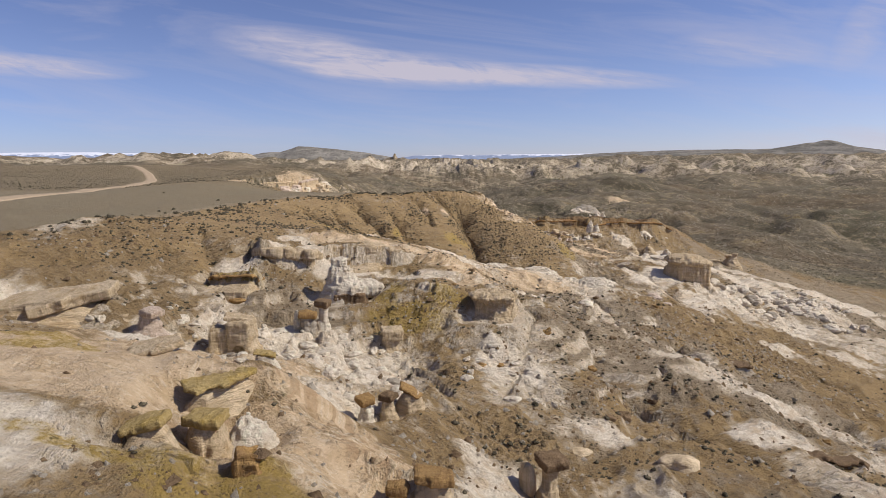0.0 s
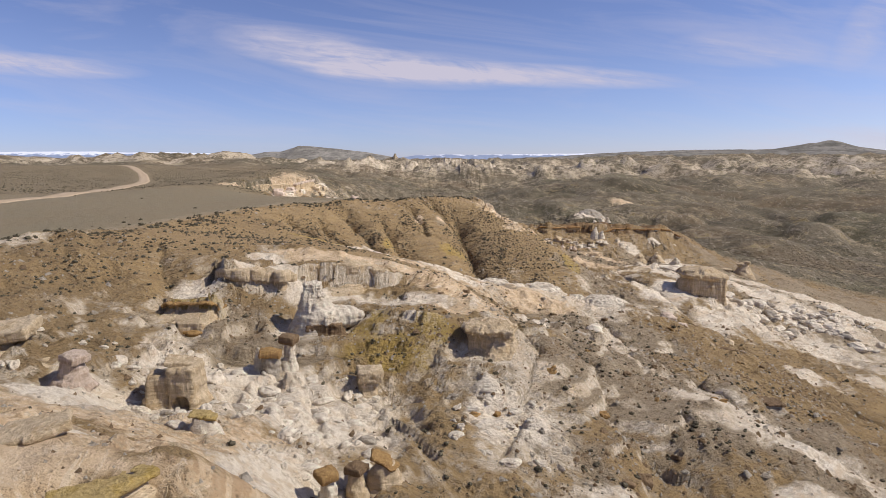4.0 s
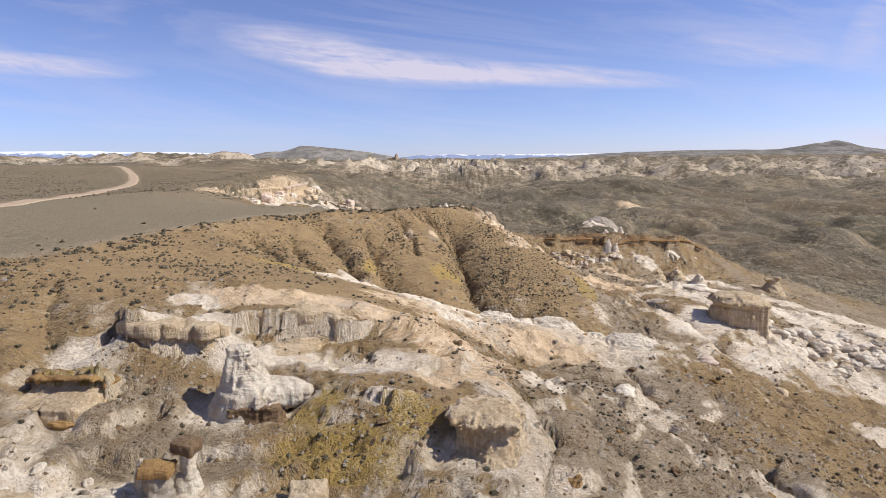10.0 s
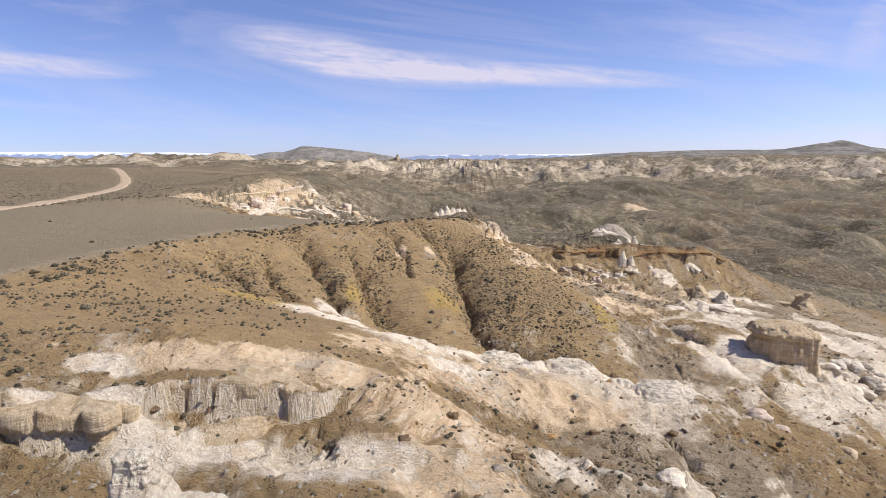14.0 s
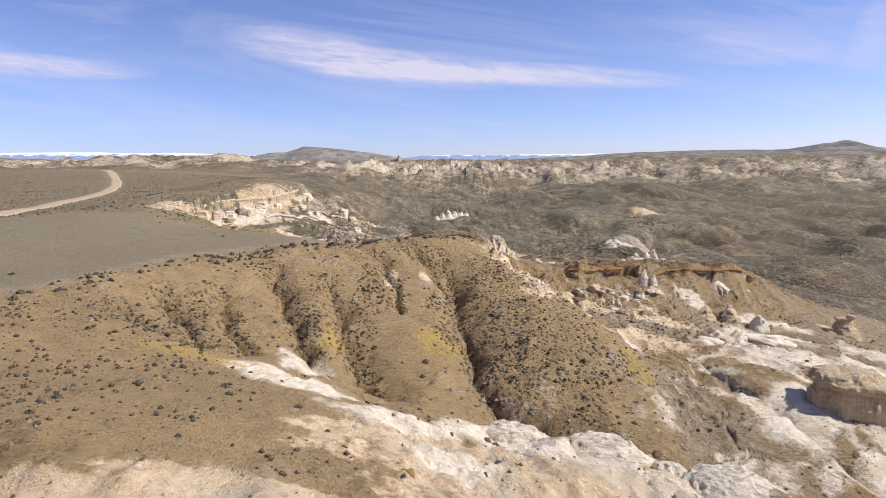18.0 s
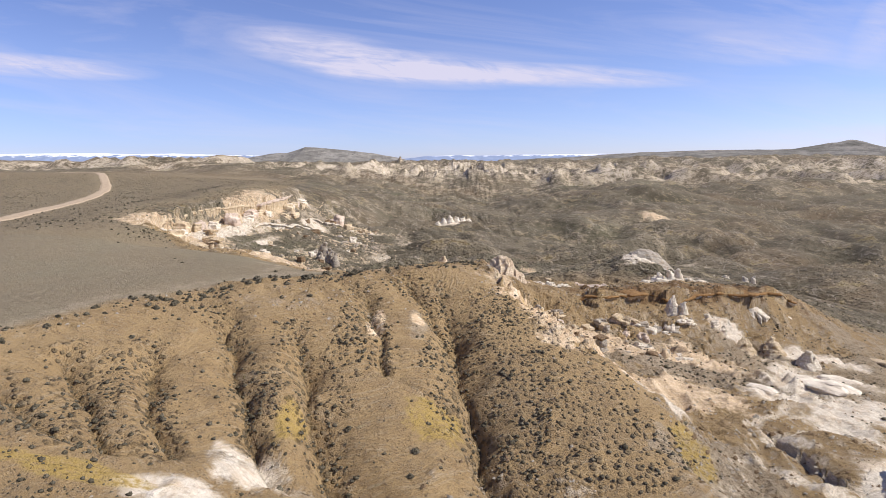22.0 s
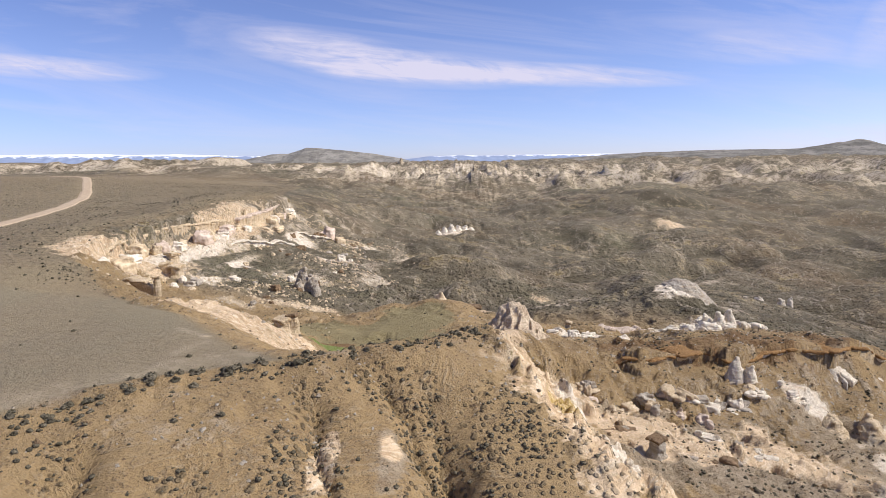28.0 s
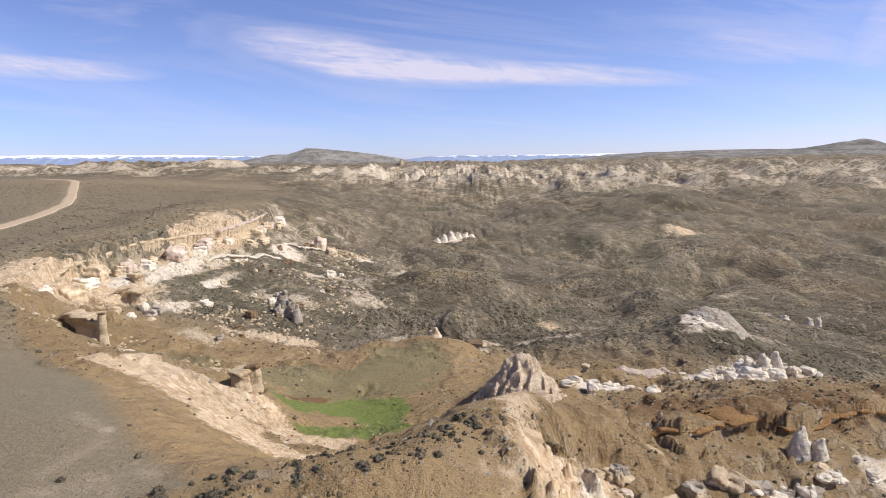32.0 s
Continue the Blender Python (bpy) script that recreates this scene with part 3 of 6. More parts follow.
# far country
FAR = slice(int(np.searchsorted(GY, 205)), None)
XF, YF = XX[FAR], YY[FAR]
far, wild, drains = np.zeros(XX.shape), np.zeros(XX.shape), np.zeros(XX.shape)
far[FAR] = step(235, 330, YF) * (1 - on_top[FAR]) * step(2, 40, XF - edge_x[FAR])
wx, wy = XF + 14 * fbm(XF, YF, 60, 3, 104), YF + 14 * fbm(XF, YF, 60, 3, 105)
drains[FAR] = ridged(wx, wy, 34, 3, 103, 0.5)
hills = 3.0 * fbm(XF, YF, 150, 3, 101) - 8.0 * ridged(wx, wy, 110, 2, 102, 0.5) - 4.6 * drains[FAR] - 0.6 * ridged(wx, wy, 9, 2, 106)
ZZ[FAR] += far[FAR] * hills * np.minimum(1, 0.35 + YF / 650)
# sage-grown mounds on the basin floor: x, y, half-width, height
MOUNDS = [(-16, 268, 9, 5.0), (2, 262, 8, 4.5), (18, 272, 12, 6.0), (42, 292, 17, 7.0), (76, 322, 24, 8.0), (110, 395, 28, 8.0), (58, 378, 26, 6.0), (170, 330, 32, 7.0), (150, 450, 38, 8.0), (20, 340, 22, 5.0), (230, 430, 40, 8.0)]
for mx, my, mr, mh in MOUNDS:
    near = np.hypot(wx - mx, (wy - my) * 1.2) / mr
    ZZ[FAR] += mh * np.exp(-near ** 2) * (1 - 0.35 * drains[FAR]) * (1 - on_top[FAR])
wild[FAR] = step(720, 960, YF + 0.1 * XF) * (1 - on_top[FAR]) * (1 - 0.55 * step(1100, 1700, YF)) * (1 - step(2600, 3400, YF))
crag = 15 * ridged(XF, YF, 210, 4, 111, 0.5) + 10 * ridged(XF, YF, 90, 3, 112, 0.55) + 5 * ridged(XF, YF, 34, 2, 115) + 4
crag_step = crag / 9 + 0.6 * fbm(XF, YF, 120, 3, 114)
ZZ[FAR] += wild[FAR] * (1.35 * crag + 7 * (np.floor(crag_step) + step(0.6, 0.95, crag_step - np.floor(crag_step)) - crag_step))
ZZ[FAR] += step(600, 1500, YF) * on_top[FAR] * 2 * fbm(XF, YF, 200, 3, 113)
gy, gx = np.gradient(ZZ, GY, GX)
slope = np.hypot(gx, gy)
scar = step(0.16, 0.42, slope[FAR] + 0.25 * fbm(XF, YF, 50, 4, 121)) * np.maximum(wild, 0.7 * far)[FAR]
veins = ridged(XF, YF, 70, 3, 127, 0.6) + 0.5 * fbm(XF, YF, 220, 3, 128)
clay[FAR] = np.maximum(clay[FAR], wild[FAR] * (0.4 * step(0.1, 0.4, slope[FAR]) + 0.2 * step(0.0, 0.5, veins)))
clay[FAR] = np.maximum(clay[FAR], scar * (0.14 * far + 0.3 * wild)[FAR] * step(-0.12, 0.3, fbm(XF, YF, 30, 5, 123)))
valley0 = np.clip(step(30, 60, XX - 0.12 * (YY - 190)) * step(185, 215, YY - 0.2 * XX) + step(222, 245, YY + 0.15 * XX), 0, 1)
calm = patches(XX, YY, [(-18, 36, 18, 14), (-10, 30, 12, 8)], 0.3)
speckle = cut_up * (1 - valley0) * (1 - 0.6 * calm) * (1 - 0.72 * step(138, 165, YY)) * step(0.05, 0.45, fbm(XX, YY, 8, 5, 126, 0.6) + 0.35 * (slope - 0.35)) * step(15, 25, YY)
clay = np.maximum(clay, (0.62 + 0.12 * step(20, 40, XX)) * speckle)
BASIN_RIBS = [(-30, 240, 9, 4), (-24, 256, 6, 5), (-9, 250, 5, 4), (-40, 286, 9, 6), (-20, 300, 8, 6), (5, 246, 6, 4), (-44, 232, 6, 6), (-30, 330, 10, 8), (-10, 360, 12, 10), (24, 246, 7, 4), (40, 256, 6, 3), (70, 250, 9, 4), (-4, 286, 6, 5), (90, 290, 8, 4), (120, 370, 12, 6)]
clay = np.maximum(clay, 0.42 * patches(XX, YY, BASIN_RIBS, 0.6, 129))
face = patches(XX, YY, [(-66, 250, 14, 30), (-64, 310, 18, 60), (-66, 400, 24, 60)], 0.3) * step(0.25, 0.6, slope)
clay = np.maximum(clay, 0.5 * face * step(-0.1, 0.3, fbm(XX, YY, 9, 5, 124, 0.65)))

valley = step(30, 60, XX - 0.12 * (YY - 190)) * step(185, 215, YY - 0.2 * XX) + step(222, 245, YY + 0.15 * XX)
valley = np.clip(valley, 0, 1) * (1 - on_top)
grey = np.clip(patches(XX, YY, [(20, 70, 18, 18), (24, 92, 12, 9), (-18, 66, 10, 5), (36, 66, 14, 12), (38, 165, 18, 13), (32, 120, 8, 14), (60, 178, 16, 10), (0.3, 144.5, 1.8, 3.6), (30, 30, 20, 16), (80, 165, 30, 26), (95, 130, 30, 30), (115, 165, 50, 50)], 0.5, 131), 0, 1)
FLANK = [(19, 130, 5, 13), (16, 145, 4, 12), (13.5, 137, 6, 17), (12, 122, 6, 6), (10, 150, 4, 7), (-6.5, 133, 2.2, 12), (-11.5, 128, 1.8, 10), (3.5, 138, 2, 12), (-24, 122, 3, 6)]
sage = np.clip(np.maximum(patches(XX, YY, FLANK, 0.4, 141), valley * (0.36 + 0.6 * fbm(XX, YY, 26, 3, 142))), 0, 1) * (1 - 0.9 * clay)
gully_d = np.full(XX.shape, 99.0)
for depth, width, line in GULLIES[:8]:
    gully_d = np.minimum(gully_d, beside(line, XX, YY)[0])
sage = np.maximum(sage, 0.9 * np.exp(-(gully_d / 1.8) ** 2) * (1 - clay))
SAGE_BANKS = [(-5, 65, 4.5, 2.5), (5, 46, 5, 4), (20, 90, 3.6, 4), (1.5, 55, 2.6, 4), (-14, 268, 16, 14), (14, 262, 12, 16), (28, 280, 16, 22), (0, 280, 9, 12), (60, 300, 30, 26)]
banks = patches(XX, YY, SAGE_BANKS, 0.4, 143)
clay, peach = clay * (1 - 0.8 * banks), peach * (1 - 0.5 * banks)
sage = np.maximum(sage, 0.6 * banks * (1 - clay))
sage = np.maximum(sage, 0.8 * on_top * (1 - pad) * step(180, 220, YY))

ROAD = [(-60, -60), (-80, 60), (-96, 130), (-106, 172), (-117, 213), (-140, 280), (-165, 345), (-190, 400), (-212, 445), (-228, 478), (-246, 512), (-270, 552), (-296, 595), (-330, 650), (-390, 730), (-470, 800)]
road_d, _ = beside(ROAD, XX, YY)
ZZ -= 0.25 * (1 - step(2.2, 4.5, road_d))
sage *= step(3, 6, road_d)

def grid_mesh(name, xx, yy, zz, smooth=True):
    ny, nx = xx.shape
    idx = np.arange(nx * ny).reshape(ny, nx)
    quads = np.stack([idx[:-1, :-1], idx[:-1, 1:], idx[1:, 1:], idx[1:, :-1]], -1).reshape(-1, 4)
    me = bpy.data.meshes.new(name)
    me.vertices.add(nx * ny)
    me.vertices.foreach_set("co", np.stack([xx, yy, zz], -1).ravel())
    me.loops.add(quads.size)
    me.loops.foreach_set("vertex_index", quads.ravel())
    me.polygons.add(len(quads))
    me.polygons.foreach_set("loop_start", np.arange(0, quads.size, 4))
    me.polygons.foreach_set("use_smooth", np.full(len(quads), smooth))
    me.update(calc_edges=True)
    return me


def paint(me, name, r, g, b):
    layer = me.color_attributes.new(name, "FLOAT_COLOR", "POINT")
    layer.data.foreach_set("color", np.stack([np.ravel(r), np.ravel(g), np.ravel(b), np.ones(np.size(r))], -1).astype(np.float32).ravel())


def height(x, y):
    """The built ground's height at one place or many."""
    x, y = np.asarray(x, float), np.asarray(y, float)
    i = np.clip(np.searchsorted(GX, x) - 1, 0, len(GX) - 2)
    j = np.clip(np.searchsorted(GY, y) - 1, 0, len(GY) - 2)
    u, v = (x - GX[i]) / (GX[i + 1] - GX[i]), (y - GY[j]) / (GY[j + 1] - GY[j])
    return (ZZ[j, i] * (1 - u) + ZZ[j, i + 1] * u) * (1 - v) + (ZZ[j + 1, i] * (1 - u) + ZZ[j + 1, i + 1] * u) * v


def sampled(field, x, y):
    i = np.clip(np.searchsorted(GX, x), 0, len(GX) - 1)
    j = np.clip(np.searchsorted(GY, y), 0, len(GY) - 1)
    return field[j, i]


# ---- materials ----
class Nodes:
    """Short hand for building one node material."""

    def __init__(self, name):
        self.mat = bpy.data.materials.new(name)
        self.mat.use_nodes = True
        self.n, self.l = self.mat.node_tree.nodes, self.mat.node_tree.links
        self.bsdf = self.n["Principled BSDF"]
        self.bsdf.inputs["Specular IOR Level"].default_value = 0.15
        self.bsdf.inputs["Roughness"].default_value = 0.95
        self.at = self.n.new("ShaderNodeTexCoord").outputs["Object"]

    def noise(self, scale, detail=5, rough=0.6, at=None, squash=None):
        node = self.n.new("ShaderNodeTexNoise")
        node.inputs["Scale"].default_value, node.inputs["Detail"].default_value, node.inputs["Roughness"].default_value = scale, detail, rough
        src = at or self.at
        if squash:
            src = self.mapped(squash, src)
        self.l.new(src, node.inputs["Vector"])
        return node.outputs["Fac"]

    def mapped(self, scale, src=None):
        node = self.n.new("ShaderNodeMapping")
        node.inputs["Scale"].default_value = scale
        self.l.new(src or self.at, node.inputs["Vector"])
        return node.outputs[0]

    def voronoi(self, scale, feature="F1", at=None):
        node = self.n.new("ShaderNodeTexVoronoi")
        node.feature = feature
        node.inputs["Scale"].default_value = scale
        self.l.new(at or self.at, node.inputs["Vector"])
        return node.outputs["Distance"]

    def ramp(self, fac, a, b):
        node = self.n.new("ShaderNodeMapRange")
        node.interpolation_type = "SMOOTHSTEP"
        node.inputs["From Min"].default_value, node.inputs["From Max"].default_value = a, b
        self.l.new(fac, node.inputs["Value"])
        return node.outputs[0]

    def math(self, op, a, b):
        node = self.n.new("ShaderNodeMath")
        node.operation = op
        for k, v in enumerate((a, b)):
            if isinstance(v, (int, float)):
                node.inputs[k].default_value = v
            else:
                self.l.new(v, node.inputs[k])
        return node.outputs[0]

    def mix(self, fac, a, b):
        node = self.n.new("ShaderNodeMix")
        node.data_type = "RGBA"
        for sock, v in ((node.inputs[0], fac), (node.inputs[6], a), (node.inputs[7], b)):
            if isinstance(v, (int, float)):
                sock.default_value = v
            elif isinstance(v, tuple):
                sock.default_value = (*v, 1)
            else:
                self.l.new(v, sock)
        return node.outputs[2]

    def attr(self, name):
        node = self.n.new("ShaderNodeAttribute")
        node.attribute_name = name
        split = self.n.new("ShaderNodeSeparateColor")
        self.l.new(node.outputs["Color"], split.inputs[0])
        return split.outputs[0], split.outputs[1], split.outputs[2]

    def bump(self, heights, strength=0.6, reach=0.1):
        node = self.n.new("ShaderNodeBump")
        node.inputs["Strength"].default_value, node.inputs["Distance"].default_value = strength, reach
        self.l.new(heights, node.inputs["Height"])
        self.l.new(node.outputs[0], self.bsdf.inputs["Normal"])

    def done(self, colour):
        if isinstance(colour, tuple):
            self.bsdf.inputs["Base Color"].default_value = (*colour, 1)
        else:
            self.l.new(colour, self.bsdf.inputs["Base Color"])
        return self.mat


def ground_material():
    m = Nodes("badland_ground")
    a_clay, a_ochre, a_peach = m.attr("soils")
    a_pad, a_green, a_sage = m.attr("cover")
    a_grey, a_valley, a_pale = m.attr("tones")
    flow_node = m.n.new("ShaderNodeAttribute")
    flow_node.attribute_name = "flow"
    flow = flow_node.outputs["Vector"]
    _, _, a_steep = m.attr("flow")
    big, mid, fine, grit = m.noise(0.06, 4), m.noise(0.45, 6, 0.68), m.noise(2.2, 7, 0.74), m.noise(8.0, 4, 0.75)
    flat_flow = m.mapped((1.0, 1.0, 0.0), flow)
    streak, thread = m.noise(0.8, 5, 0.65, at=flat_flow), m.noise(2.6, 4, 0.65, at=flat_flow)
    broken = m.math("ADD", m.math("MULTIPLY", m.math("SUBTRACT", fine, 0.5), 1.4), m.math("MULTIPLY", m.math("SUBTRACT", mid, 0.5), 1.0))
    runs = m.math("MULTIPLY", m.math("ADD", m.math("MULTIPLY", m.math("SUBTRACT", streak, 0.5), 1.5), m.math("MULTIPLY", m.math("SUBTRACT", thread, 0.5), 1.1)), m.math("ADD", m.math("MULTIPLY", a_steep, 0.8), 0.2))
    broken = m.math("ADD", broken, runs)

    crumbs, lumps = m.noise(0.16, 5, 0.7), m.noise(0.035, 5, 0.65)
    rugged = m.math("ADD", m.math("MULTIPLY", m.math("SUBTRACT", crumbs, 0.5), 2.6), m.math("MULTIPLY", m.math("SUBTRACT", lumps, 0.5), 2.2))
    broken = m.math("ADD", broken, m.math("MULTIPLY", rugged, a_valley))

    def patchy(mask, soft=0.26, more=0.0):
        return m.ramp(m.math("ADD", mask, m.math("MULTIPLY", broken, 0.8)), 0.5 - soft - more, 0.5 + soft - more)

    pebble, chip = m.voronoi(4.2), m.voronoi(1.9)
    stones = m.math("MULTIPLY", m.ramp(pebble, 0.34, 0.2), m.ramp(mid, 0.42, 0.6))
    stones = m.math("MAXIMUM", stones, m.math("MULTIPLY", m.ramp(chip, 0.26, 0.16), m.ramp(fine, 0.5, 0.62)))
    tan = m.mix(m.ramp(mid, 0.35, 0.65), (0.4, 0.27, 0.125), (0.315, 0.207, 0.096))
    tan = m.mix(m.math("MULTIPLY", m.ramp(thread, 0.5, 0.66), 0.7), tan, (0.44, 0.33, 0.19))
    tan = m.mix(m.ramp(fine, 0.52, 0.6), tan, (0.28, 0.195, 0.1))
    tan = m.mix(m.ramp(grit, 0.55, 0.66), tan, (0.19, 0.135, 0.078))
    tan = m.mix(m.math("MULTIPLY", m.ramp(big, 0.45, 0.62), 0.6), tan, (0.38, 0.26, 0.125))
    tan = m.mix(m.math("MULTIPLY", m.ramp(big, 0.52, 0.36), 0.55), tan, (0.285, 0.198, 0.102))
    drab = m.mix(m.ramp(fine, 0.38, 0.6), (0.44, 0.345, 0.225), (0.31, 0.232, 0.142))
    drab = m.mix(m.ramp(mid, 0.52, 0.66), drab, (0.31, 0.215, 0.12))
    drab = m.mix(m.ramp(grit, 0.54, 0.66), drab, (0.12, 0.092, 0.06))
    col = m.mix(patchy(a_grey), tan, drab)
    a_dead, a_drain, a_smooth = m.attr("marks")
    wide, wider, chips = m.noise(0.03, 6, 0.6), m.noise(0.008, 6, 0.6), m.noise(0.22, 6, 0.75)
    vale = m.mix(m.ramp(wide, 0.38, 0.62), (0.212, 0.172, 0.11), (0.134, 0.11, 0.069))
    vale = m.mix(m.math("MULTIPLY", m.ramp(wider, 0.5, 0.64), 0.65), vale, (0.215, 0.147, 0.082))
    vale = m.mix(m.math("MULTIPLY", m.ramp(wider, 0.46, 0.36), 0.5), vale, (0.165, 0.15, 0.082))
    vale = m.mix(m.math("MULTIPLY", m.ramp(chips, 0.54, 0.64), 0.6), vale, (0.31, 0.26, 0.185))
    wash = m.noise(0.045, 5, 0.62, squash=(1.0, 0.45, 0.3))
    wash = m.math("MULTIPLY", m.ramp(m.math("ABSOLUTE", m.math("SUBTRACT", wash, 0.5), 0.0), 0.012, 0.003), m.ramp(chips, 0.4, 0.52))
    vale = m.mix(m.math("MULTIPLY", wash, 0.7), vale, (0.4, 0.33, 0.235))
    # dark sage tint in drains, pale rises: paints relief the high sun leaves flat
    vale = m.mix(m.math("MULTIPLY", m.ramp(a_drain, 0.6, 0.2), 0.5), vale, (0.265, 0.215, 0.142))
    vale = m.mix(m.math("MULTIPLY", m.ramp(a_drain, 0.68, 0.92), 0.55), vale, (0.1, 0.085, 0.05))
    tufts = m.math("MAXIMUM", m.ramp(m.voronoi(0.62), 0.42, 0.24), m.math("MULTIPLY", m.ramp(m.voronoi(0.27), 0.36, 0.2), 0.8))
    vale = m.mix(m.math("MULTIPLY", m.math("MULTIPLY", tufts, m.ramp(wide, 0.66, 0.4)), 0.55), vale, (0.075, 0.063, 0.04))
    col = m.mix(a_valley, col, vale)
    top = m.mix(m.ramp(fine, 0.35, 0.65), (0.3, 0.236, 0.143), (0.225, 0.177, 0.107))
    top = m.mix(m.math("MULTIPLY", m.ramp(big, 0.4, 0.65), 0.6), top, (0.25, 0.21, 0.13))
    top = m.mix(m.ramp(grit, 0.56, 0.66), top, (0.115, 0.09, 0.058))
    col = m.mix(a_pad, col, top)
    buff = m.mix(m.ramp(mid, 0.35, 0.65), (0.71, 0.535, 0.34), (0.6, 0.425, 0.245))
    buff = m.mix(m.math("MULTIPLY", m.ramp(thread, 0.52, 0.64), 0.7), buff, (0.77, 0.625, 0.43))
    gutter = m.noise(1.5, 3, 0.6, at=flat_flow)
    buff = m.mix(m.math("MULTIPLY", m.math("MULTIPLY", m.ramp(gutter, 0.5, 0.42), a_steep), 0.65), buff, (0.43, 0.275, 0.145))
    buff = m.mix(m.math("MULTIPLY", m.math("MULTIPLY", m.ramp(gutter, 0.56, 0.64), a_steep), 0.6), buff, (0.8, 0.68, 0.5))
    buff = m.mix(m.ramp(grit, 0.58, 0.7), buff, (0.34, 0.24, 0.14))
    col = m.mix(patchy(a_peach), col, buff)
    col = m.mix(m.math("MULTIPLY", patchy(a_clay, 0.24, 0.22), 0.8), col, m.mix(m.ramp(fine, 0.4, 0.6), (0.58, 0.46, 0.31), (0.42, 0.33, 0.22)))
    white = m.mix(m.ramp(fine, 0.34, 0.58), (0.65, 0.545, 0.4), (0.8, 0.695, 0.54))
    white = m.mix(m.math("MULTIPLY", m.ramp(streak, 0.5, 0.62), 0.8), white, (0.64, 0.5, 0.335))
    white = m.mix(m.math("MULTIPLY", m.ramp(thread, 0.46, 0.36), 0.6), white, (0.58, 0.465, 0.33))
    white = m.mix(m.math("MULTIPLY", m.ramp(mid, 0.52, 0.66), 0.6), white, (0.66, 0.495, 0.32))
    white = m.mix(m.math("MULTIPLY", m.ramp(grit, 0.6, 0.7), 0.55), white, (0.34, 0.275, 0.2))
    col = m.mix(patchy(a_clay, 0.3, -0.1), col, white)
    gold = m.mix(m.ramp(fine, 0.35, 0.65), (0.52, 0.36, 0.09), (0.4, 0.27, 0.08))
    col = m.mix(m.math("MULTIPLY", patchy(a_ochre, 0.36), m.ramp(fine, 0.3, 0.62)), col, gold)
    col = m.mix(m.math("MULTIPLY", patchy(a_pale, 0.3), 0.75), col, m.mix(fine, (0.19, 0.175, 0.075), (0.26, 0.215, 0.12)))
    col = m.mix(patchy(a_green, 0.25), col, m.mix(m.ramp(fine, 0.35, 0.65), (0.13, 0.19, 0.032), (0.23, 0.235, 0.08)))
    col = m.mix(patchy(a_dead, 0.25), col, m.mix(fine, (0.17, 0.093, 0.042), (0.25, 0.15, 0.07)))
    col = m.mix(m.math("MULTIPLY", stones, m.math("SUBTRACT", 0.7, m.math("MULTIPLY", m.math("MAXIMUM", a_clay, a_peach), 0.66))), col, m.mix(grit, (0.3, 0.2, 0.11), (0.14, 0.1, 0.065)))
    spots = m.ramp(m.voronoi(1.55), 0.4, 0.22)
    spots2 = m.ramp(m.voronoi(0.7), 0.3, 0.14)
    scrub = m.math("MULTIPLY", m.math("MAXIMUM", spots, spots2), m.ramp(m.math("ADD", a_sage, m.math("MULTIPLY", broken, 0.5)), 0.25, 0.75))
    col = m.mix(m.math("MULTIPLY", scrub, 0.55), col, (0.115, 0.095, 0.06))
    col = m.mix(m.math("MULTIPLY", m.math("MULTIPLY", tufts, m.math("MULTIPLY", a_sage, a_pad)), 0.75), col, (0.075, 0.066, 0.042))
    relief = m.math("ADD", m.math("MULTIPLY", fine, 0.9), m.math("MULTIPLY", grit, 0.35))
    relief = m.math("ADD", relief, m.math("MULTIPLY", mid, 1.2))
    relief = m.math("ADD", relief, m.math("MULTIPLY", runs, 0.9))
    relief = m.math("ADD", relief, m.math("MULTIPLY", stones, 0.3))
    relief = m.math("ADD", relief, m.math("MULTIPLY", scrub, 1.2))
    relief = m.math("ADD", relief, m.math("MULTIPLY", m.math("MULTIPLY", a_valley, m.math("ADD", m.math("MULTIPLY", chips, 2.2), m.math("MULTIPLY", tufts, 1.2))), 1.0))
    relief = m.math("MULTIPLY", relief, m.math("SUBTRACT", 1.0, m.math("MULTIPLY", a_pad, 0.5)))
    relief = m.math("MULTIPLY", relief, m.math("SUBTRACT", 1.0, m.math("MULTIPLY", a_smooth, 0.4)))
    relief = m.math("MULTIPLY", relief, m.math("SUBTRACT", 1.0, m.math("MULTIPLY", m.math("MAXIMUM", a_clay, a_peach), 0.3)))
    m.bump(relief, 1.0, 0.5)
    return m.done(col)


ground_mat = ground_material()
ground_me = grid_mesh("ground", XX, YY, ZZ)
dead = np.maximum(patches(XX, YY, [(-14.5, 201.5, 3.6, 1.3)], 0.5, seed=37), 0.62 * patches(XX, YY, [(34, 193, 12, 5), (52, 197, 10, 5), (66, 201, 11, 4)], 0.5, seed=38))
trails = np.zeros(XX.shape)
for width, line in ((1.0, [(-26, 168), (-22, 165.5), (-20.6, 162), (-21.5, 157)]), (0.35, [(-4, 64.5), (-2.4, 67), (-3.4, 70)]), (2.2, [(-52, 82), (-44, 98), (-40, 118), (-33, 139), (-24, 150), (-15, 158)])):
    trails = np.maximum(trails, np.exp(-(beside(line, XX, YY)[0] / width) ** 2))
clay = np.maximum(clay, 0.22 * trails)
green = green * (1 - dead)
paint(ground_me, "soils", clay, ochre, peach)
paint(ground_me, "cover", np.maximum(pad, 0.8 * on_top), green, sage)
paint(ground_me, "tones", grey, valley, pale_green)
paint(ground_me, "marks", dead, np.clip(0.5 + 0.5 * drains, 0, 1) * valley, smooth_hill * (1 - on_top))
paint(ground_me, "flow", from_x, from_y, steep)
ground_me.materials.append(ground_mat)
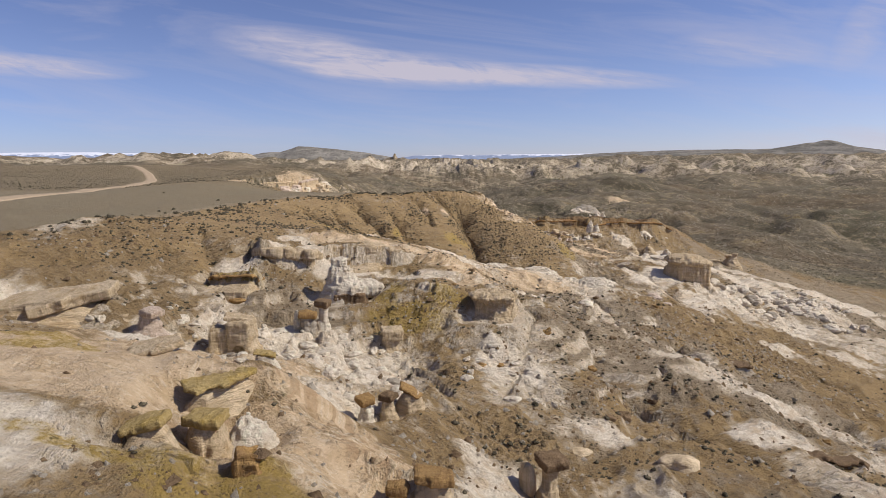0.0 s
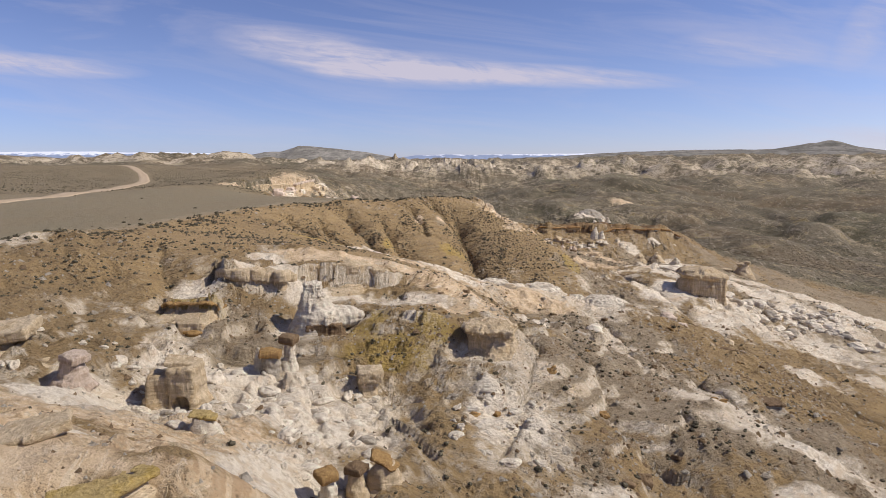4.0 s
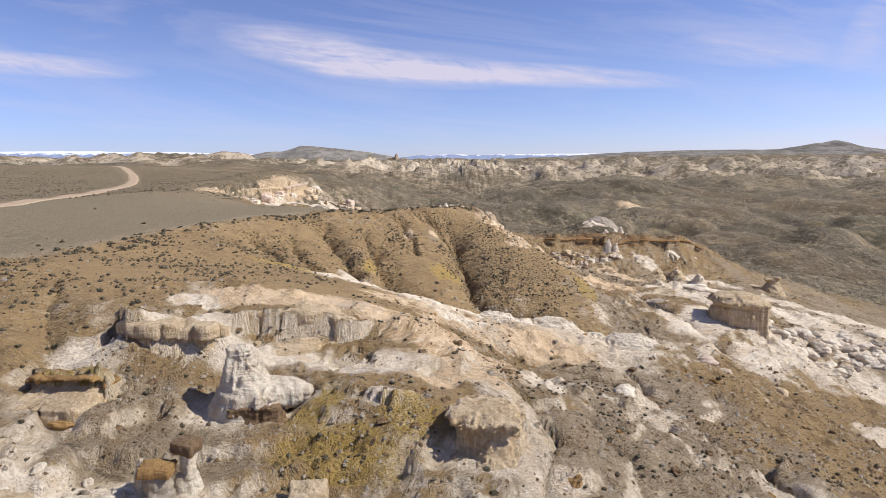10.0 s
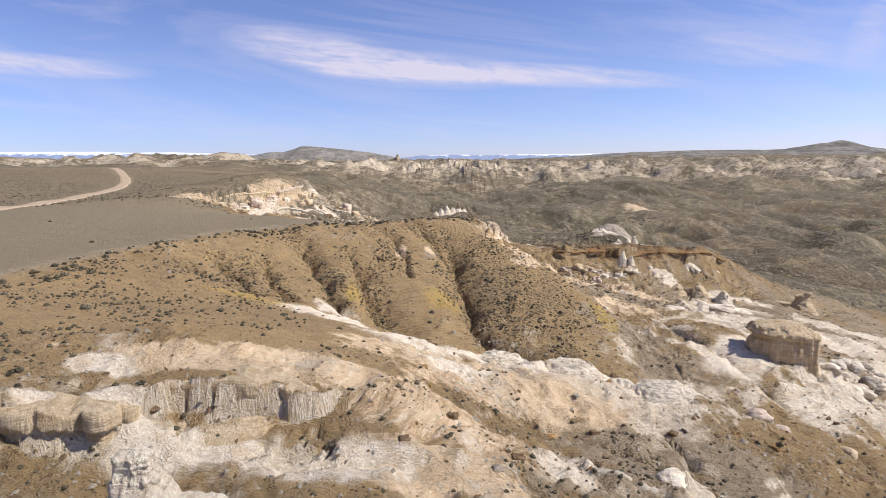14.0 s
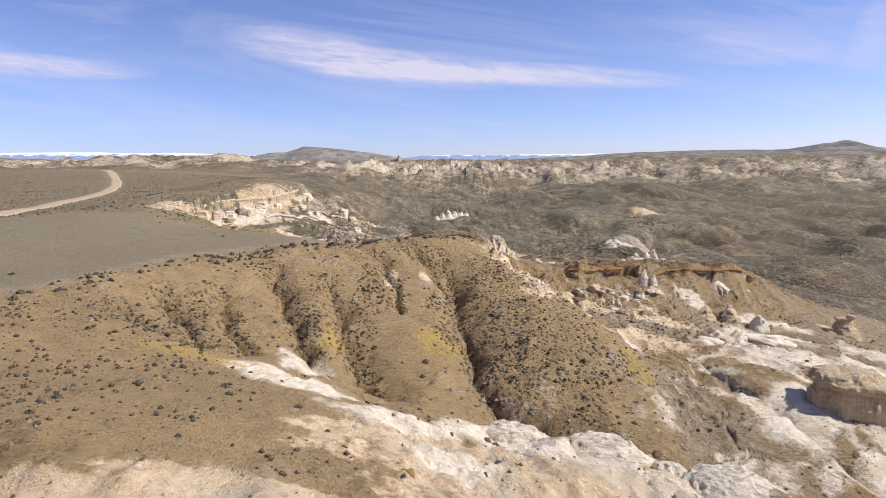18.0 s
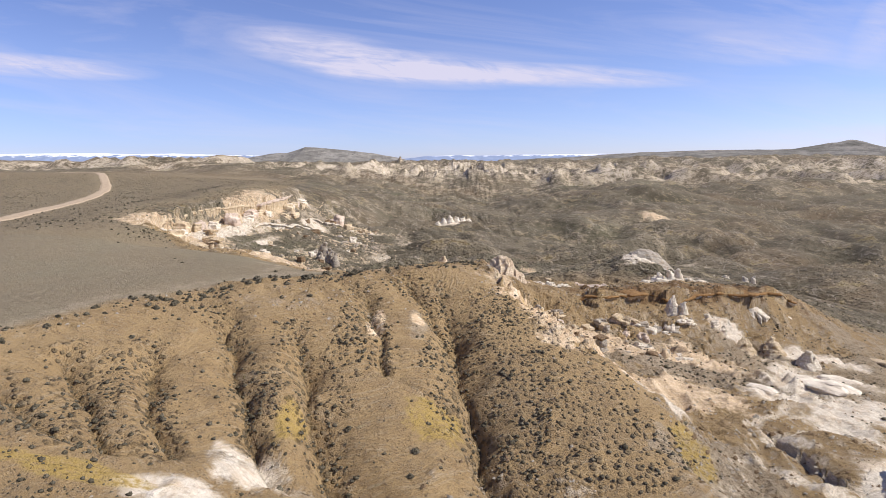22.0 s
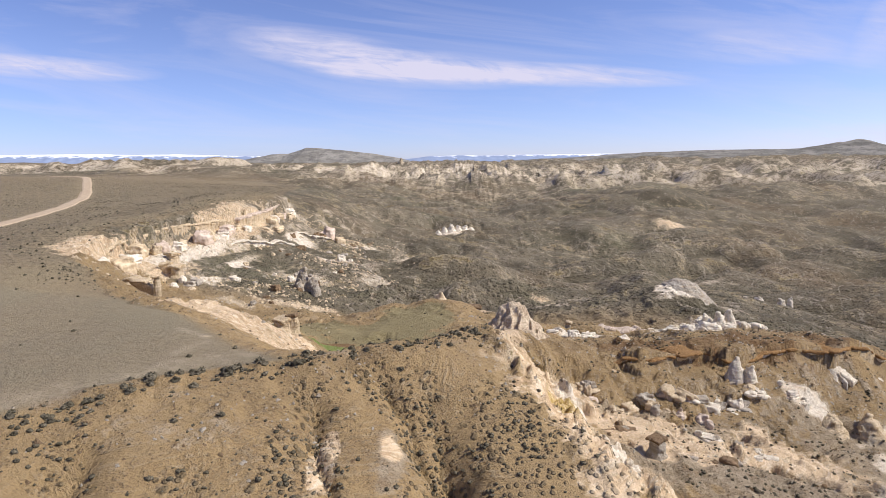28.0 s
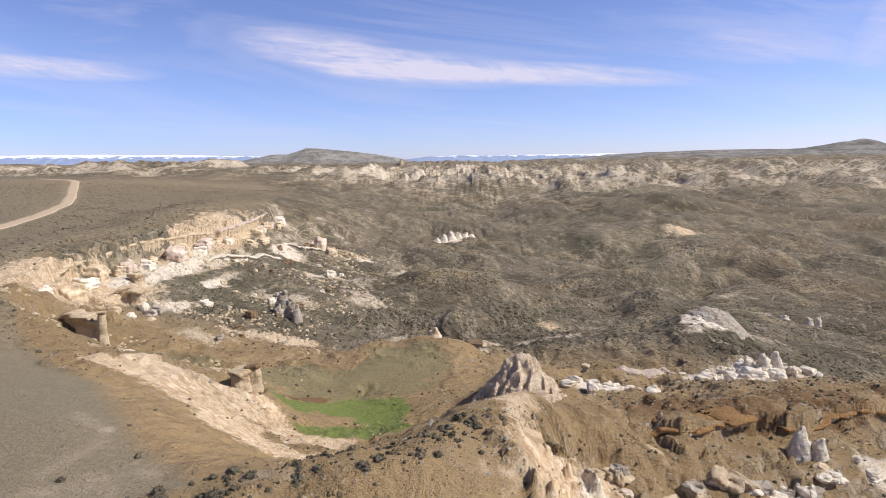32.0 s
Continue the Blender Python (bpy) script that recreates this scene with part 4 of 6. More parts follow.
ground = tagged(new("ground", ground_me), "bare badland ground of pale clay, tan soil and scattered sagebrush", "ground", kind="structure")


# ---- rock and plant materials ----
def rock_material(name, light, dark, stain, band=1.2, scale=1.0):
    m = Nodes(name)
    info = m.n.new("ShaderNodeObjectInfo").outputs["Random"]
    layers = m.noise(band, 5, 0.6, squash=(0.25, 0.25, 2.2))
    mid, fine, grit = m.noise(0.9 * scale, 5, 0.6), m.noise(4.0 * scale, 5, 0.65), m.noise(16 * scale, 3, 0.7)
    col = m.mix(m.ramp(layers, 0.38, 0.62), light, dark)
    col = m.mix(m.math("MULTIPLY", m.ramp(mid, 0.5, 0.7), 0.7), col, stain)
    col = m.mix(m.math("MULTIPLY", m.ramp(grit, 0.52, 0.68), 0.4), col, tuple(0.6 * c for c in dark))
    col = m.mix(m.math("MULTIPLY", info, 0.3), col, tuple(0.8 * c for c in light))
    runnel = m.noise(1.6, 4, 0.6, squash=(2.4, 2.4, 0.22))
    col = m.mix(m.math("MULTIPLY", m.ramp(runnel, 0.52, 0.64), 0.55), col, tuple(min(0.85, 1.18 * c) for c in light))
    col = m.mix(m.math("MULTIPLY", m.ramp(runnel, 0.45, 0.36), 0.28), col, tuple(0.8 * c for c in stain))
    relief = m.math("ADD", m.math("MULTIPLY", fine, 0.7), m.math("MULTIPLY", grit, 0.25))
    relief = m.math("ADD", relief, m.math("MULTIPLY", layers, 0.9))
    relief = m.math("ADD", relief, m.math("MULTIPLY", runnel, 0.5))
    m.bump(relief, 1.0, 0.3)
    return m.done(col)


WHITE = rock_material("white_claystone", (0.8, 0.69, 0.535), (0.64, 0.54, 0.405), (0.62, 0.47, 0.3))
GREY = rock_material("grey_claystone", (0.47, 0.405, 0.315), (0.35, 0.29, 0.215), (0.43, 0.31, 0.18))
CREAM = rock_material("cream_sandstone", (0.66, 0.52, 0.34), (0.52, 0.39, 0.235), (0.48, 0.31, 0.14))
ORANGE = rock_material("orange_caprock", (0.44, 0.27, 0.105), (0.33, 0.195, 0.08), (0.24, 0.13, 0.055))
YELLOW = rock_material("lichen_caprock", (0.53, 0.385, 0.16), (0.42, 0.3, 0.125), (0.46, 0.3, 0.05))
PINK = rock_material("pink_claystone", (0.66, 0.53, 0.41), (0.52, 0.39, 0.285), (0.43, 0.29, 0.19))
BANDED = rock_material("banded_claystone", (0.68, 0.55, 0.38), (0.52, 0.38, 0.25), (0.46, 0.32, 0.2), 0.8)
RUST = rock_material("rusty_caprock", (0.36, 0.205, 0.08), (0.27, 0.15, 0.06), (0.2, 0.11, 0.05))
BROWN = rock_material("brown_sandstone", (0.27, 0.18, 0.1), (0.195, 0.125, 0.07), (0.14, 0.09, 0.05))


def scrub_material(name, tip, base):
    m = Nodes(name)
    geo = m.n.new("ShaderNodeNewGeometry").outputs["Random Per Island"]
    info = m.n.new("ShaderNodeObjectInfo").outputs["Random"]
    mixed = m.math("FRACT", m.math("ADD", geo, info), 0.0)
    col = m.mix(mixed, tip, base)
    col = m.mix(m.ramp(m.noise(7.0, 4, 0.7), 0.4, 0.65), col, tuple(0.5 * c for c in base))
    m.bump(m.noise(14.0, 4, 0.7), 0.9, 0.12)
    return m.done(col)


SAGE = scrub_material("sagebrush_leaf", (0.235, 0.197, 0.132), (0.12, 0.1, 0.062))
TWIG = scrub_material("grey_twig", (0.2, 0.16, 0.12), (0.12, 0.095, 0.07))


# ---- makers ----
def part(name, mesh, material, parent, label=""):
    ob = new(name, mesh)
    ob.parent = parent
    mesh.materials.clear()
    mesh.materials.append(material)
    return tagged(ob, label)


def thing(name, label, category, at, turn=0.0, group=""):
    ob = new(name)
    ob.empty_display_size = 0.2
    ob.matrix_world = pose(*at, 0, 0, turn)
    return tagged(ob, label, category, group)


# ---- solids, carved out of distance fields ----
def noise3(x, y, z, size, octaves=3, sd=0, gain=0.5):
    """Smooth noise in space from -1 to 1."""
    x, y, z = (np.asarray(v, float) / size + o for v, o in ((x, 91.3), (y, 57.7), (z, 33.1)))
    out, amp, total = 0.0, 1.0, 0.0
    for k in range(octaves):
        ix, iy, iz = np.floor(x), np.floor(y), np.floor(z)
        fx, fy, fz = (v * v * (3 - 2 * v) for v in (x - ix, y - iy, z - iz))
        layer = 0.0
        for dz, wz in ((0, 1 - fz), (1, fz)):
            s = sd + k * 31
            low, high = iy + 131 * (iz + dz), iy + 1 + 131 * (iz + dz)
            layer = layer + wz * ((lattice(ix, low, s) * (1 - fx) + lattice(ix + 1, low, s) * fx) * (1 - fy) + (lattice(ix, high, s) * (1 - fx) + lattice(ix + 1, high, s) * fx) * fy)
        out, total = out + amp * (2 * layer - 1), total + amp
        x, y, z, amp = 2.03 * x + 5.1, 2.03 * y + 3.7, 2.03 * z + 9.2, amp * gain
    return out / total


def soft_min(a, b, k):
    h = np.clip(0.5 + 0.5 * (b - a) / k, 0, 1)
    return b + (a - b) * h - k * h * (1 - h)


def solid(shapes, x, y, z):
    """Distance to a blended union of shapes: kind, centre, half-sizes, blend, turn, lean to +x. A kind that begins with cut is taken away."""
    d = np.full(np.shape(x), 9.0)
    for kind, c, s, *more in shapes:
        blend, turn, lean = (list(more) + [0.3, 0, 0][len(more):])[:3]
        px, py, pz = x - c[0], y - c[1], z - c[2]
        if turn:
            ca, sa = math.cos(radians(turn)), math.sin(radians(turn))
            px, py = px * ca + py * sa, py * ca - px * sa
        if lean:
            ca, sa = math.cos(radians(lean)), math.sin(radians(lean))
            px, pz = px * ca - pz * sa, pz * ca + px * sa
        if kind.endswith("box"):
            e = 0.28 * min(s)
            qx, qy, qz = np.abs(px) - s[0] + e, np.abs(py) - s[1] + e, np.abs(pz) - s[2] + e
            one = np.sqrt(np.maximum(qx, 0) ** 2 + np.maximum(qy, 0) ** 2 + np.maximum(qz, 0) ** 2) + np.minimum(np.maximum(np.maximum(qx, qy), qz), 0) - e
        elif kind.endswith("ball"):
            one = (np.sqrt((px / s[0]) ** 2 + (py / s[1]) ** 2 + (pz / s[2]) ** 2) - 1) * min(s)
        else:
            wide = s[0] + (s[1] - s[0]) * np.clip(0.5 + 0.5 * pz / s[2], 0, 1)
            one = np.maximum((np.hypot(px, py) - wide) * 0.9, np.abs(pz) - s[2])
        d = -soft_min(-d, one, blend) if kind.startswith("cut") else soft_min(d, one, blend)
    return d


def mesh_of(name, v, f, smooth=True):
    me = bpy.data.meshes.new(name)
    me.vertices.add(len(v))
    me.vertices.foreach_set("co", v.ravel())
    me.loops.add(f.size)
    me.loops.foreach_set("vertex_index", f.ravel().astype(np.int32))
    me.polygons.add(len(f))
    me.polygons.foreach_set("loop_start", np.arange(0, f.size, f.shape[1]))
    me.polygons.foreach_set("use_smooth", np.full(len(f), smooth))
    me.update(calc_edges=True)
    return me


def skin(d, origin, gap, name="rock"):
    """The surface where a field on a grid passes zero."""
    for ax in range(3):
        for end in (0, -1):
            rim = [slice(None)] * 3
            rim[ax] = end
            d[tuple(rim)] = np.maximum(d[tuple(rim)], 0.05)
    inside = d < 0
    nx, ny, nz = d.shape
    corners = [(i, j, k) for i in (0, 1) for j in (0, 1) for k in (0, 1)]
    total = sum(inside[i:nx - 1 + i, j:ny - 1 + j, k:nz - 1 + k].astype(np.int8) for i, j, k in corners)
    active = (total > 0) & (total < 8)
    who = np.full(active.shape, -1, np.int64)
    ci, cj, ck = np.nonzero(active)
    who[active] = np.arange(len(ci))
    acc, count = np.zeros((len(ci), 3)), np.zeros(len(ci))
    for a in corners:
        for ax in range(3):
            if a[ax] == 0:
                b = tuple(1 if q == ax else a[q] for q in range(3))
                da, db = d[ci + a[0], cj + a[1], ck + a[2]], d[ci + b[0], cj + b[1], ck + b[2]]
                hit = (da < 0) != (db < 0)
                t = np.where(hit, da / np.where(hit, da - db, 1), 0)
                p = np.repeat(np.array([a], float), len(ci), 0)
                p[:, ax] = t
                acc += p * hit[:, None]
                count += hit
    v = np.array(origin) + gap * (np.stack([ci, cj, ck], -1) + acc / count[:, None])
    faces = []
    for ax in range(3):
        u, w = (ax + 1) % 3, (ax + 2) % 3
        lo, hi = [slice(1, -1)] * 3, [slice(1, -1)] * 3
        lo[ax], hi[ax] = slice(0, -1), slice(1, None)
        first = inside[tuple(lo)]
        at = np.stack(np.nonzero(first != inside[tuple(hi)]), -1)
        out = first[tuple(at.T)]
        at[:, u] += 1
        at[:, w] += 1
        ring = []
        for du, dw in ((-1, -1), (0, -1), (0, 0), (-1, 0)):
            q = at.copy()
            q[:, u] += du
            q[:, w] += dw
            ring.append(who[tuple(q.T)])
        quad = np.stack(ring, -1)
        faces.append(np.where(out[:, None], quad, quad[:, ::-1]))
    return mesh_of(name, v, np.concatenate(faces))


def weather(d, x, y, z, sd, rough, beds, flute, size):
    """Wears a field: lumps, hard and soft beds, rills down the sides."""
    w = np.abs(d) < 1.2
    px, py, pz = x[w], y[w], z[w]
    warp = 0.5 * noise3(px, py, pz, 1.6 * size, 2, sd + 3)
    change = rough * (0.75 * noise3(px, py, pz, size, 3, sd, 0.55) + 0.35 * (1 - 2 * np.abs(noise3(px, py, pz, 0.55 * size, 2, sd + 7))))
    change = change + beds * noise3(px * 0.12, py * 0.12, pz + 0.3 * warp, 0.42 * size, 2, sd + 11, 0.7)
    if flute:
        change = change + flute * np.abs(noise3(px + 0.4 * warp, py + 0.4 * warp, 0.14 * pz, 0.6 * size, 2, sd + 17)) * 2
    d[w] += change
    return d


def sculpt(shapes, gap, sd, rough=0.2, beds=0.08, flute=0.0, size=1.0, name="rock", keep=None):
    """A mesh of worn shapes. keep: the lowest and highest z that stay."""
    los = np.min([[c[k] - max(s[0], s[1] if kind != "cone" else s[0], 0.0) * 1.25 - 0.5 if k < 2 else c[2] - 1.3 * s[2] - 0.4 for k in range(3)] for kind, c, s, *m in shapes if not kind.startswith("cut")], axis=0)
    his = np.max([[c[k] + max(s[0], s[1] if kind != "cone" else s[0], 0.0) * 1.25 + 0.5 if k < 2 else c[2] + 1.3 * s[2] + 0.4 for k in range(3)] for kind, c, s, *m in shapes if not kind.startswith("cut")], axis=0)
    if keep:
        los[2], his[2] = max(los[2], keep[0] - 2 * gap), min(his[2], keep[1] + 2 * gap)
    axes3 = [np.arange(a, b + gap, gap) for a, b in zip(los, his)]
    x, y, z = np.meshgrid(*axes3, indexing="ij")
    d = weather(solid(shapes, x, y, z), x, y, z, sd, rough, beds, flute, size)
    if keep:
        d = np.maximum(np.maximum(d, keep[0] - z), z - keep[1])
    return skin(d, los, gap, name)


def foot(x, y, r=0.8):
    """How low the ground lies under a thing of that half-width."""
    return float(min(height(x + a * r, y + b * r) for a in (-1, 0, 1) for b in (-1, 0, 1)))


SEED = [100]


def seed():
    SEED[0] += 1
    return SEED[0]


def coarse(y):
    return 0.1 if y < 66 else 0.13 if y < 100 else 0.2 if y < 200 else 0.3


def hoodoo(x, y, width, top, tall, label, cap_mat=None, body_mat=None, cap=0.3, neck=0.8, over=1.05, lean=(0, 0), depth=1.0, turn=0.0, group="hoodoos", name="hoodoo"):
    """A column of soft rock under a hard cap."""
    w = width / 2
    base = min(EYE + top - tall, foot(x, y, w) - 0.3)
    h = EYE + top - base
    hc = max(0.25, cap * tall * 0.75)
    ob = thing(name, label, "rock column", (x, y, base), turn, group)
    lx, ly = lean
    r = random.Random(seed())
    hb = h - 0.75 * hc
    body = [("cone", (0.25 * lx, 0.25 * ly, 0.2 * h), (w * 1.75, w * 1.0, 0.2 * h), 0.4), ("cone", (0.6 * lx, 0.6 * ly, 0.5 * hb), (w * 1.02, w * neck, 0.5 * hb), 0.4)]
    for k in range(4):
        a, f = r.uniform(0, 6.28), r.uniform(0.25, 0.85)
        body.append(("ball", (f * lx + 0.55 * w * math.cos(a), f * ly + 0.55 * w * math.sin(a), f * hb), (w * r.uniform(0.4, 0.6), w * r.uniform(0.4, 0.6), hb * r.uniform(0.12, 0.3)), 0.3))
    part("column", sculpt(body, coarse(y), SEED[0], 0.14 * w + 0.08, 0.07, 0.1, 0.9, keep=(0, hb)), body_mat or WHITE, ob)
    e = w * over
    lid = [("box", (0, 0, 0), (e, e * depth * 0.9, 0.5 * hc), 0.3, r.uniform(-40, 40)), ("ball", (0.3 * e * r.uniform(-1, 1), 0, 0.1 * hc), (e * 0.95, e * depth * 0.8, 0.55 * hc), 0.2)]
    top_part = part("cap", sculpt(lid, min(coarse(y), 0.18 * hc + 0.03), seed(), 0.12 * e + 0.04, 0.06, 0.0, 0.7), cap_mat or ORANGE, ob, "harder capstone")
    top_part.matrix_local = pose(lx, ly, h - 0.5 * hc, r.uniform(-9, 9), r.uniform(-9, 9), 0)
    return ob


def pinnacle(x, y, width, top, tall, label, mat=None, group="white pinnacles", name="pinnacle"):
    """A tapering, lumpy finger of soft rock with no cap."""
    w = width / 2
    base = min(EYE + top - tall, foot(x, y, w) - 0.3)
    h = EYE + top - base
    ob = thing(name, label, "rock column", (x, y, base), 0, group)
    r = random.Random(seed())
    body = [("cone", (0, 0, 0.42 * h), (w * 1.45, w * 0.45, 0.42 * h), 0.4)]
    for k in range(6):
        f = 0.3 + 0.62 * k / 5
        s = w * (1.0 - 0.62 * f) * r.uniform(0.8, 1.25)
        body.append(("ball", (r.uniform(-0.35, 0.35) * w, r.uniform(-0.3, 0.3) * w, f * h), (s, s * 0.9, max(0.3, 0.13 * h * r.uniform(0.7, 1.2))), 0.22))
    part("column", sculpt(body, coarse(y), SEED[0], 0.1 * w + 0.1, 0.1, 0.14, 0.9, keep=(0, h)), mat or WHITE, ob)
    return ob


STONES = {}


def stone_mesh(kind, mat):
    """Eight worn blocks and eight round lumps of unit size, shared by the rocks of one material."""
    if (kind, mat.name) not in STONES:
        r = random.Random(900 + kind)
        if kind < 8:
            shapes = [("box", (0, 0, 0.42), (0.46, 0.44, 0.46), 0.1, r.uniform(0, 90), r.uniform(-12, 12)), ("box", (r.uniform(-0.2, 0.2), r.uniform(-0.2, 0.2), 0.3), (0.44, 0.42, 0.3), 0.1, r.uniform(0, 90)), ("cut_box", (r.choice((-0.5, 0.5)), r.uniform(-0.3, 0.3), 0.95), (0.35, 0.4, 0.3), 0.08, r.uniform(0, 90), r.uniform(-30, 30))]
        else:
            shapes = [("ball", (0, 0, 0.35), (0.46, 0.44, 0.5), 0.1)] + [("ball", (r.uniform(-0.26, 0.26), r.uniform(-0.26, 0.26), r.uniform(0.2, 0.7)), (r.uniform(0.2, 0.34), r.uniform(0.2, 0.34), r.uniform(0.18, 0.34)), 0.05) for _ in range(4)]
        STONES[kind, mat.name] = sculpt(shapes, 0.06, 900 + kind, 0.13, 0.06, 0.0, 0.45, "stone", keep=(0.0, 1.0))
        STONES[kind, mat.name].materials.append(mat)
    return STONES[kind, mat.name]


def boulder(x, y, width, tall, label, mat=None, depth=0.85, turn=0.0, top=None, square=2.4, rough=0.2, group="boulders", name="boulder", category="boulder"):
    """A weathered rock, sunk a little into the ground."""
    base = foot(x, y, width * 0.3) - 0.2
    h = (EYE + top - base) if top is not None and EYE + top - base > 0.4 else tall + 0.2
    ob = thing(name, label, category, (x, y, base), turn, group)
    one = new("stone", stone_mesh(seed() % 8 + (0 if square > 3 else 8), mat or WHITE))
    one.parent = ob
    one.scale = (width, width * depth, h)
    return ob


def slab(x, y, width, deep, thick, top, label, mat=None, under=None, tilt=(0, 0), turn=0.0, name="caprock_slab", prop=0.7):
    """A flat slab of hard rock on the mound of softer rock that it shelters."""
    base = foot(x, y, width * 0.35) - 0.3
    h = EYE + top - base
    w, d = width / 2, deep / 2
    ob = thing(name, label, "rock slab", (x, y, base), turn, "capped slabs")
    r = random.Random(seed())
    shapes = [("box", (0, 0, 0), (w * 0.94, d * 0.8, thick * 0.42), 0.2, r.uniform(-8, 8)), ("box", (-0.25 * w, 0.1 * d, 0.1 * thick), (w * 0.7, d * 0.9, thick * 0.4), 0.15, r.uniform(-25, 25)), ("box", (0.3 * w, -0.1 * d, -0.1 * thick), (w * 0.62, d * 0.85, thick * 0.4), 0.15, r.uniform(-25, 25))]
    lid = part("slab", sculpt(shapes, 0.08, SEED[0], 0.14, 0.1, 0.0, 0.9), mat or YELLOW, ob)
    lid.matrix_local = pose(0, 0, h - thick * 0.5, tilt[0], tilt[1], 0)
    if h - thick > 0.3:
        hm = 0.5 * (h - thick * 0.6)
        mound = [("cone", (0, 0, hm), (1.0, 0.62 * max(prop, 0.8), hm), 0.3)]
        body = part("mound", sculpt([(k, c, (s[0] * d * 1.7, s[1] * d * 1.5, s[2]), m) for k, c, s, m in mound], 0.12, seed(), 0.16, 0.06, 0.16, 0.8, keep=(0, 2 * hm)), under or WHITE, ob)
        body.scale = (w / d, 1, 1)
    return ob


def ledge(name, line, tops, drop, label, lip=None, face_mat=None, over=0.5, back=3.0, thick=0.5, category="rock ledge", hug=True, recess=0.0, block=2.6, wear=0.08):
    """A scarp along a line on the plan, its face to the right of the walk along it, broken into blocks; the lip juts out over the face."""
    pts = np.array(line, float)
    lengths = np.r_[0, np.cumsum(np.hypot(*np.diff(pts, axis=0).T))]
    gap = 0.15 if pts[0, 1] < 100 else 0.22 if pts[0, 1] < 205 else 0.45
    pad0 = back + over + 1.2
    gx0 = np.arange(pts[:, 0].min() - pad0, pts[:, 0].max() + pad0, gap)
    gy0 = np.arange(pts[:, 1].min() - pad0, pts[:, 1].max() + pad0, gap)
    x, y = np.meshgrid(gx0, gy0, indexing="ij")
    d, along = beside(line, x, y)
    at = along * lengths[-1]
    qx, qy = np.interp(at, lengths, pts[:, 0]), np.interp(at, lengths, pts[:, 1])
    a0, a1 = np.maximum(at - 0.5, 0), np.minimum(at + 0.5, lengths[-1])
    ux, uy = np.interp(a1, lengths, pts[:, 0]) - np.interp(a0, lengths, pts[:, 0]), np.interp(a1, lengths, pts[:, 1]) - np.interp(a0, lengths, pts[:, 1])
    ul = np.hypot(ux, uy)
    out = ((x - qx) * uy - (y - qy) * ux) / ul
    past = np.abs(((x - qx) * ux + (y - qy) * uy) / ul)
    sd = seed()
    r = random.Random(sd)
    joints, s = [], 0.0
    while s < lengths[-1]:
        joints.append(s)
        s += block * r.uniform(0.45, 1.5)
    joints = np.array(joints + [lengths[-1]])
    which = np.clip(np.searchsorted(joints, at) - 1, 0, len(joints) - 1)
    push = np.array([r.uniform(-0.4, 0.4) for _ in joints])[which]
    lift = np.array([r.uniform(-0.3, 0.12) for _ in joints])[which]
    crack = np.exp(-(np.min(np.abs(at[..., None] - joints), -1) / (0.1 * block)) ** 2)
    top = np.interp(at, lengths, tops) + EYE
    if hug:
        lx, ly = np.interp(np.linspace(0, lengths[-1], 40), lengths, pts[:, 0]), np.interp(np.linspace(0, lengths[-1], 40), lengths, pts[:, 1])
        tx, ty = np.gradient(lx), np.gradient(ly)
        tl = np.hypot(tx, ty)
        behind = np.maximum(height(lx - 1.4 * ty / tl, ly + 1.4 * tx / tl), height(lx - 2.6 * ty / tl, ly + 2.6 * tx / tl)) + 0.35
        top = np.minimum(top, np.interp(at, np.linspace(0, lengths[-1], 40), behind))
    ends = step(0.0, 0.18 * lengths[-1], at) * step(0.0, 0.18 * lengths[-1], lengths[-1] - at)
    top = top + lift * min(1, drop / 3) - (1 - ends) * min(0.8, 0.25 * drop)
    low = float(top.min() - drop - 2.4)
    gz0 = np.arange(low - gap, float(top.max()) + 0.8, gap)
    x, y, z = x[:, :, None], y[:, :, None], gz0[None, None, :]
    below = (top[:, :, None] - z)
    share = np.clip(below / drop, 0, 1.3)
    face_at = push[:, :, None] * (0.4 + 0.6 * (1 - share)) - (recess + 0.25) * np.sin(np.clip(share * 1.25 - 0.18, 0, 1) * math.pi) + 0.9 * share ** 4 - 0.5 * crack[:, :, None]
    xx, yy, zz = np.broadcast_arrays(x, y, z)
    centre = (float(pts[:, 0].mean()), float(pts[:, 1].mean()), float(top.mean() - drop))
    ob = thing(name, label, category, centre)

    def cut(edge, lo, hi):
        f = np.maximum(out[:, :, None] - edge, -(out[:, :, None] + back + 0 * zz))
        f = np.maximum(f, past[:, :, None] - 0.3)
        hi_edge = -below - hi
        corner = np.hypot(np.maximum(f + 0.35, 0), np.maximum(hi_edge + 0.35, 0)) - 0.35
        f = np.maximum(np.where((f > -0.35) & (hi_edge > -0.35), corner, np.maximum(f, hi_edge)), lo - (-below))
        f = weather(f.copy(), xx, yy, zz, sd, 0.24, 0.12, wear, 1.3 if gap < 0.4 else 2.4)
        return skin(f, (gx0[0] - centre[0], gy0[0] - centre[1], gz0[0] - centre[2]), gap, "ledge")

    part("face", cut(face_at, -drop - 2.3, -0.25 * thick), face_mat or CREAM, ob)
    part("lip", cut(push[:, :, None] + over - 0.35 * crack[:, :, None] + 0 * zz, -thick, 0.15), lip or ORANGE, ob, "jutting layer of harder rock")
    return ob


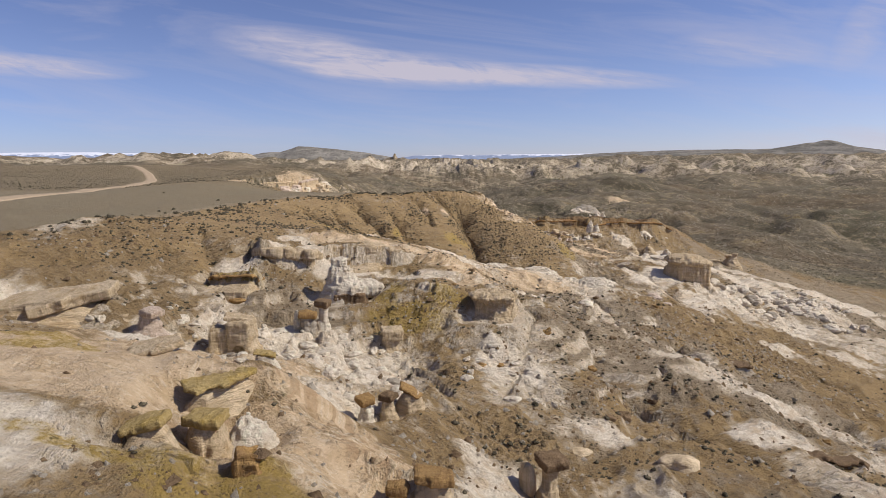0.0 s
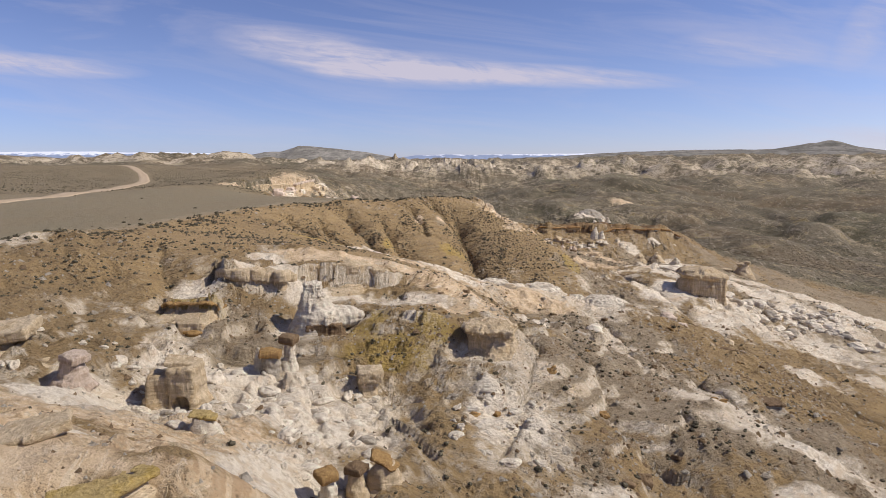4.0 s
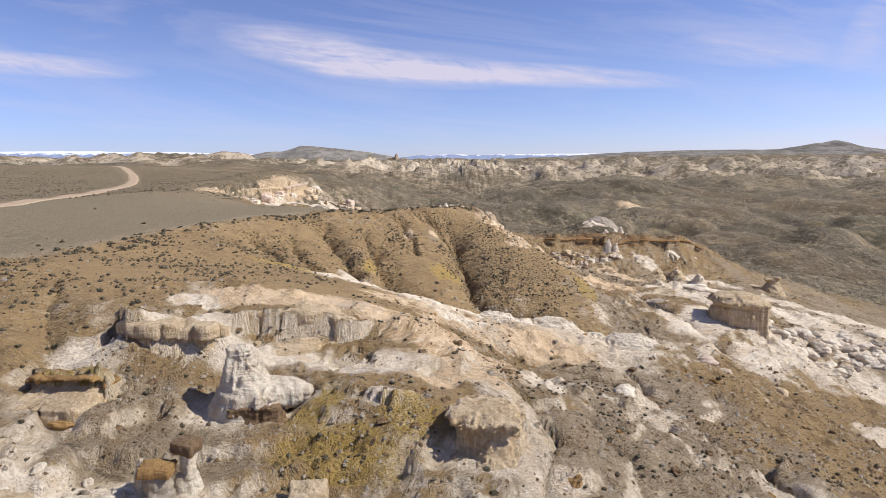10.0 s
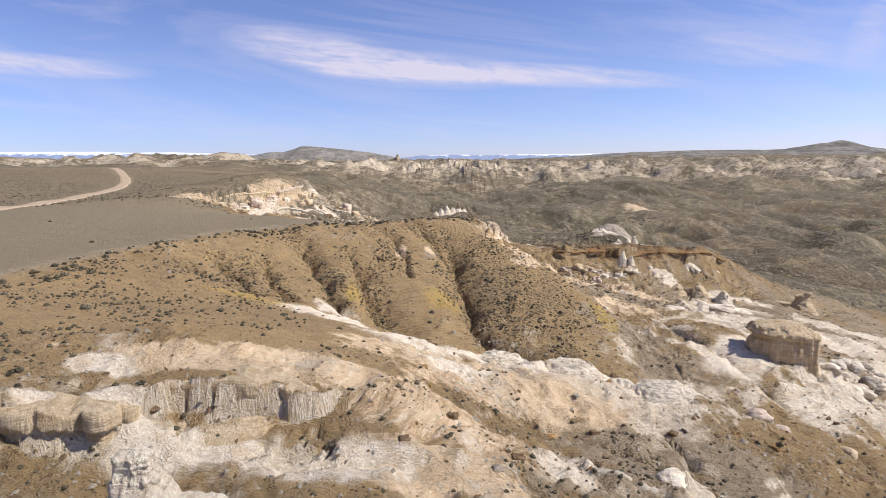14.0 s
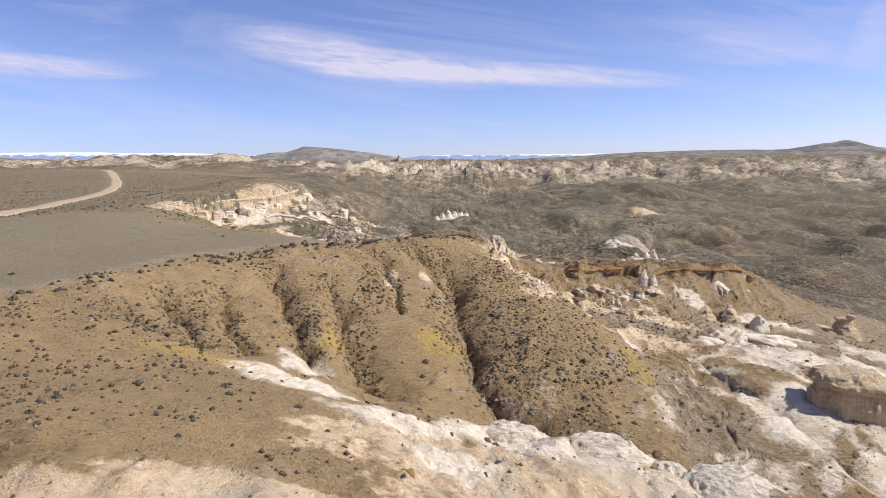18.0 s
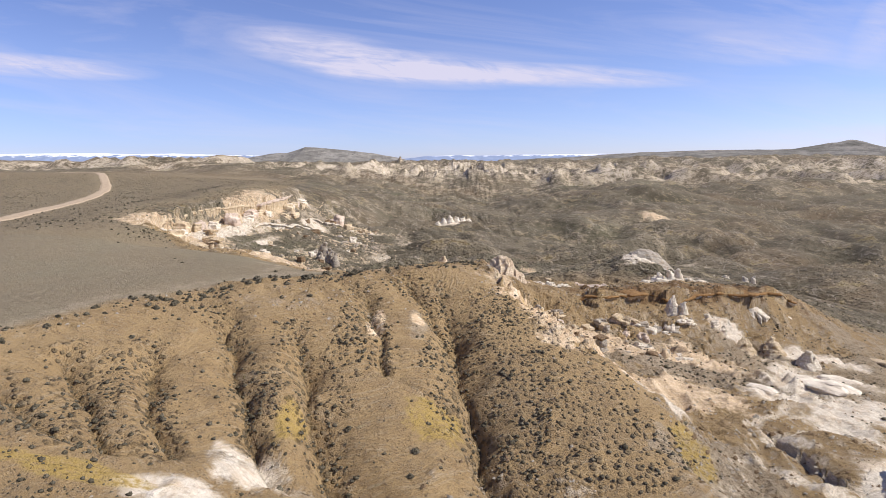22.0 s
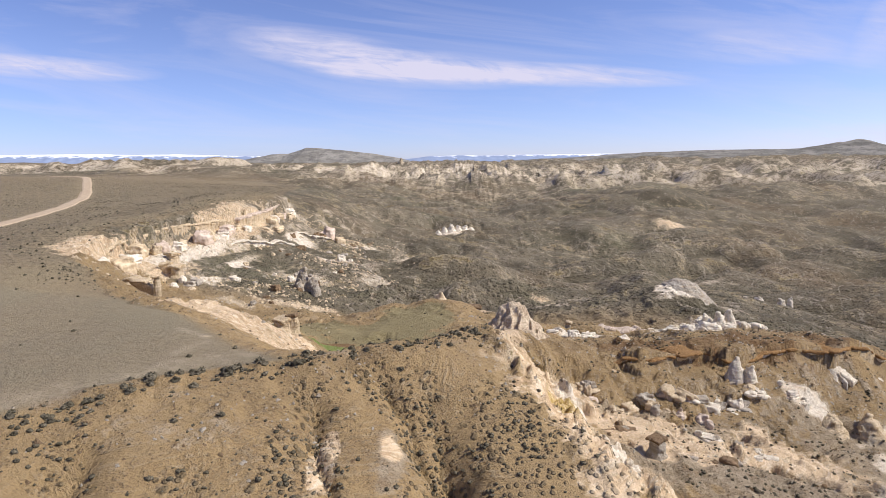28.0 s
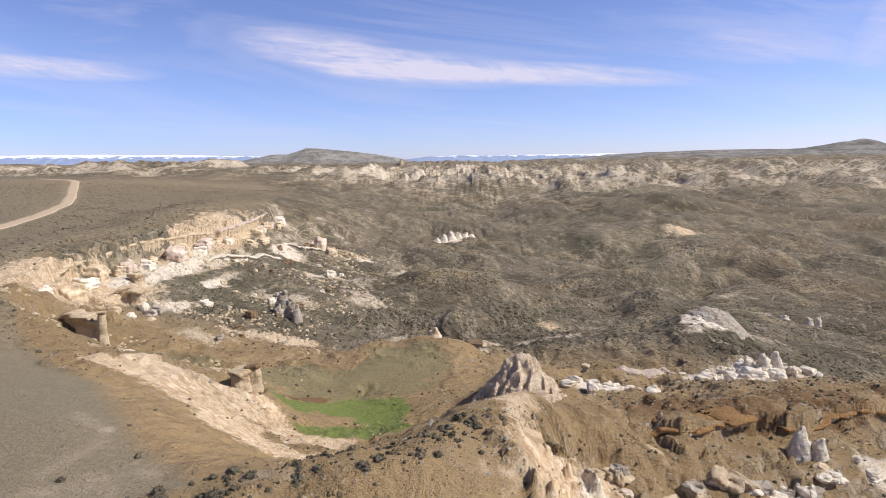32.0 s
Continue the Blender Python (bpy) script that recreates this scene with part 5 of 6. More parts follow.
# ---- mountains on the skyline ----
def range_mesh(crest, y, reach, rough, sd, back=0.6):
    cx, cz = zip(*crest)
    xs, vs = np.linspace(cx[0], cx[-1], 220), np.linspace(-1, back, 40)
    xx, vv = np.meshgrid(xs, vs)
    top = np.interp(xx, cx, cz) + 0.16 * rough * fbm(xx, 0 * xx, 90, 4, sd)
    yy = y + vv * reach
    fall = np.abs(vv) ** 0.8
    spurs = ridged(xx, yy * 0.6, reach * 0.22, 4, sd + 2)
    zz = -30 + (top + 30) * (1 - fall) + rough * 0.5 * spurs * (1 - np.abs(1 - 2 * np.clip(fall, 0, 1)))
    return grid_mesh("mountain", xx, yy, zz + EYE)


def hill_material(name, light, dark, scale):
    m = Nodes(name)
    col = m.mix(m.ramp(m.noise(scale, 6, 0.65, squash=(1, 1, 3)), 0.4, 0.62), dark, light)
    col = m.mix(m.ramp(m.noise(scale * 4, 5, 0.7), 0.5, 0.72), col, tuple(0.55 * c for c in dark))
    m.bump(m.noise(scale * 3, 6, 0.7), 1.0, 12.0)
    return m.done(col)


# mesa and peak slopes are lighter and greyer: distance haze mixed into their colours
mesa = new("mesa", range_mesh([(-1050, 6), (-990, 16), (-887, 38), (-800, 40), (-752, 56), (-715, 70), (-660, 68), (-600, 62), (-520, 54), (-379, 38), (-266, 16), (-180, -6)], 3050, 420, 14, 201))
mesa.data.materials.append(hill_material("mesa_slope", (0.33, 0.3, 0.25), (0.21, 0.19, 0.155), 0.012))
tagged(mesa, "low flat-topped mesa of grey-brown badland on the skyline", "mesa")
peak = new("mountain", range_mesh([(250, 0), (400, 14), (560, 20), (739, 34), (934, 42), (1156, 49), (1379, 54), (1500, 52), (1600, 58), (1690, 72), (1760, 86), (1805, 90), (1851, 99), (1905, 92), (2000, 66), (2180, 42), (2500, 30), (2900, 20)], 3000, 700, 20, 211))
peak.data.materials.append(hill_material("mountain_slope", (0.29, 0.26, 0.215), (0.17, 0.155, 0.125), 0.01))
tagged(peak, "dark rounded peak with broken brown slopes on the skyline", "mountain")


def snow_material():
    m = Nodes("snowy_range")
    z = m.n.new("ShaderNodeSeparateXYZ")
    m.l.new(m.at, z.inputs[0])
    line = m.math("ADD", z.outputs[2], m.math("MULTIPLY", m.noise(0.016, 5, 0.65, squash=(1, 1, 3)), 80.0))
    # blue below the snow is distance haze, put into the base colour
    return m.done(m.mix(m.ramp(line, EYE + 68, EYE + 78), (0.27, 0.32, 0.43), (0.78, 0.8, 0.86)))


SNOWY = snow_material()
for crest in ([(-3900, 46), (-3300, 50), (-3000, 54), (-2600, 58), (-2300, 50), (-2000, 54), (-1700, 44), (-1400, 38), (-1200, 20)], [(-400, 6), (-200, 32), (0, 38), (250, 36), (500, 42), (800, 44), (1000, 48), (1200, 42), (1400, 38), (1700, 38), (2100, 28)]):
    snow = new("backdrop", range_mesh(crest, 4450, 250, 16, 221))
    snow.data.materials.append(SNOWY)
    tagged(snow, "distant snow-capped mountain range on the horizon, tinted haze-blue", "mountain range", kind="structure")

# ---- the road ----
def road_mesh():
    pts = np.array(ROAD, float)
    lengths = np.r_[0, np.cumsum(np.hypot(*np.diff(pts, axis=0).T))]
    at = np.arange(0, lengths[-1], 2.0)
    px, py = np.interp(at, lengths, pts[:, 0]), np.interp(at, lengths, pts[:, 1])
    for _ in range(8):
        px[1:-1], py[1:-1] = (px[:-2] + 2 * px[1:-1] + px[2:]) / 4, (py[:-2] + 2 * py[1:-1] + py[2:]) / 4
    tx, ty = np.gradient(px), np.gradient(py)
    tl = np.hypot(tx, ty)
    across = np.array([-3.6, -2.9, -1.6, 0, 1.6, 2.9, 3.6])
    lift = np.array([-0.35, 0.12, 0.06, 0.14, 0.06, 0.12, -0.35])
    wide = 1 + 0.12 * vnoise(at / 15, 0 * at, 7)
    xx = px[:, None] + (ty / tl)[:, None] * across * wide[:, None]
    yy = py[:, None] - (tx / tl)[:, None] * across * wide[:, None]
    return grid_mesh("road", xx, yy, height(xx, yy).max(1)[:, None] + lift + 0.05)


def road_material():
    m = Nodes("dirt_road")
    col = m.mix(m.ramp(m.noise(0.5, 5), 0.35, 0.65), (0.5, 0.38, 0.25), (0.42, 0.31, 0.2))
    col = m.mix(m.ramp(m.noise(6.0, 4, 0.7), 0.55, 0.75), col, (0.3, 0.23, 0.15))
    m.bump(m.noise(3.0, 5, 0.7), 0.5, 0.1)
    return m.done(col)


road = new("road", road_mesh())
road.data.materials.append(road_material())
tagged(road, "pale graded dirt road across the plateau", "road", kind="structure")

# ---- outcrops and rocks, nearest the start of the flight first ----
slab(-35.5, 54, 11.5, 4.6, 1.1, -12.0, "long tilted buff caprock slab over a hollow", CREAM, CREAM, (6, -8), 12, prop=0.5)
hoodoo(-26.4, 52.4, 2.2, -13.0, 2.8, "leaning pink claystone fin", PINK, PINK, 0.3, 0.7, 0.8, (0.7, 0))
slab(-17.6, 36.2, 3.2, 2.2, 0.4, -11.1, "disc-shaped tan caprock slab on white clay", CREAM, WHITE, (6, -10), 20)
slab(-14.1, 46.5, 1.8, 1.3, 0.35, -15.0, "small yellow caprock slab on fluted clay", YELLOW, WHITE, (4, 4), 0)
pair_base = foot(-19.4, 54.4, 1.8) - 0.3
ph = EYE - 14.3 - pair_base
pair = thing("rock_outcrop", "twin cream sandstone blocks with an arched hollow below", "rock outcrop", (-19.4, 54.4, pair_base))
part("block", sculpt([("box", (0.95, 0, 0.48 * ph), (1.15, 1.2, 0.48 * ph), 0.3, -6, -3), ("ball", (1.0, 0, 0.15 * ph), (1.9, 1.6, 0.22 * ph), 0.4), ("cut_ball", (0.9, -1.2, 0.2 * ph), (0.62, 0.8, 0.16 * ph), 0.15)], 0.09, seed(), 0.16, 0.08, 0.06, 1.0, keep=(0, ph)), CREAM, pair)
part("block", sculpt([("box", (-1.15, 0.1, 0.4 * ph), (0.95, 1.1, 0.4 * ph), 0.3, 10, 4), ("ball", (-1.2, 0, 0.12 * ph), (1.5, 1.4, 0.2 * ph), 0.4)], 0.09, seed(), 0.16, 0.08, 0.06, 1.0, keep=(0, 0.86 * ph)), CREAM, pair)
part("cap", sculpt([("box", (0.5, 0.5, 0.95 * ph), (1.3, 1.1, 0.07 * ph), 0.3, 12, 10)], 0.08, seed(), 0.16, 0.08, 0, 0.8), CREAM, pair, "slanting top slab")
hoodoo(-13.8, 60.6, 1.7, -15.3, 2.3, "squat grey column with an orange cap", ORANGE, GREY, 0.42, 0.8, 1.1)
hoodoo(-12.6, 61.6, 1.25, -14.3, 2.8, "leaning white column with a brown capstone", BROWN, WHITE, 0.35, 0.7, 1.15, (0.2, 0))
pinnacle(-15.0, 61.2, 1.1, -15.2, 2.0, "small white clay pinnacle beside a capped column")
hoodoo(-5.9, 61.5, 2.1, -17.3, 3.9, "mushroom rock with a big tan cap", CREAM, CREAM, 0.42, 0.75, 1.08, (0.55, 0.2))
slab(-12.2, 32.2, 4.2, 1.5, 0.32, -11.8, "flat lichen-yellow caprock table on fluted clay", YELLOW, CREAM, (3, -2), 48, prop=0.85)
slab(-13.4, 26.0, 2.1, 1.6, 0.45, -11.5, "yellow-stained caprock on a pale mound", YELLOW, CREAM, (-4, -16), 10)
slab(-11.8, 28.8, 2.0, 1.7, 0.6, -12.4, "thick yellow-brown caprock above a dark hollow", YELLOW, CREAM, (4, -4), 0)
pinnacle(-10.1, 30.0, 2.7, -13.1, 2.0, "fluted white clay stump", name="clay_stump")
boulder(-8.7, 25.4, 1.35, 1.2, "orange sandstone block with a flat top", ORANGE, 0.9, 20, -12.5, 3.4, 0.14)
hoodoo(-6.0, 45, 1.1, -18.1, 2.1, "white column with an orange capstone", ORANGE, WHITE, 0.4, 0.75, 1.15)
hoodoo(-4.3, 46.2, 1.2, -18.3, 2.6, "brown capped column beside a tilted slab", BROWN, CREAM, 0.3, 0.85, 1.05)
slab(-2.6, 46.8, 2.0, 1.4, 0.35, -18.2, "tilted orange slab leaning on a column", ORANGE, CREAM, (5, 28), 0)
slab(-0.5, 28.2, 2.1, 1.8, 0.6, -15.2, "broad orange caprock slab", ORANGE, CREAM, (-8, 6), 0)
hoodoo(-2.3, 28.0, 1.0, -15.7, 1.6, "short orange capped stub", ORANGE, CREAM, 0.45, 0.8, 1.05)
hoodoo(7.3, 40, 1.3, -20.5, 4.0, "cream post with a wide brown capstone", BROWN, CREAM, 0.22, 0.8, 1.5, (0.3, 0))
boulder(6.0, 40.4, 1.4, 1.6, "rounded tan boulder beside a capped post", CREAM, top=-20.6)
boulder(18.4, 44, 3.2, 2.4, "big rounded tan boulder half buried in clay", CREAM, 0.8, 15, -22.2)
boulder(11.0, 47, 2.4, 0.9, "low flat tan boulder on clay", CREAM, 0.7, 25)
boulder(2.4, 58.4, 1.2, 1.2, "orange-brown boulder on the clay slope", BROWN, top=-19.6)
boulder(3.7, 58.2, 1.4, 1.4, "rounded orange boulder on the clay slope", ORANGE, top=-19.8)
boulder(16.9, 54, 1.2, 1.0, "dark brown angular boulder on loose scree", BROWN, square=3.4)
boulder(15.0, 53, 2.0, 0.8, "dark grey-brown flat boulder on scree", BROWN, 0.6)
slab(37.4, 75, 3.6, 2.2, 0.4, -25.6, "brown capped knob on a drab ridge", BROWN, GREY, (0, 6), 0)
ledge("rock_ledge", [(28, 51), (33, 50), (38, 50.6)], [-25.6, -25.8, -26.2], 1.4, "thin brown scarp along the drab slope", BROWN, GREY, 0.4, 1.5, 0.35)

# the pale caprock bench, its spire and the block below
ledge("caprock_ledge", [(-24.2, 76.5), (-22.6, 74.2), (-19.5, 74.0), (-16.4, 75.2), (-15.2, 77.5)], [-10.6, -10.5, -10.7, -11.0, -11.2], 3.5, "bulging cream sandstone ledge with a dark overhang", CREAM, CREAM, 0.3, 3.5, 1.2, block=4.5)
ledge("caprock_ledge", [(-17.0, 79.5), (-14.0, 80.0), (-10.0, 80.2), (-7.2, 80.4), (-5.4, 81.2), (-4.6, 82.6)], [-11.1, -11.0, -11.0, -11.1, -11.2, -11.4], 2.6, "long rounded cream sandstone ledge above grey clay", CREAM, CREAM, 0.2, 3.5, 1.5, block=7.0)
spire_base = foot(-12, 71, 3) - 0.3
spire = thing("spire", "white clay spire with a knobbed head above a brown band", "rock column", (-12, 71, spire_base))
sh = EYE - 11.2 - spire_base
part("body", sculpt([("cone", (0, 0, 0.32 * sh), (3.0, 1.5, 0.32 * sh), 0.5), ("ball", (0.9, -0.7, 0.3 * sh), (2.3, 2.0, 0.2 * sh), 0.5), ("ball", (2.6, 0.2, 0.3 * sh), (2.6, 1.3, 0.22 * sh), 0.6), ("box", (-0.3, 0, 0.62 * sh), (1.15, 1.0, 0.14 * sh), 0.5, 15)], 0.1, seed(), 0.16, 0.1, 0.14, 1.0, keep=(0, 0.74 * sh)), WHITE, spire)
part("head", sculpt([("box", (-0.3, 0, 0.8 * sh), (0.95, 0.85, 0.16 * sh), 0.3, 10, 6), ("ball", (0.45, -0.3, 0.72 * sh), (0.6, 0.6, 0.1 * sh), 0.2), ("ball", (-0.8, -0.2, 0.74 * sh), (0.55, 0.6, 0.1 * sh), 0.2), ("ball", (-0.2, 0.1, 0.92 * sh), (0.62, 0.6, 0.08 * sh), 0.2)], 0.08, seed(), 0.24, 0.14, 0.1, 0.6), WHITE, spire, "knobbed top")
part("band", sculpt([("box", (1.2, -1.7, 0.16 * sh), (1.9, 0.9, 0.12 * sh), 0.3, 8), ("ball", (1.2, -1.4, 0.05 * sh), (2.2, 1.2, 0.12 * sh), 0.3)], 0.1, seed(), 0.2, 0.16, 0.12, 0.8), BROWN, spire, "brown layered lower band")
block_base = foot(4.8, 66.5, 2.5) - 0.3
block = thing("capped_block", "pale block with a yellow top above a dark hollow", "rock outcrop", (5.5, 66.9, block_base))
bh = EYE - 14.6 - block_base
part("pedestal", sculpt([("box", (0.1, 0.9, 0.42 * bh), (2.1, 1.9, 0.46 * bh), 0.4, 8), ("ball", (1.0, 0.4, 0.45 * bh), (1.9, 1.8, 0.4 * bh), 0.5), ("cone", (0.5, 0.6, 0.2 * bh), (3.6, 2.2, 0.2 * bh), 0.6), ("cut_ball", (-1.2, -1.9, 0.42 * bh), (1.3, 1.3, 0.3 * bh), 0.25)], 0.1, seed(), 0.22, 0.1, 0.22, 0.9, keep=(0, 0.86 * bh)), CREAM, block)
part("cap", sculpt([("ball", (0.0, 1.1, 0.84 * bh), (2.9, 2.8, 0.15 * bh), 0.4, 8, 3), ("box", (1.2, 0.5, 0.8 * bh), (1.5, 1.9, 0.1 * bh), 0.4, -14, 8), ("ball", (-1.4, 0.0, 0.82 * bh), (1.3, 1.5, 0.12 * bh), 0.3)], 0.1, seed(), 0.2, 0.08, 0.1, 0.9), CREAM, block, "pale flat top")
ledge("rock_ledge", [(-27.2, 69.6), (-24.5, 68.6), (-21.2, 68.4)], [-13.0, -13.1, -12.9], 1.1, "jutting orange shelf with shade below it", ORANGE, CREAM, 0.7, 2.0, 0.35)
boulder(-22.5, 66.6, 2.6, 0.9, "fallen orange slab below the shelf", ORANGE, 0.7, 15)
boulder(12.2, 91, 2.2, 0.7, "orange slab lying on the drab slope", ORANGE, 0.7, 30)
boulder(11.5, 65, 1.4, 1.0, "orange boulder on the grey slope", ORANGE, 0.7, 40)
boulder(23.4, 86, 2.3, 1.5, "brown boulder in the head of a gully", BROWN, 0.8, 10, -22.0)

# fluted white knobs along the foot of the hill
for kx, ky, kw, kd, kt in ((26.6, 105, 8.0, 5.0, -20.3), (17.0, 108.5, 7.5, 4.0, -18.9), (9.5, 110, 6.5, 3.5, -18.6), (22.5, 106.5, 4.0, 3.0, -20.6)):
    kb = foot(kx, ky, kd / 2) - 0.4
    kh = EYE + kt - kb
    knob = thing("clay_mound", "fluted white clay knob with a flat top", "clay mound", (kx, ky, kb), 0, "clay knobs")
    hill = [("cone", (0, 0, 0.45 * kh), (kd * 0.95, kd * 0.3, 0.45 * kh), 0.6), ("ball", (0, 0.3, 0.6 * kh), (kd * 0.42, kd * 0.42, 0.36 * kh), 0.5)]
    part("mound", sculpt(hill, 0.12, seed(), 0.2, 0.05, 0.3, 0.8, keep=(0, kh)), WHITE, knob).scale = (kw / kd, 1, 1)

# the capped butte and the boulders of the white slope
butte_base = foot(51, 127, 4) - 0.5
bt = EYE - 19.9 - butte_base
butte = thing("butte", "squared cream sandstone butte with a shaded face", "butte", (52.2, 128, butte_base), -14)
part("body", sculpt([("box", (0.9, 0, 0.42 * bt), (3.5, 2.9, 0.42 * bt), 0.6, 6), ("ball", (-2.0, 0.6, 0.45 * bt), (3.0, 2.8, 0.42 * bt), 0.6), ("cone", (0.2, 0, 0.14 * bt), (5.4, 3.6, 0.14 * bt), 0.8), ("cut_ball", (1.2, -3.9, 0.3 * bt), (2.6, 0.9, 0.3 * bt), 0.4)], 0.16, seed(), 0.3, 0.14, 0.24, 1.5, keep=(0, 0.82 * bt)), CREAM, butte)
part("cap", sculpt([("ball", (0.2, 0, 0.82 * bt), (4.9, 3.5, 0.17 * bt), 0.6, 4, 5), ("ball", (-1.4, 0.5, 0.88 * bt), (3.6, 2.8, 0.12 * bt), 0.6, -8, -4)], 0.16, seed(), 0.26, 0.12, 0.1, 1.4), CREAM, butte, "rounded sandstone top")
pinnacle(91, 190, 5.4, -28.9, 5.3, "cream hoodoo on the far white slope", CREAM)
hoodoo(84, 186, 3.0, -30.5, 3.0, "small white hoodoo on the far slope", CREAM, WHITE, 0.3, 0.7, 1.0)
boulder(36.6, 104, 3.0, 1.6, "pink boulder on the drab slope", PINK, 0.7)
boulder(38.8, 103, 2.2, 1.2, "split pink-brown boulder on the slope", PINK, 0.7, 30)
boulder(46.6, 104, 2.2, 1.6, "capped white boulder at the foot of the slope", CREAM)
boulder(42.5, 96, 2.4, 0.7, "flat brown boulder on the slope", BROWN, 0.6)
boulder(17.8, 84, 3.4, 1.8, "lumpy grey clay boulder", GREY, top=-20.0)
boulder(15.6, 83, 2.8, 1.4, "grey clay boulder in a gully head", GREY)
boulder(20.2, 84.4, 2.8, 1.8, "pale grey clay boulder", WHITE)
hoodoo(26.4, 163, 1.8, -19.3, 2.6, "squat drab hoodoo with a flat cap", BROWN, GREY, 0.2, 0.92, 0.98)
pinnacle(57.5, 184, 4.4, -25.8, 3.2, "low cream block on the white slope", CREAM, group="cream blocks", name="rock_block")
pinnacle(62.5, 183, 4.0, -25.4, 3.4, "tall cream block on the white slope", CREAM, group="cream blocks", name="rock_block")
pinnacle(66.0, 178, 3.6, -26.0, 3.0, "pale block on the white slope", WHITE, group="cream blocks", name="rock_block")
for bx, by, bw in ((53, 166, 4.0), (58, 160, 5.0), (63, 164, 4.4), (68, 172, 5.2), (61, 170, 4.0), (48, 158, 3.4)):
    boulder(bx, by, bw, bw * 0.3, "smooth white clay hummock", WHITE, 1.4, 35, group="clay hummocks", name="clay_hummock", category="clay mound")

# the ochre bench with its shaded scarp
ledge("rock_ledge", [(27, 186), (32, 185.6), (38, 188.4), (42, 190.5), (46, 189.5)], [-17.8, -18.2, -18.6, -18.9, -19.0], 3.0, "rust-brown ledge jutting over pale rock and deep shade", RUST, CREAM, 0.35, 4.0, 0.45, recess=0.5, block=3.4)
ledge("rock_ledge", [(48, 190), (53, 192.6), (58, 194.5), (64, 194), (68, 197), (75.5, 199)], [-19.2, -19.4, -19.6, -19.9, -20.0, -21.0], 3.2, "long rust-brown ledge above a pale cliff", RUST, WHITE, 0.35, 4.0, 0.45, recess=0.4, block=4.2)
ledge("rock_ledge", [(23.6, 183), (26.5, 181.6), (29.4, 182.8)], [-19.6, -19.5, -19.8], 3.4, "pinkish cliff cut into the brown slope", CREAM, PINK, 0.15, 3.0, 0.5, recess=0.2, block=1.8)
ledge("rock_ledge", [(31.4, 180), (34.6, 178.2), (37.8, 179.8)], [-20.0, -19.8, -20.3], 4.4, "pale pinkish cliff below the rust-brown ledge", CREAM, PINK, 0.15, 3.5, 0.5, recess=0.2, block=2.0)
pinnacle(45.3, 187, 2.4, -18.4, 4.0, "pale knobbed hoodoo below the ochre ledge")
pinnacle(47.2, 186.4, 2.0, -19.4, 3.0, "small pale hoodoo below the ochre ledge")
rnd = random.Random(77)


def outcrop(x, y, spread, count, tall, label, mats):
    """Broken upright blocks of one bed, standing close together."""
    base = foot(x, y, 1.5) - 0.4
    ob = thing("outcrop", label, "rock outcrop", (x, y, base), rnd.uniform(-20, 20), "broken outcrops")
    for k in range(count):
        bx, by = rnd.gauss(0, 0.45) * spread, rnd.gauss(0, 0.22) * spread
        w, h = rnd.uniform(0.4, 1.1), 0.6 * tall * rnd.uniform(0.15, 1.0)
        low = float(height(x + bx, y + by)) - base - 0.5
        lx = rnd.uniform(-0.3, 0.3)
        one = new("block", stone_mesh(rnd.randrange(16), rnd.choice(mats)))
        one.parent = ob
        one.matrix_local = pose(bx, by, low, 0, 8 * lx, rnd.uniform(0, 180))
        one.scale = (2.2 * w, 1.9 * w, h + 0.5)


for ox, oy, spread, count, tall, mats in ((22, 178.5, 3.0, 8, 2.4, (CREAM, GREY)), (26, 176, 3.4, 9, 2.2, (CREAM, CREAM, PINK)), (30.5, 177, 3.0, 8, 2.2, (CREAM, GREY)), (34.5, 176.8, 3.4, 9, 2.6, (PINK, CREAM)),
                                          (38.5, 180, 3.0, 7, 2.0, (GREY, WHITE)), (42.5, 181, 3.2, 8, 2.2, (WHITE, GREY)), (47, 183.4, 3.0, 7, 1.8, (WHITE, CREAM)), (52.5, 186, 3.4, 7, 1.8, (WHITE, GREY)),
                                          (24, 169, 2.6, 6, 1.2, (GREY, BROWN)), (31, 170.5, 2.6, 6, 1.2, (GREY, CREAM)), (37, 172, 2.6, 6, 1.3, (WHITE, GREY)), (33, 163, 2.4, 5, 1.0, (BROWN, GREY)), (42, 170, 2.6, 6, 1.2, (CREAM, WHITE))):
    outcrop(ox, oy, spread, count, tall, "jagged cluster of broken pale rock in the slope", mats)

# the fluted cone at the end of the ridge
cone_base = foot(13.6, 193, 3.5) - 0.6
ch = EYE - 11.4 - cone_base
cone = thing("clay_cone", "fluted pink and white clay cone at a ridge end", "clay mound", (13.6, 193.5, cone_base))
part("cone", sculpt([("cone", (0.5, 0, 0.48 * ch), (6.6, 0.9, 0.48 * ch), 0.5), ("ball", (0.1, 0, 0.72 * ch), (2.2, 1.9, 0.2 * ch), 0.6)], 0.2, seed(), 0.3, 0.2, 0.95, 1.6, keep=(0, ch)), BANDED, cone)
hoodoo(9.1, 228, 2.7, -20.9, 3.4, "square drab tower on the meadow lip", BROWN, GREY, 0.2, 0.85, 1.0)
hoodoo(26.6, 215, 1.2, -20.8, 2.8, "thin pale pillar on a clay slope", CREAM, GREY, 0.3, 0.8, 1.1)
boulder(2.0, 222.5, 2.6, 1.6, "tan rock knob on the meadow lip", CREAM, top=-16.6)
dome_base = foot(56, 240, 6) - 0.5
dh = EYE - 17.3 - dome_base
dome = thing("clay_dome", "drab domed hill of layered clay", "clay mound", (56, 239, dome_base))
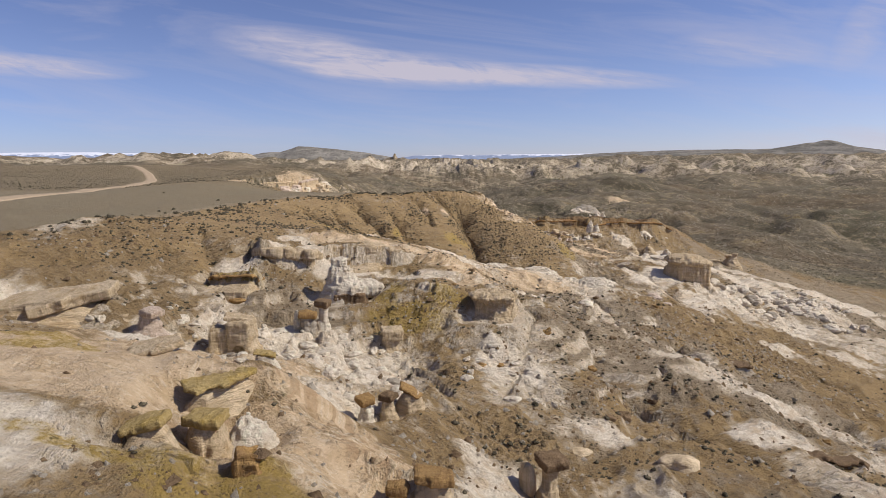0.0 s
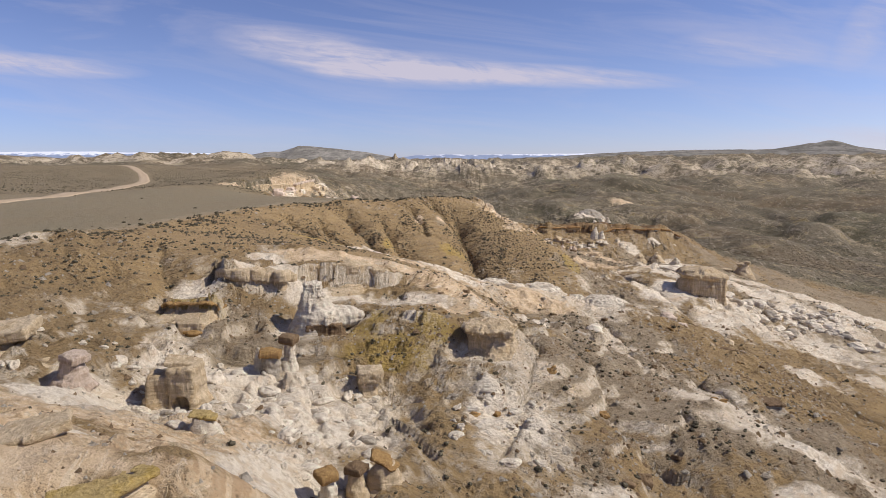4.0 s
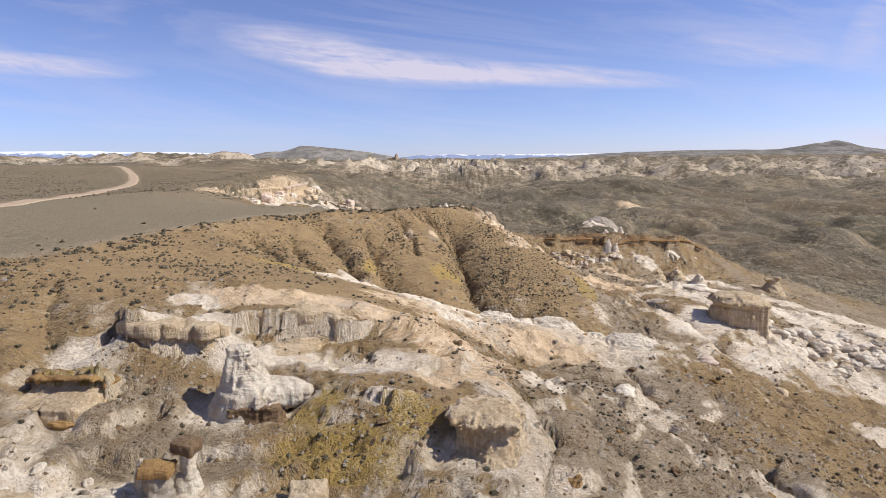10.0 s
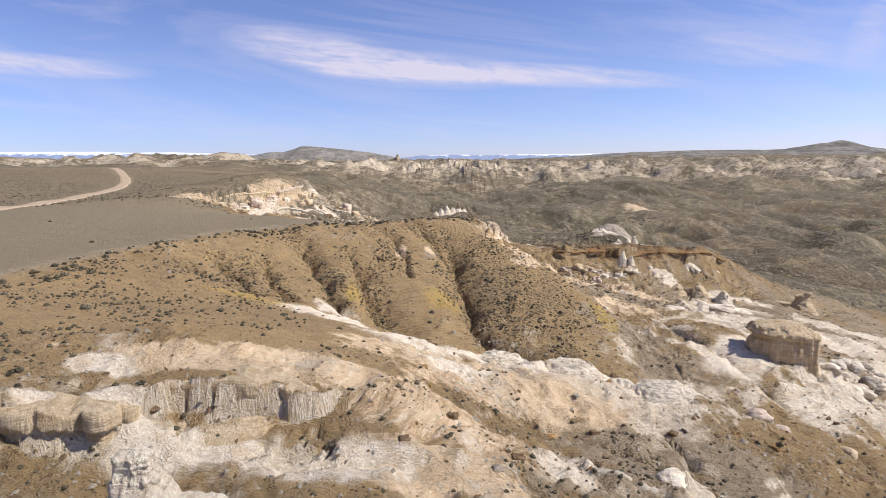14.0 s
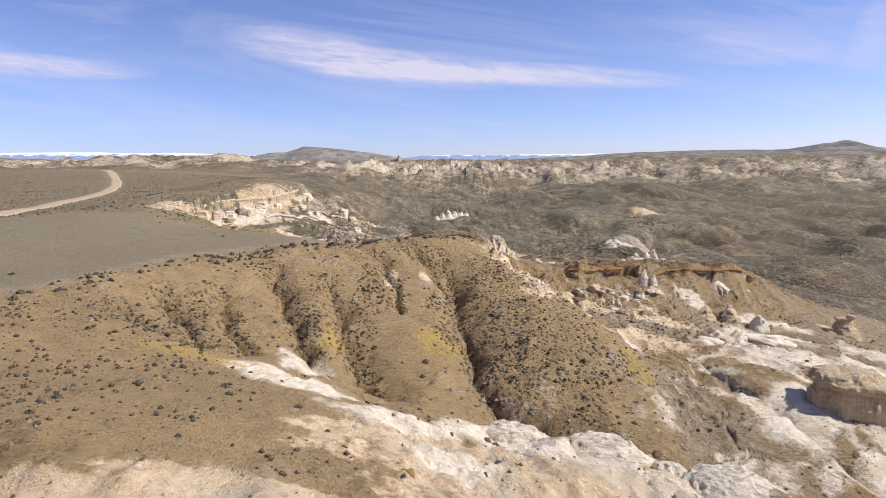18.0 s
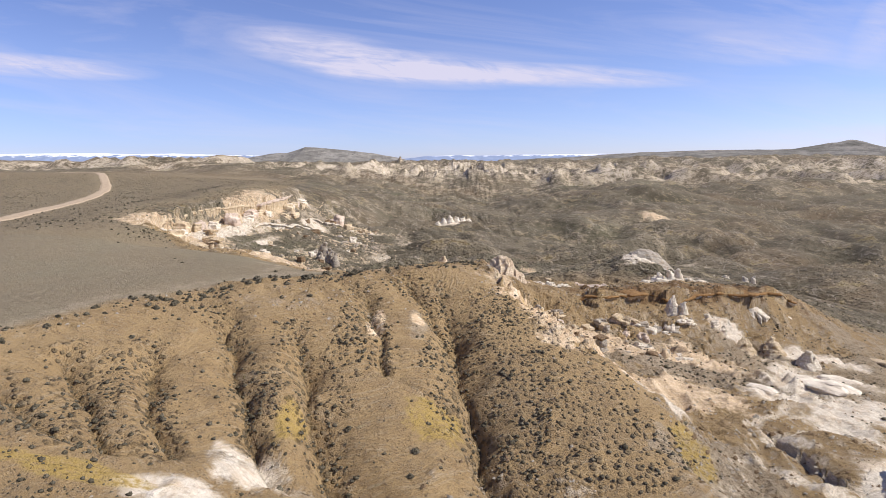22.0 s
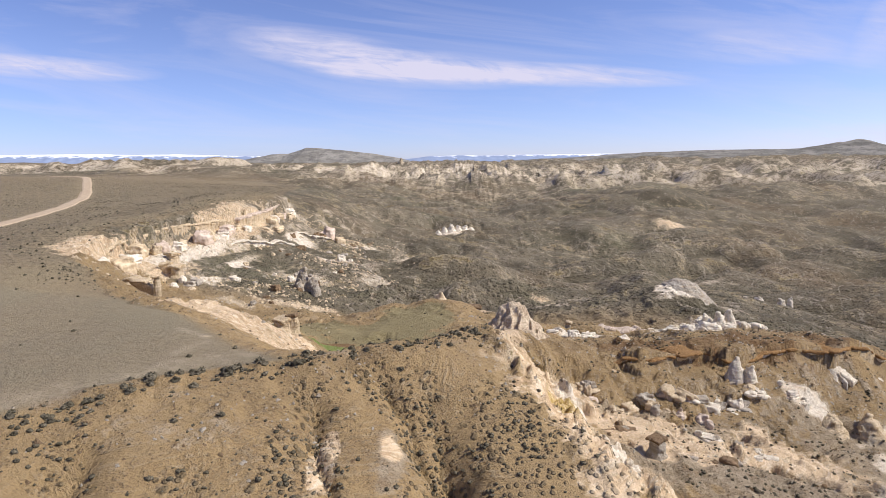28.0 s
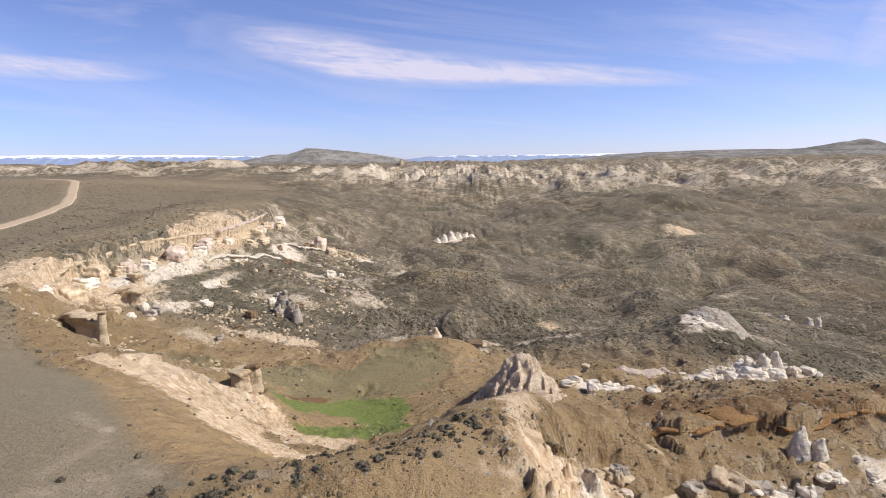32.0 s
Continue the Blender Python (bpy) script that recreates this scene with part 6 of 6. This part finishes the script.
part("dome", sculpt([("cone", (0, 0, 0.4 * dh), (8.6, 3.6, 0.4 * dh), 0.8), ("ball", (0, 0, 0.7 * dh), (3.9, 3.3, 0.3 * dh), 0.6)], 0.25, seed(), 0.4, 0.3, 0.3, 1.8, keep=(0, dh)), GREY, dome)
for wx, wy, ww, wt in ((52.0, 214, 2.6, -19.0), (54.2, 213.4, 2.4, -18.4), (56.4, 214.4, 2.6, -18.2), (55.0, 215.6, 2.2, -19.0), (58.0, 213.0, 2.0, -20.2), (50.0, 213.2, 2.0, -20.4)):
    pinnacle(wx, wy, ww, wt, 3.6, "knobbed white claystone pinnacle of a cluster", group="white pinnacles", name="pinnacle")
ledge("rock_ledge", [(31.5, 217.5), (37, 216), (43, 218)], [-19.4, -19.0, -19.6], 3.4, "brown and pink cliff beside white claystone", PINK, PINK, 0.2, 3.0, 0.5, recess=0.2, block=2.2)
for k in range(46):
    bx, by = (rnd.gauss(52, 4.5), rnd.gauss(212.5, 2.2)) if k < 32 else (rnd.gauss(27, 3.0), rnd.gauss(204.5, 1.3))
    bw = rnd.uniform(1.0, 3.0)
    boulder(bx, by, bw, bw * rnd.uniform(0.4, 0.9), "knobbed white claystone lump", WHITE, rnd.uniform(0.6, 1.0), rnd.uniform(0, 180), square=rnd.choice((2.4, 2.4, 3.4)), group="white claystone lumps", name="claystone_lump", category="rock lump")
for rx, ry, rw in ((111, 322, 3.2), (114.5, 320, 4.6), (117, 323, 2.2), (122, 319, 3.6), (127, 322, 2.6)):
    pinnacle(rx, ry, rw, -41.6 + 0.4 * rw, 3.4, "white pinnacle in the valley", group="white pinnacles", name="pinnacle")

# the far rim: pillars, blocks and columns of its cliff
hoodoo(-52.5, 216, 1.5, -12.4, 6.2, "tall cream pillar with a flat cap", CREAM, CREAM, 0.1, 0.9, 0.95)
ledge("rock_ledge", [(-60, 216.5), (-57, 215.8), (-53.8, 216)], [-12.8, -12.9, -13.0], 4.6, "buff ledge with a dark hollow beside a pillar", CREAM, CREAM, 0.6, 3.5, 0.6, hug=False, recess=0.2)
hoodoo(-23.0, 197.6, 3.2, -15.6, 4.2, "cream knob at the end of a spur", CREAM, CREAM, 0.2, 0.9, 0.85)
hoodoo(-21.6, 198.2, 2.2, -15.2, 4.6, "cream pillar with a brown cap at the end of a spur", BROWN, CREAM, 0.16, 0.9, 0.85)
boulder(-45.3, 210, 3.0, 1.6, "white boulder in a grassy hollow", WHITE)
boulder(-43.4, 209.4, 1.8, 1.0, "small white boulder in a grassy hollow", WHITE)
for hx, hy, hw, ht in ((-37.0, 263, 3.0, -19.6), (-35.4, 261, 3.2, -18.4), (-33.2, 260, 2.8, -20.4), (-31.6, 258, 2.4, -21.4), (-36.2, 259, 2.4, -21.2)):
    pinnacle(hx, hy, hw, ht, 4.6, "rounded pale knob of a rocky rib", GREY, group="pale knobs", name="rock_hump")
for sx, sy, sw, st in ((-67, 250, 3.2, -15.4), (-64, 249, 3.4, -15.8), (-71, 262, 3.6, -14.8)):
    hoodoo(sx, sy, sw, st, 4.6, "cream stump standing out of the cliff", CREAM, CREAM, 0.25, 0.9, 1.0, group="cliff stumps", name="rock_stump")
boulder(-53, 376, 6.0, 6.4, "brown rock tower on the far slope", PINK, 0.8, 10, square=3.4, group="rock towers", name="rock_tower", category="rock tower")
boulder(-47, 372, 4.6, 4.2, "pale brown rock tower on the far slope", CREAM, 0.9, 30, square=3.4, group="rock towers", name="rock_tower", category="rock tower")
for tx0, ty0, tw, tt in ((-6, 471, 4.0, 2.6), (-2, 473, 5.0, 4.4), (2, 474, 5.5, 5.0), (6, 476, 5.0, 3.8), (10, 479, 6.0, 3.0), (14, 482, 5.0, 2.2)):
    pinnacle(tx0, ty0, tw, float(height(tx0, ty0)) - EYE + tt, 2.0, "white tooth of a far ridge", group="white teeth", name="pinnacle")
rnd = random.Random(41)
CLIFF_LINE = [(-70, 224), (-77, 250), (-80, 270), (-80, 290), (-75, 315), (-70, 342), (-74, 370), (-80, 410)]
for k in range(26):
    cy = 228 + 180 * k / 26 + rnd.uniform(-2, 2)
    cx0 = float(np.interp(cy, [q[1] for q in CLIFF_LINE], [q[0] for q in CLIFF_LINE])) + rnd.uniform(0.0, 5.0)
    wide = rnd.uniform(2.4, 5.4)
    boulder(cx0, cy, wide, wide * rnd.uniform(0.6, 1.0), "cream buttress standing against the far cliff", rnd.choice((CREAM, CREAM, WHITE, PINK)), rnd.uniform(0.7, 1.3), rnd.uniform(-30, 30), square=3.4, group="cliff buttresses", name="buttress", category="rock buttress")
ledge("cliff", [(-76, 240), (-79, 250), (-81.6, 262)], [-10.6, -10.4, -10.6], 4.5, "short pale cliff below the plateau rim", CREAM, CREAM, 0.4, 5.0, 1.0, "cliff")
ledge("cliff", [(-82, 268), (-82, 282), (-80.5, 294), (-78, 306), (-75, 318)], [-10.4, -10.2, -10.4, -10.8, -10.4], 6.5, "fluted pale cliff with a rusty rim", CREAM, CREAM, 0.15, 5.0, 1.0, "cliff")
ledge("cliff", [(-74, 323), (-71.5, 336), (-71, 348), (-74, 362), (-77.5, 380), (-81, 400)], [-10.6, -10.2, -10.4, -10.6, -10.8, -11], 6.0, "long fluted white cliff with a rusty rim", PINK, CREAM, 0.15, 5.0, 1.0, "cliff")
ledge("rock_ledge", [(-70, 300), (-66, 312), (-61, 322), (-56, 330)], [-17.4, -17.6, -18.0, -18.8], 3.0, "pale lower ledge under the far cliff", WHITE, WHITE, 0.4, 4.0, 0.8)
ledge("rock_ledge", [(-62, 350), (-57, 362), (-50, 372), (-42, 380)], [-17.4, -17.4, -18.0, -19.0], 3.4, "broken lower ledge beside the brown tower", WHITE, GREY, 0.4, 4.0, 0.8)
rnd = random.Random(5)
for k in range(70):
    cy = rnd.uniform(225, 400)
    cx0 = rnd.uniform(-64, -34) + 0.05 * (cy - 270)
    size = rnd.uniform(1.0, 3.4)
    boulder(cx0, cy, size, size * rnd.uniform(0.5, 0.9), "pale fallen block below the far cliff", rnd.choice((WHITE, CREAM, GREY, BROWN)), 0.8, rnd.uniform(0, 90), square=rnd.choice((2.4, 3.2)), rough=0.28, group="fallen blocks", name="fallen_block")

# white boulders in rows along the lower slope
rnd = random.Random(9)
for k in range(150):
    u, v = rnd.random(), rnd.gauss(0, 1)
    bx = 60 + 34 * u + 2.5 * v
    by = 133 - 6 * math.sin(3 * u) + 14 * (rnd.random() - 0.5) + 18 * u * rnd.random()
    s = rnd.uniform(1.2, 3.4)
    boulder(bx, by, s, s * 0.55, "rounded white clay boulder of a jumbled field", WHITE if rnd.random() < 0.8 else GREY, rnd.uniform(0.6, 1), rnd.uniform(0, 180), group="white boulder field")
for zone, count, x0, x1, y0, y1, big in ((0, 190, -23, -3.5, 46, 62, 2.3), (1, 50, 2, 11, 52, 61, 1.8), (2, 30, -34, -22, 50, 60, 2.0)):
    for k in range(count):
        bx, by = rnd.uniform(x0, x1), rnd.uniform(y0, y1)
        s = rnd.uniform(0.6, big) * rnd.uniform(0.7, 1.0)
        boulder(bx, by, s, s * rnd.uniform(0.3, 0.55), "knobbly white clay lump", WHITE if rnd.random() < 0.85 else GREY, rnd.uniform(0.45, 0.9), rnd.uniform(0, 180), group="clay lumps", name="clay_lump", category="clay lump")
for k in range(90):
    bx, by = rnd.uniform(0, 52), rnd.uniform(42, 112)
    s = rnd.uniform(0.35, 1.1)
    boulder(bx, by, s, s * 0.5, "loose brown stone on the drab slope", rnd.choice((BROWN, BROWN, ORANGE, GREY)), rnd.uniform(0.6, 1), rnd.uniform(0, 180), square=3.2, group="loose stones", name="stone", category="stone")


# ---- sagebrush ----
def clump(sd, size, spikes):
    """A low ragged bush: a lumpy cushion with leafy tufts on it."""
    rnd = random.Random(sd)
    bm = bmesh.new()
    bmesh.ops.create_icosphere(bm, subdivisions=size, radius=0.5)
    for v in bm.verts:
        v.co *= 1 + 0.5 * noise.noise(2.3 * v.co + Vector((sd, 0, 0))) + 0.3 * rnd.uniform(-1, 1)
        v.co.z = max(v.co.z, -0.12) * 0.8 + 0.1
    for _ in range(spikes):
        a, e, r = rnd.uniform(0, 6.28), rnd.uniform(0.15, 1.5), rnd.uniform(0.38, 0.55)
        p = Vector((math.cos(a) * math.cos(e), math.sin(a) * math.cos(e), 0.75 * math.sin(e))) * r
        side = Vector((-math.sin(a), math.cos(a), 0.3 * rnd.uniform(-1, 1))) * rnd.uniform(0.04, 0.09)
        tip = p * rnd.uniform(1.25, 1.6) + Vector((0, 0, 0.08))
        bm.faces.new([bm.verts.new(q) for q in (p - side, p + side, tip + 0.4 * side, tip - 0.4 * side)])
    me = bpy.data.meshes.new("foliage")
    bm.to_mesh(me)
    bm.free()
    return me


def field(name, xs, ys, sizes, kinds, label, mat):
    """Many bushes as one object."""
    vs, fs, base = [], [], 0
    shapes = []
    for k in range(kinds):
        me = clump(300 + k, 1, 6)
        co = np.empty(len(me.vertices) * 3)
        me.vertices.foreach_get("co", co)
        me.calc_loop_triangles()
        tri = np.empty(len(me.loop_triangles) * 3, np.int32)
        me.loop_triangles.foreach_get("vertices", tri)
        shapes.append((co.reshape(-1, 3), tri.reshape(-1, 3)))
        bpy.data.meshes.remove(me)
    gen = np.random.default_rng(4)
    zs = height(xs, ys)
    turn, flat, pick = gen.uniform(0, 6.28, len(xs)), gen.uniform(0.75, 1.15, len(xs)), gen.integers(0, kinds, len(xs))
    for k in range(kinds):
        co, tri = shapes[k]
        w = np.where(pick == k)[0]
        c, s = np.cos(turn[w])[:, None], np.sin(turn[w])[:, None]
        d = sizes[w][:, None]
        x = (co[:, 0] * c - co[:, 1] * s) * d + xs[w][:, None]
        y = (co[:, 0] * s + co[:, 1] * c) * d + ys[w][:, None]
        z = co[:, 2] * d * flat[w][:, None] + zs[w][:, None]
        vs.append(np.stack([x, y, z], -1).reshape(-1, 3))
        fs.append((tri[None] + (np.arange(len(w)) * len(co))[:, None, None]).reshape(-1, 3) + base)
        base += len(w) * len(co)
    v, f = np.concatenate(vs), np.concatenate(fs)
    me = bpy.data.meshes.new(name)
    me.vertices.add(len(v))
    me.vertices.foreach_set("co", v.ravel())
    me.loops.add(f.size)
    me.loops.foreach_set("vertex_index", f.ravel().astype(np.int32))
    me.polygons.add(len(f))
    me.polygons.foreach_set("loop_start", np.arange(0, f.size, 3))
    me.update(calc_edges=True)
    me.materials.append(mat)
    return tagged(new(name, me), label, "sagebrush", kind="stuff")


gen = np.random.default_rng(12)


def sow(count, x0, x1, y0, y1, keep):
    xs, ys = gen.uniform(x0, x1, count), gen.uniform(y0, y1, count)
    ok = gen.random(count) < keep(xs, ys)
    return xs[ok], ys[ok]


bare = np.clip(np.maximum.reduce([clay, 0.75 * peach, pad, green, 0.6 * pale_green]), 0, 1)
rim_d, _ = beside([tuple(p) for p in RIM[:13]], XX, YY)


def hill_keep(x, y):
    d = 0.09 + 0.42 * patches(x, y, [(-38, 76, 18, 24), (-30, 104, 16, 16), (10, 88, 16, 14), (30, 70, 18, 22), (85, 160, 30, 34), (40, 168, 24, 16), (50, 200, 34, 12), (24, 56, 20, 14), (12, 46, 10, 8)], 0.4) + 0.85 * sampled(sage, x, y) + 0.5 * np.exp(-(sampled(rim_d, x, y) / 2.5) ** 2)
    return np.clip(d * (1 - sampled(bare, x, y)) * np.clip(0.45 + 1.3 * fbm(x, y, 6, 4, 160, 0.6), 0.05, 2), 0, 1)


hx, hy = sow(150000, -62, 112, 20, 240, hill_keep)
hs = 0.13 + 0.36 * gen.random(len(hx)) ** 2.2 + np.where(gen.random(len(hx)) < 0.06, 0.2, 0.0)
field("sagebrush_slope", hx, hy, hs, 6, "scattered low grey-green sagebrush on the slopes", SAGE)
vx, vy = sow(29000, -90, 330, 190, 560, lambda x, y: np.clip((0.12 + 0.8 * sampled(sage, x, y)) * (1 - sampled(bare, x, y)) * (0.55 + 0.8 * fbm(x, y, 18, 3, 161)) * (1 - 0.5 * step(300, 560, y)), 0, 1))
field("sagebrush_valley", vx, vy, gen.uniform(0.3, 0.68, len(vx)), 5, "dark sagebrush over the valley floor", SAGE)
px0, py0 = sow(16000, -330, -30, 60, 620, lambda x, y: np.clip(sampled(on_top, x, y) * (1 - 0.985 * sampled(pad, x, y)) * (0.3 + 0.7 * fbm(x, y, 20, 3, 162)) * step(4, 8, sampled(road_d, x, y)), 0, 1))
field("sagebrush_plateau", px0, py0, gen.uniform(0.35, 0.75, len(px0)), 5, "low sagebrush across the level plateau", SAGE)

# the bushes nearest the flight, one by one
BUSHES = []
for k in range(5):
    bush = thing("sagebrush", "ragged grey-green sagebrush growing on bare soil", "bush", (0, 0, -500), 0, "sagebrush near the flight")
    part("foliage", clump(40 + k, 2, 60), SAGE, bush)
    stems = bmesh.new()
    for j in range(7):
        a = j * 0.9 + k
        r = bmesh.ops.create_cone(stems, segments=4, radius1=0.022, radius2=0.008, depth=0.5, cap_ends=True)
        bmesh.ops.transform(stems, matrix=pose(0.1 * math.cos(a), 0.1 * math.sin(a), 0.12, 38 * math.sin(a), -38 * math.cos(a), 0), verts=r["verts"])
    me = bpy.data.meshes.new("stems")
    stems.to_mesh(me)
    stems.free()
    part("stems", me, TWIG, bush, "woody grey stems")
    BUSHES.append(bush)
nxs, nys = sow(5000, -52, 14, 40, 172, lambda x, y: np.clip((0.04 + np.exp(-(sampled(rim_d, x, y) / 2.0) ** 2)) * (1 - 0.8 * sampled(bare, x, y)), 0, 1))
for k, (x, y) in enumerate(zip(nxs[:285], nys[:285])):
    s = float(gen.uniform(0.28, 0.6)) * (1.4 if k % 9 == 0 else 1) * (1.35 if sampled(rim_d, x, y) < 2.5 else 1)
    m = pose(float(x), float(y), float(height(x, y)) - 0.04, 0, 0, float(gen.uniform(0, 360))) @ Matrix.Diagonal((s, s, s * 0.85, 1))
    if k < 5:
        BUSHES[k].matrix_world = m
    else:
        b = copy_thing(BUSHES[k % 5], Matrix.Identity(4))
        b.matrix_world = m


# loose stones too many to count
def scree(name, xs, ys, sizes, mat, label):
    """Small angular stones as one object."""
    g = np.random.default_rng(len(xs))
    base = np.array([(0.5, 0, 0), (0.1, 0.5, 0), (-0.5, 0.12, 0), (-0.1, -0.5, 0), (0.22, 0.12, 0.34), (-0.2, -0.12, 0.3)])
    tris = np.array([(0, 1, 4), (1, 5, 4), (1, 2, 5), (2, 3, 5), (3, 4, 5), (3, 0, 4)])
    n = len(xs)
    v = np.repeat(base[None], n, 0) * (1 + 0.5 * g.uniform(-1, 1, (n, 6, 3)))
    a = g.uniform(0, 6.28, n)[:, None]
    x, y = v[:, :, 0] * np.cos(a) - v[:, :, 1] * np.sin(a), v[:, :, 0] * np.sin(a) + v[:, :, 1] * np.cos(a)
    d = sizes[:, None]
    v = np.stack([x * d + xs[:, None], y * d + ys[:, None], (v[:, :, 2] * 1.3 - 0.06) * d + height(xs, ys)[:, None]], -1).reshape(-1, 3)
    f = (tris[None] + 6 * np.arange(n)[:, None, None]).reshape(-1, 3)
    me = bpy.data.meshes.new(name)
    me.vertices.add(len(v))
    me.vertices.foreach_set("co", v.ravel())
    me.loops.add(f.size)
    me.loops.foreach_set("vertex_index", f.ravel().astype(np.int32))
    me.polygons.add(len(f))
    me.polygons.foreach_set("loop_start", np.arange(0, f.size, 3))
    me.update(calc_edges=True)
    me.materials.append(mat)
    return tagged(new(name, me), label, "stones", kind="stuff")


rocky = np.clip(cut_up * (1 - 0.75 * np.maximum(clay, peach)) * (0.35 + 0.9 * fbm(XX, YY, 7, 4, 191)) * (0.4 + slope), 0, 1)
rx0, ry0 = sow(90000, -45, 70, 19, 215, lambda x, y: sampled(rocky, x, y) * (1 - 0.4 * step(120, 215, y)))
half = gen.random(len(rx0)) < 0.5
size_of = gen.uniform(0.12, 0.42, len(rx0)) * np.where(gen.random(len(rx0)) < 0.08, 2.0, 1.0)
scree("brown_scree", rx0[half], ry0[half], size_of[half], BROWN, "loose brown stones strewn over the slopes")
scree("pale_scree", rx0[~half], ry0[~half], size_of[~half], GREY, "loose pale clay chips strewn over the slopes")
fx0, fy0 = sow(20000, -80, 10, 200, 420, lambda x, y: np.clip(0.6 * (1 - sampled(on_top, x, y)) * step(-0.1, 0.3, fbm(x, y, 14, 4, 193)) * (1 - step(-45, -10, x)), 0, 1))
scree("cliff_rubble", fx0, fy0, gen.uniform(0.3, 1.1, len(fx0)), CREAM, "pale rubble under the far cliffs")
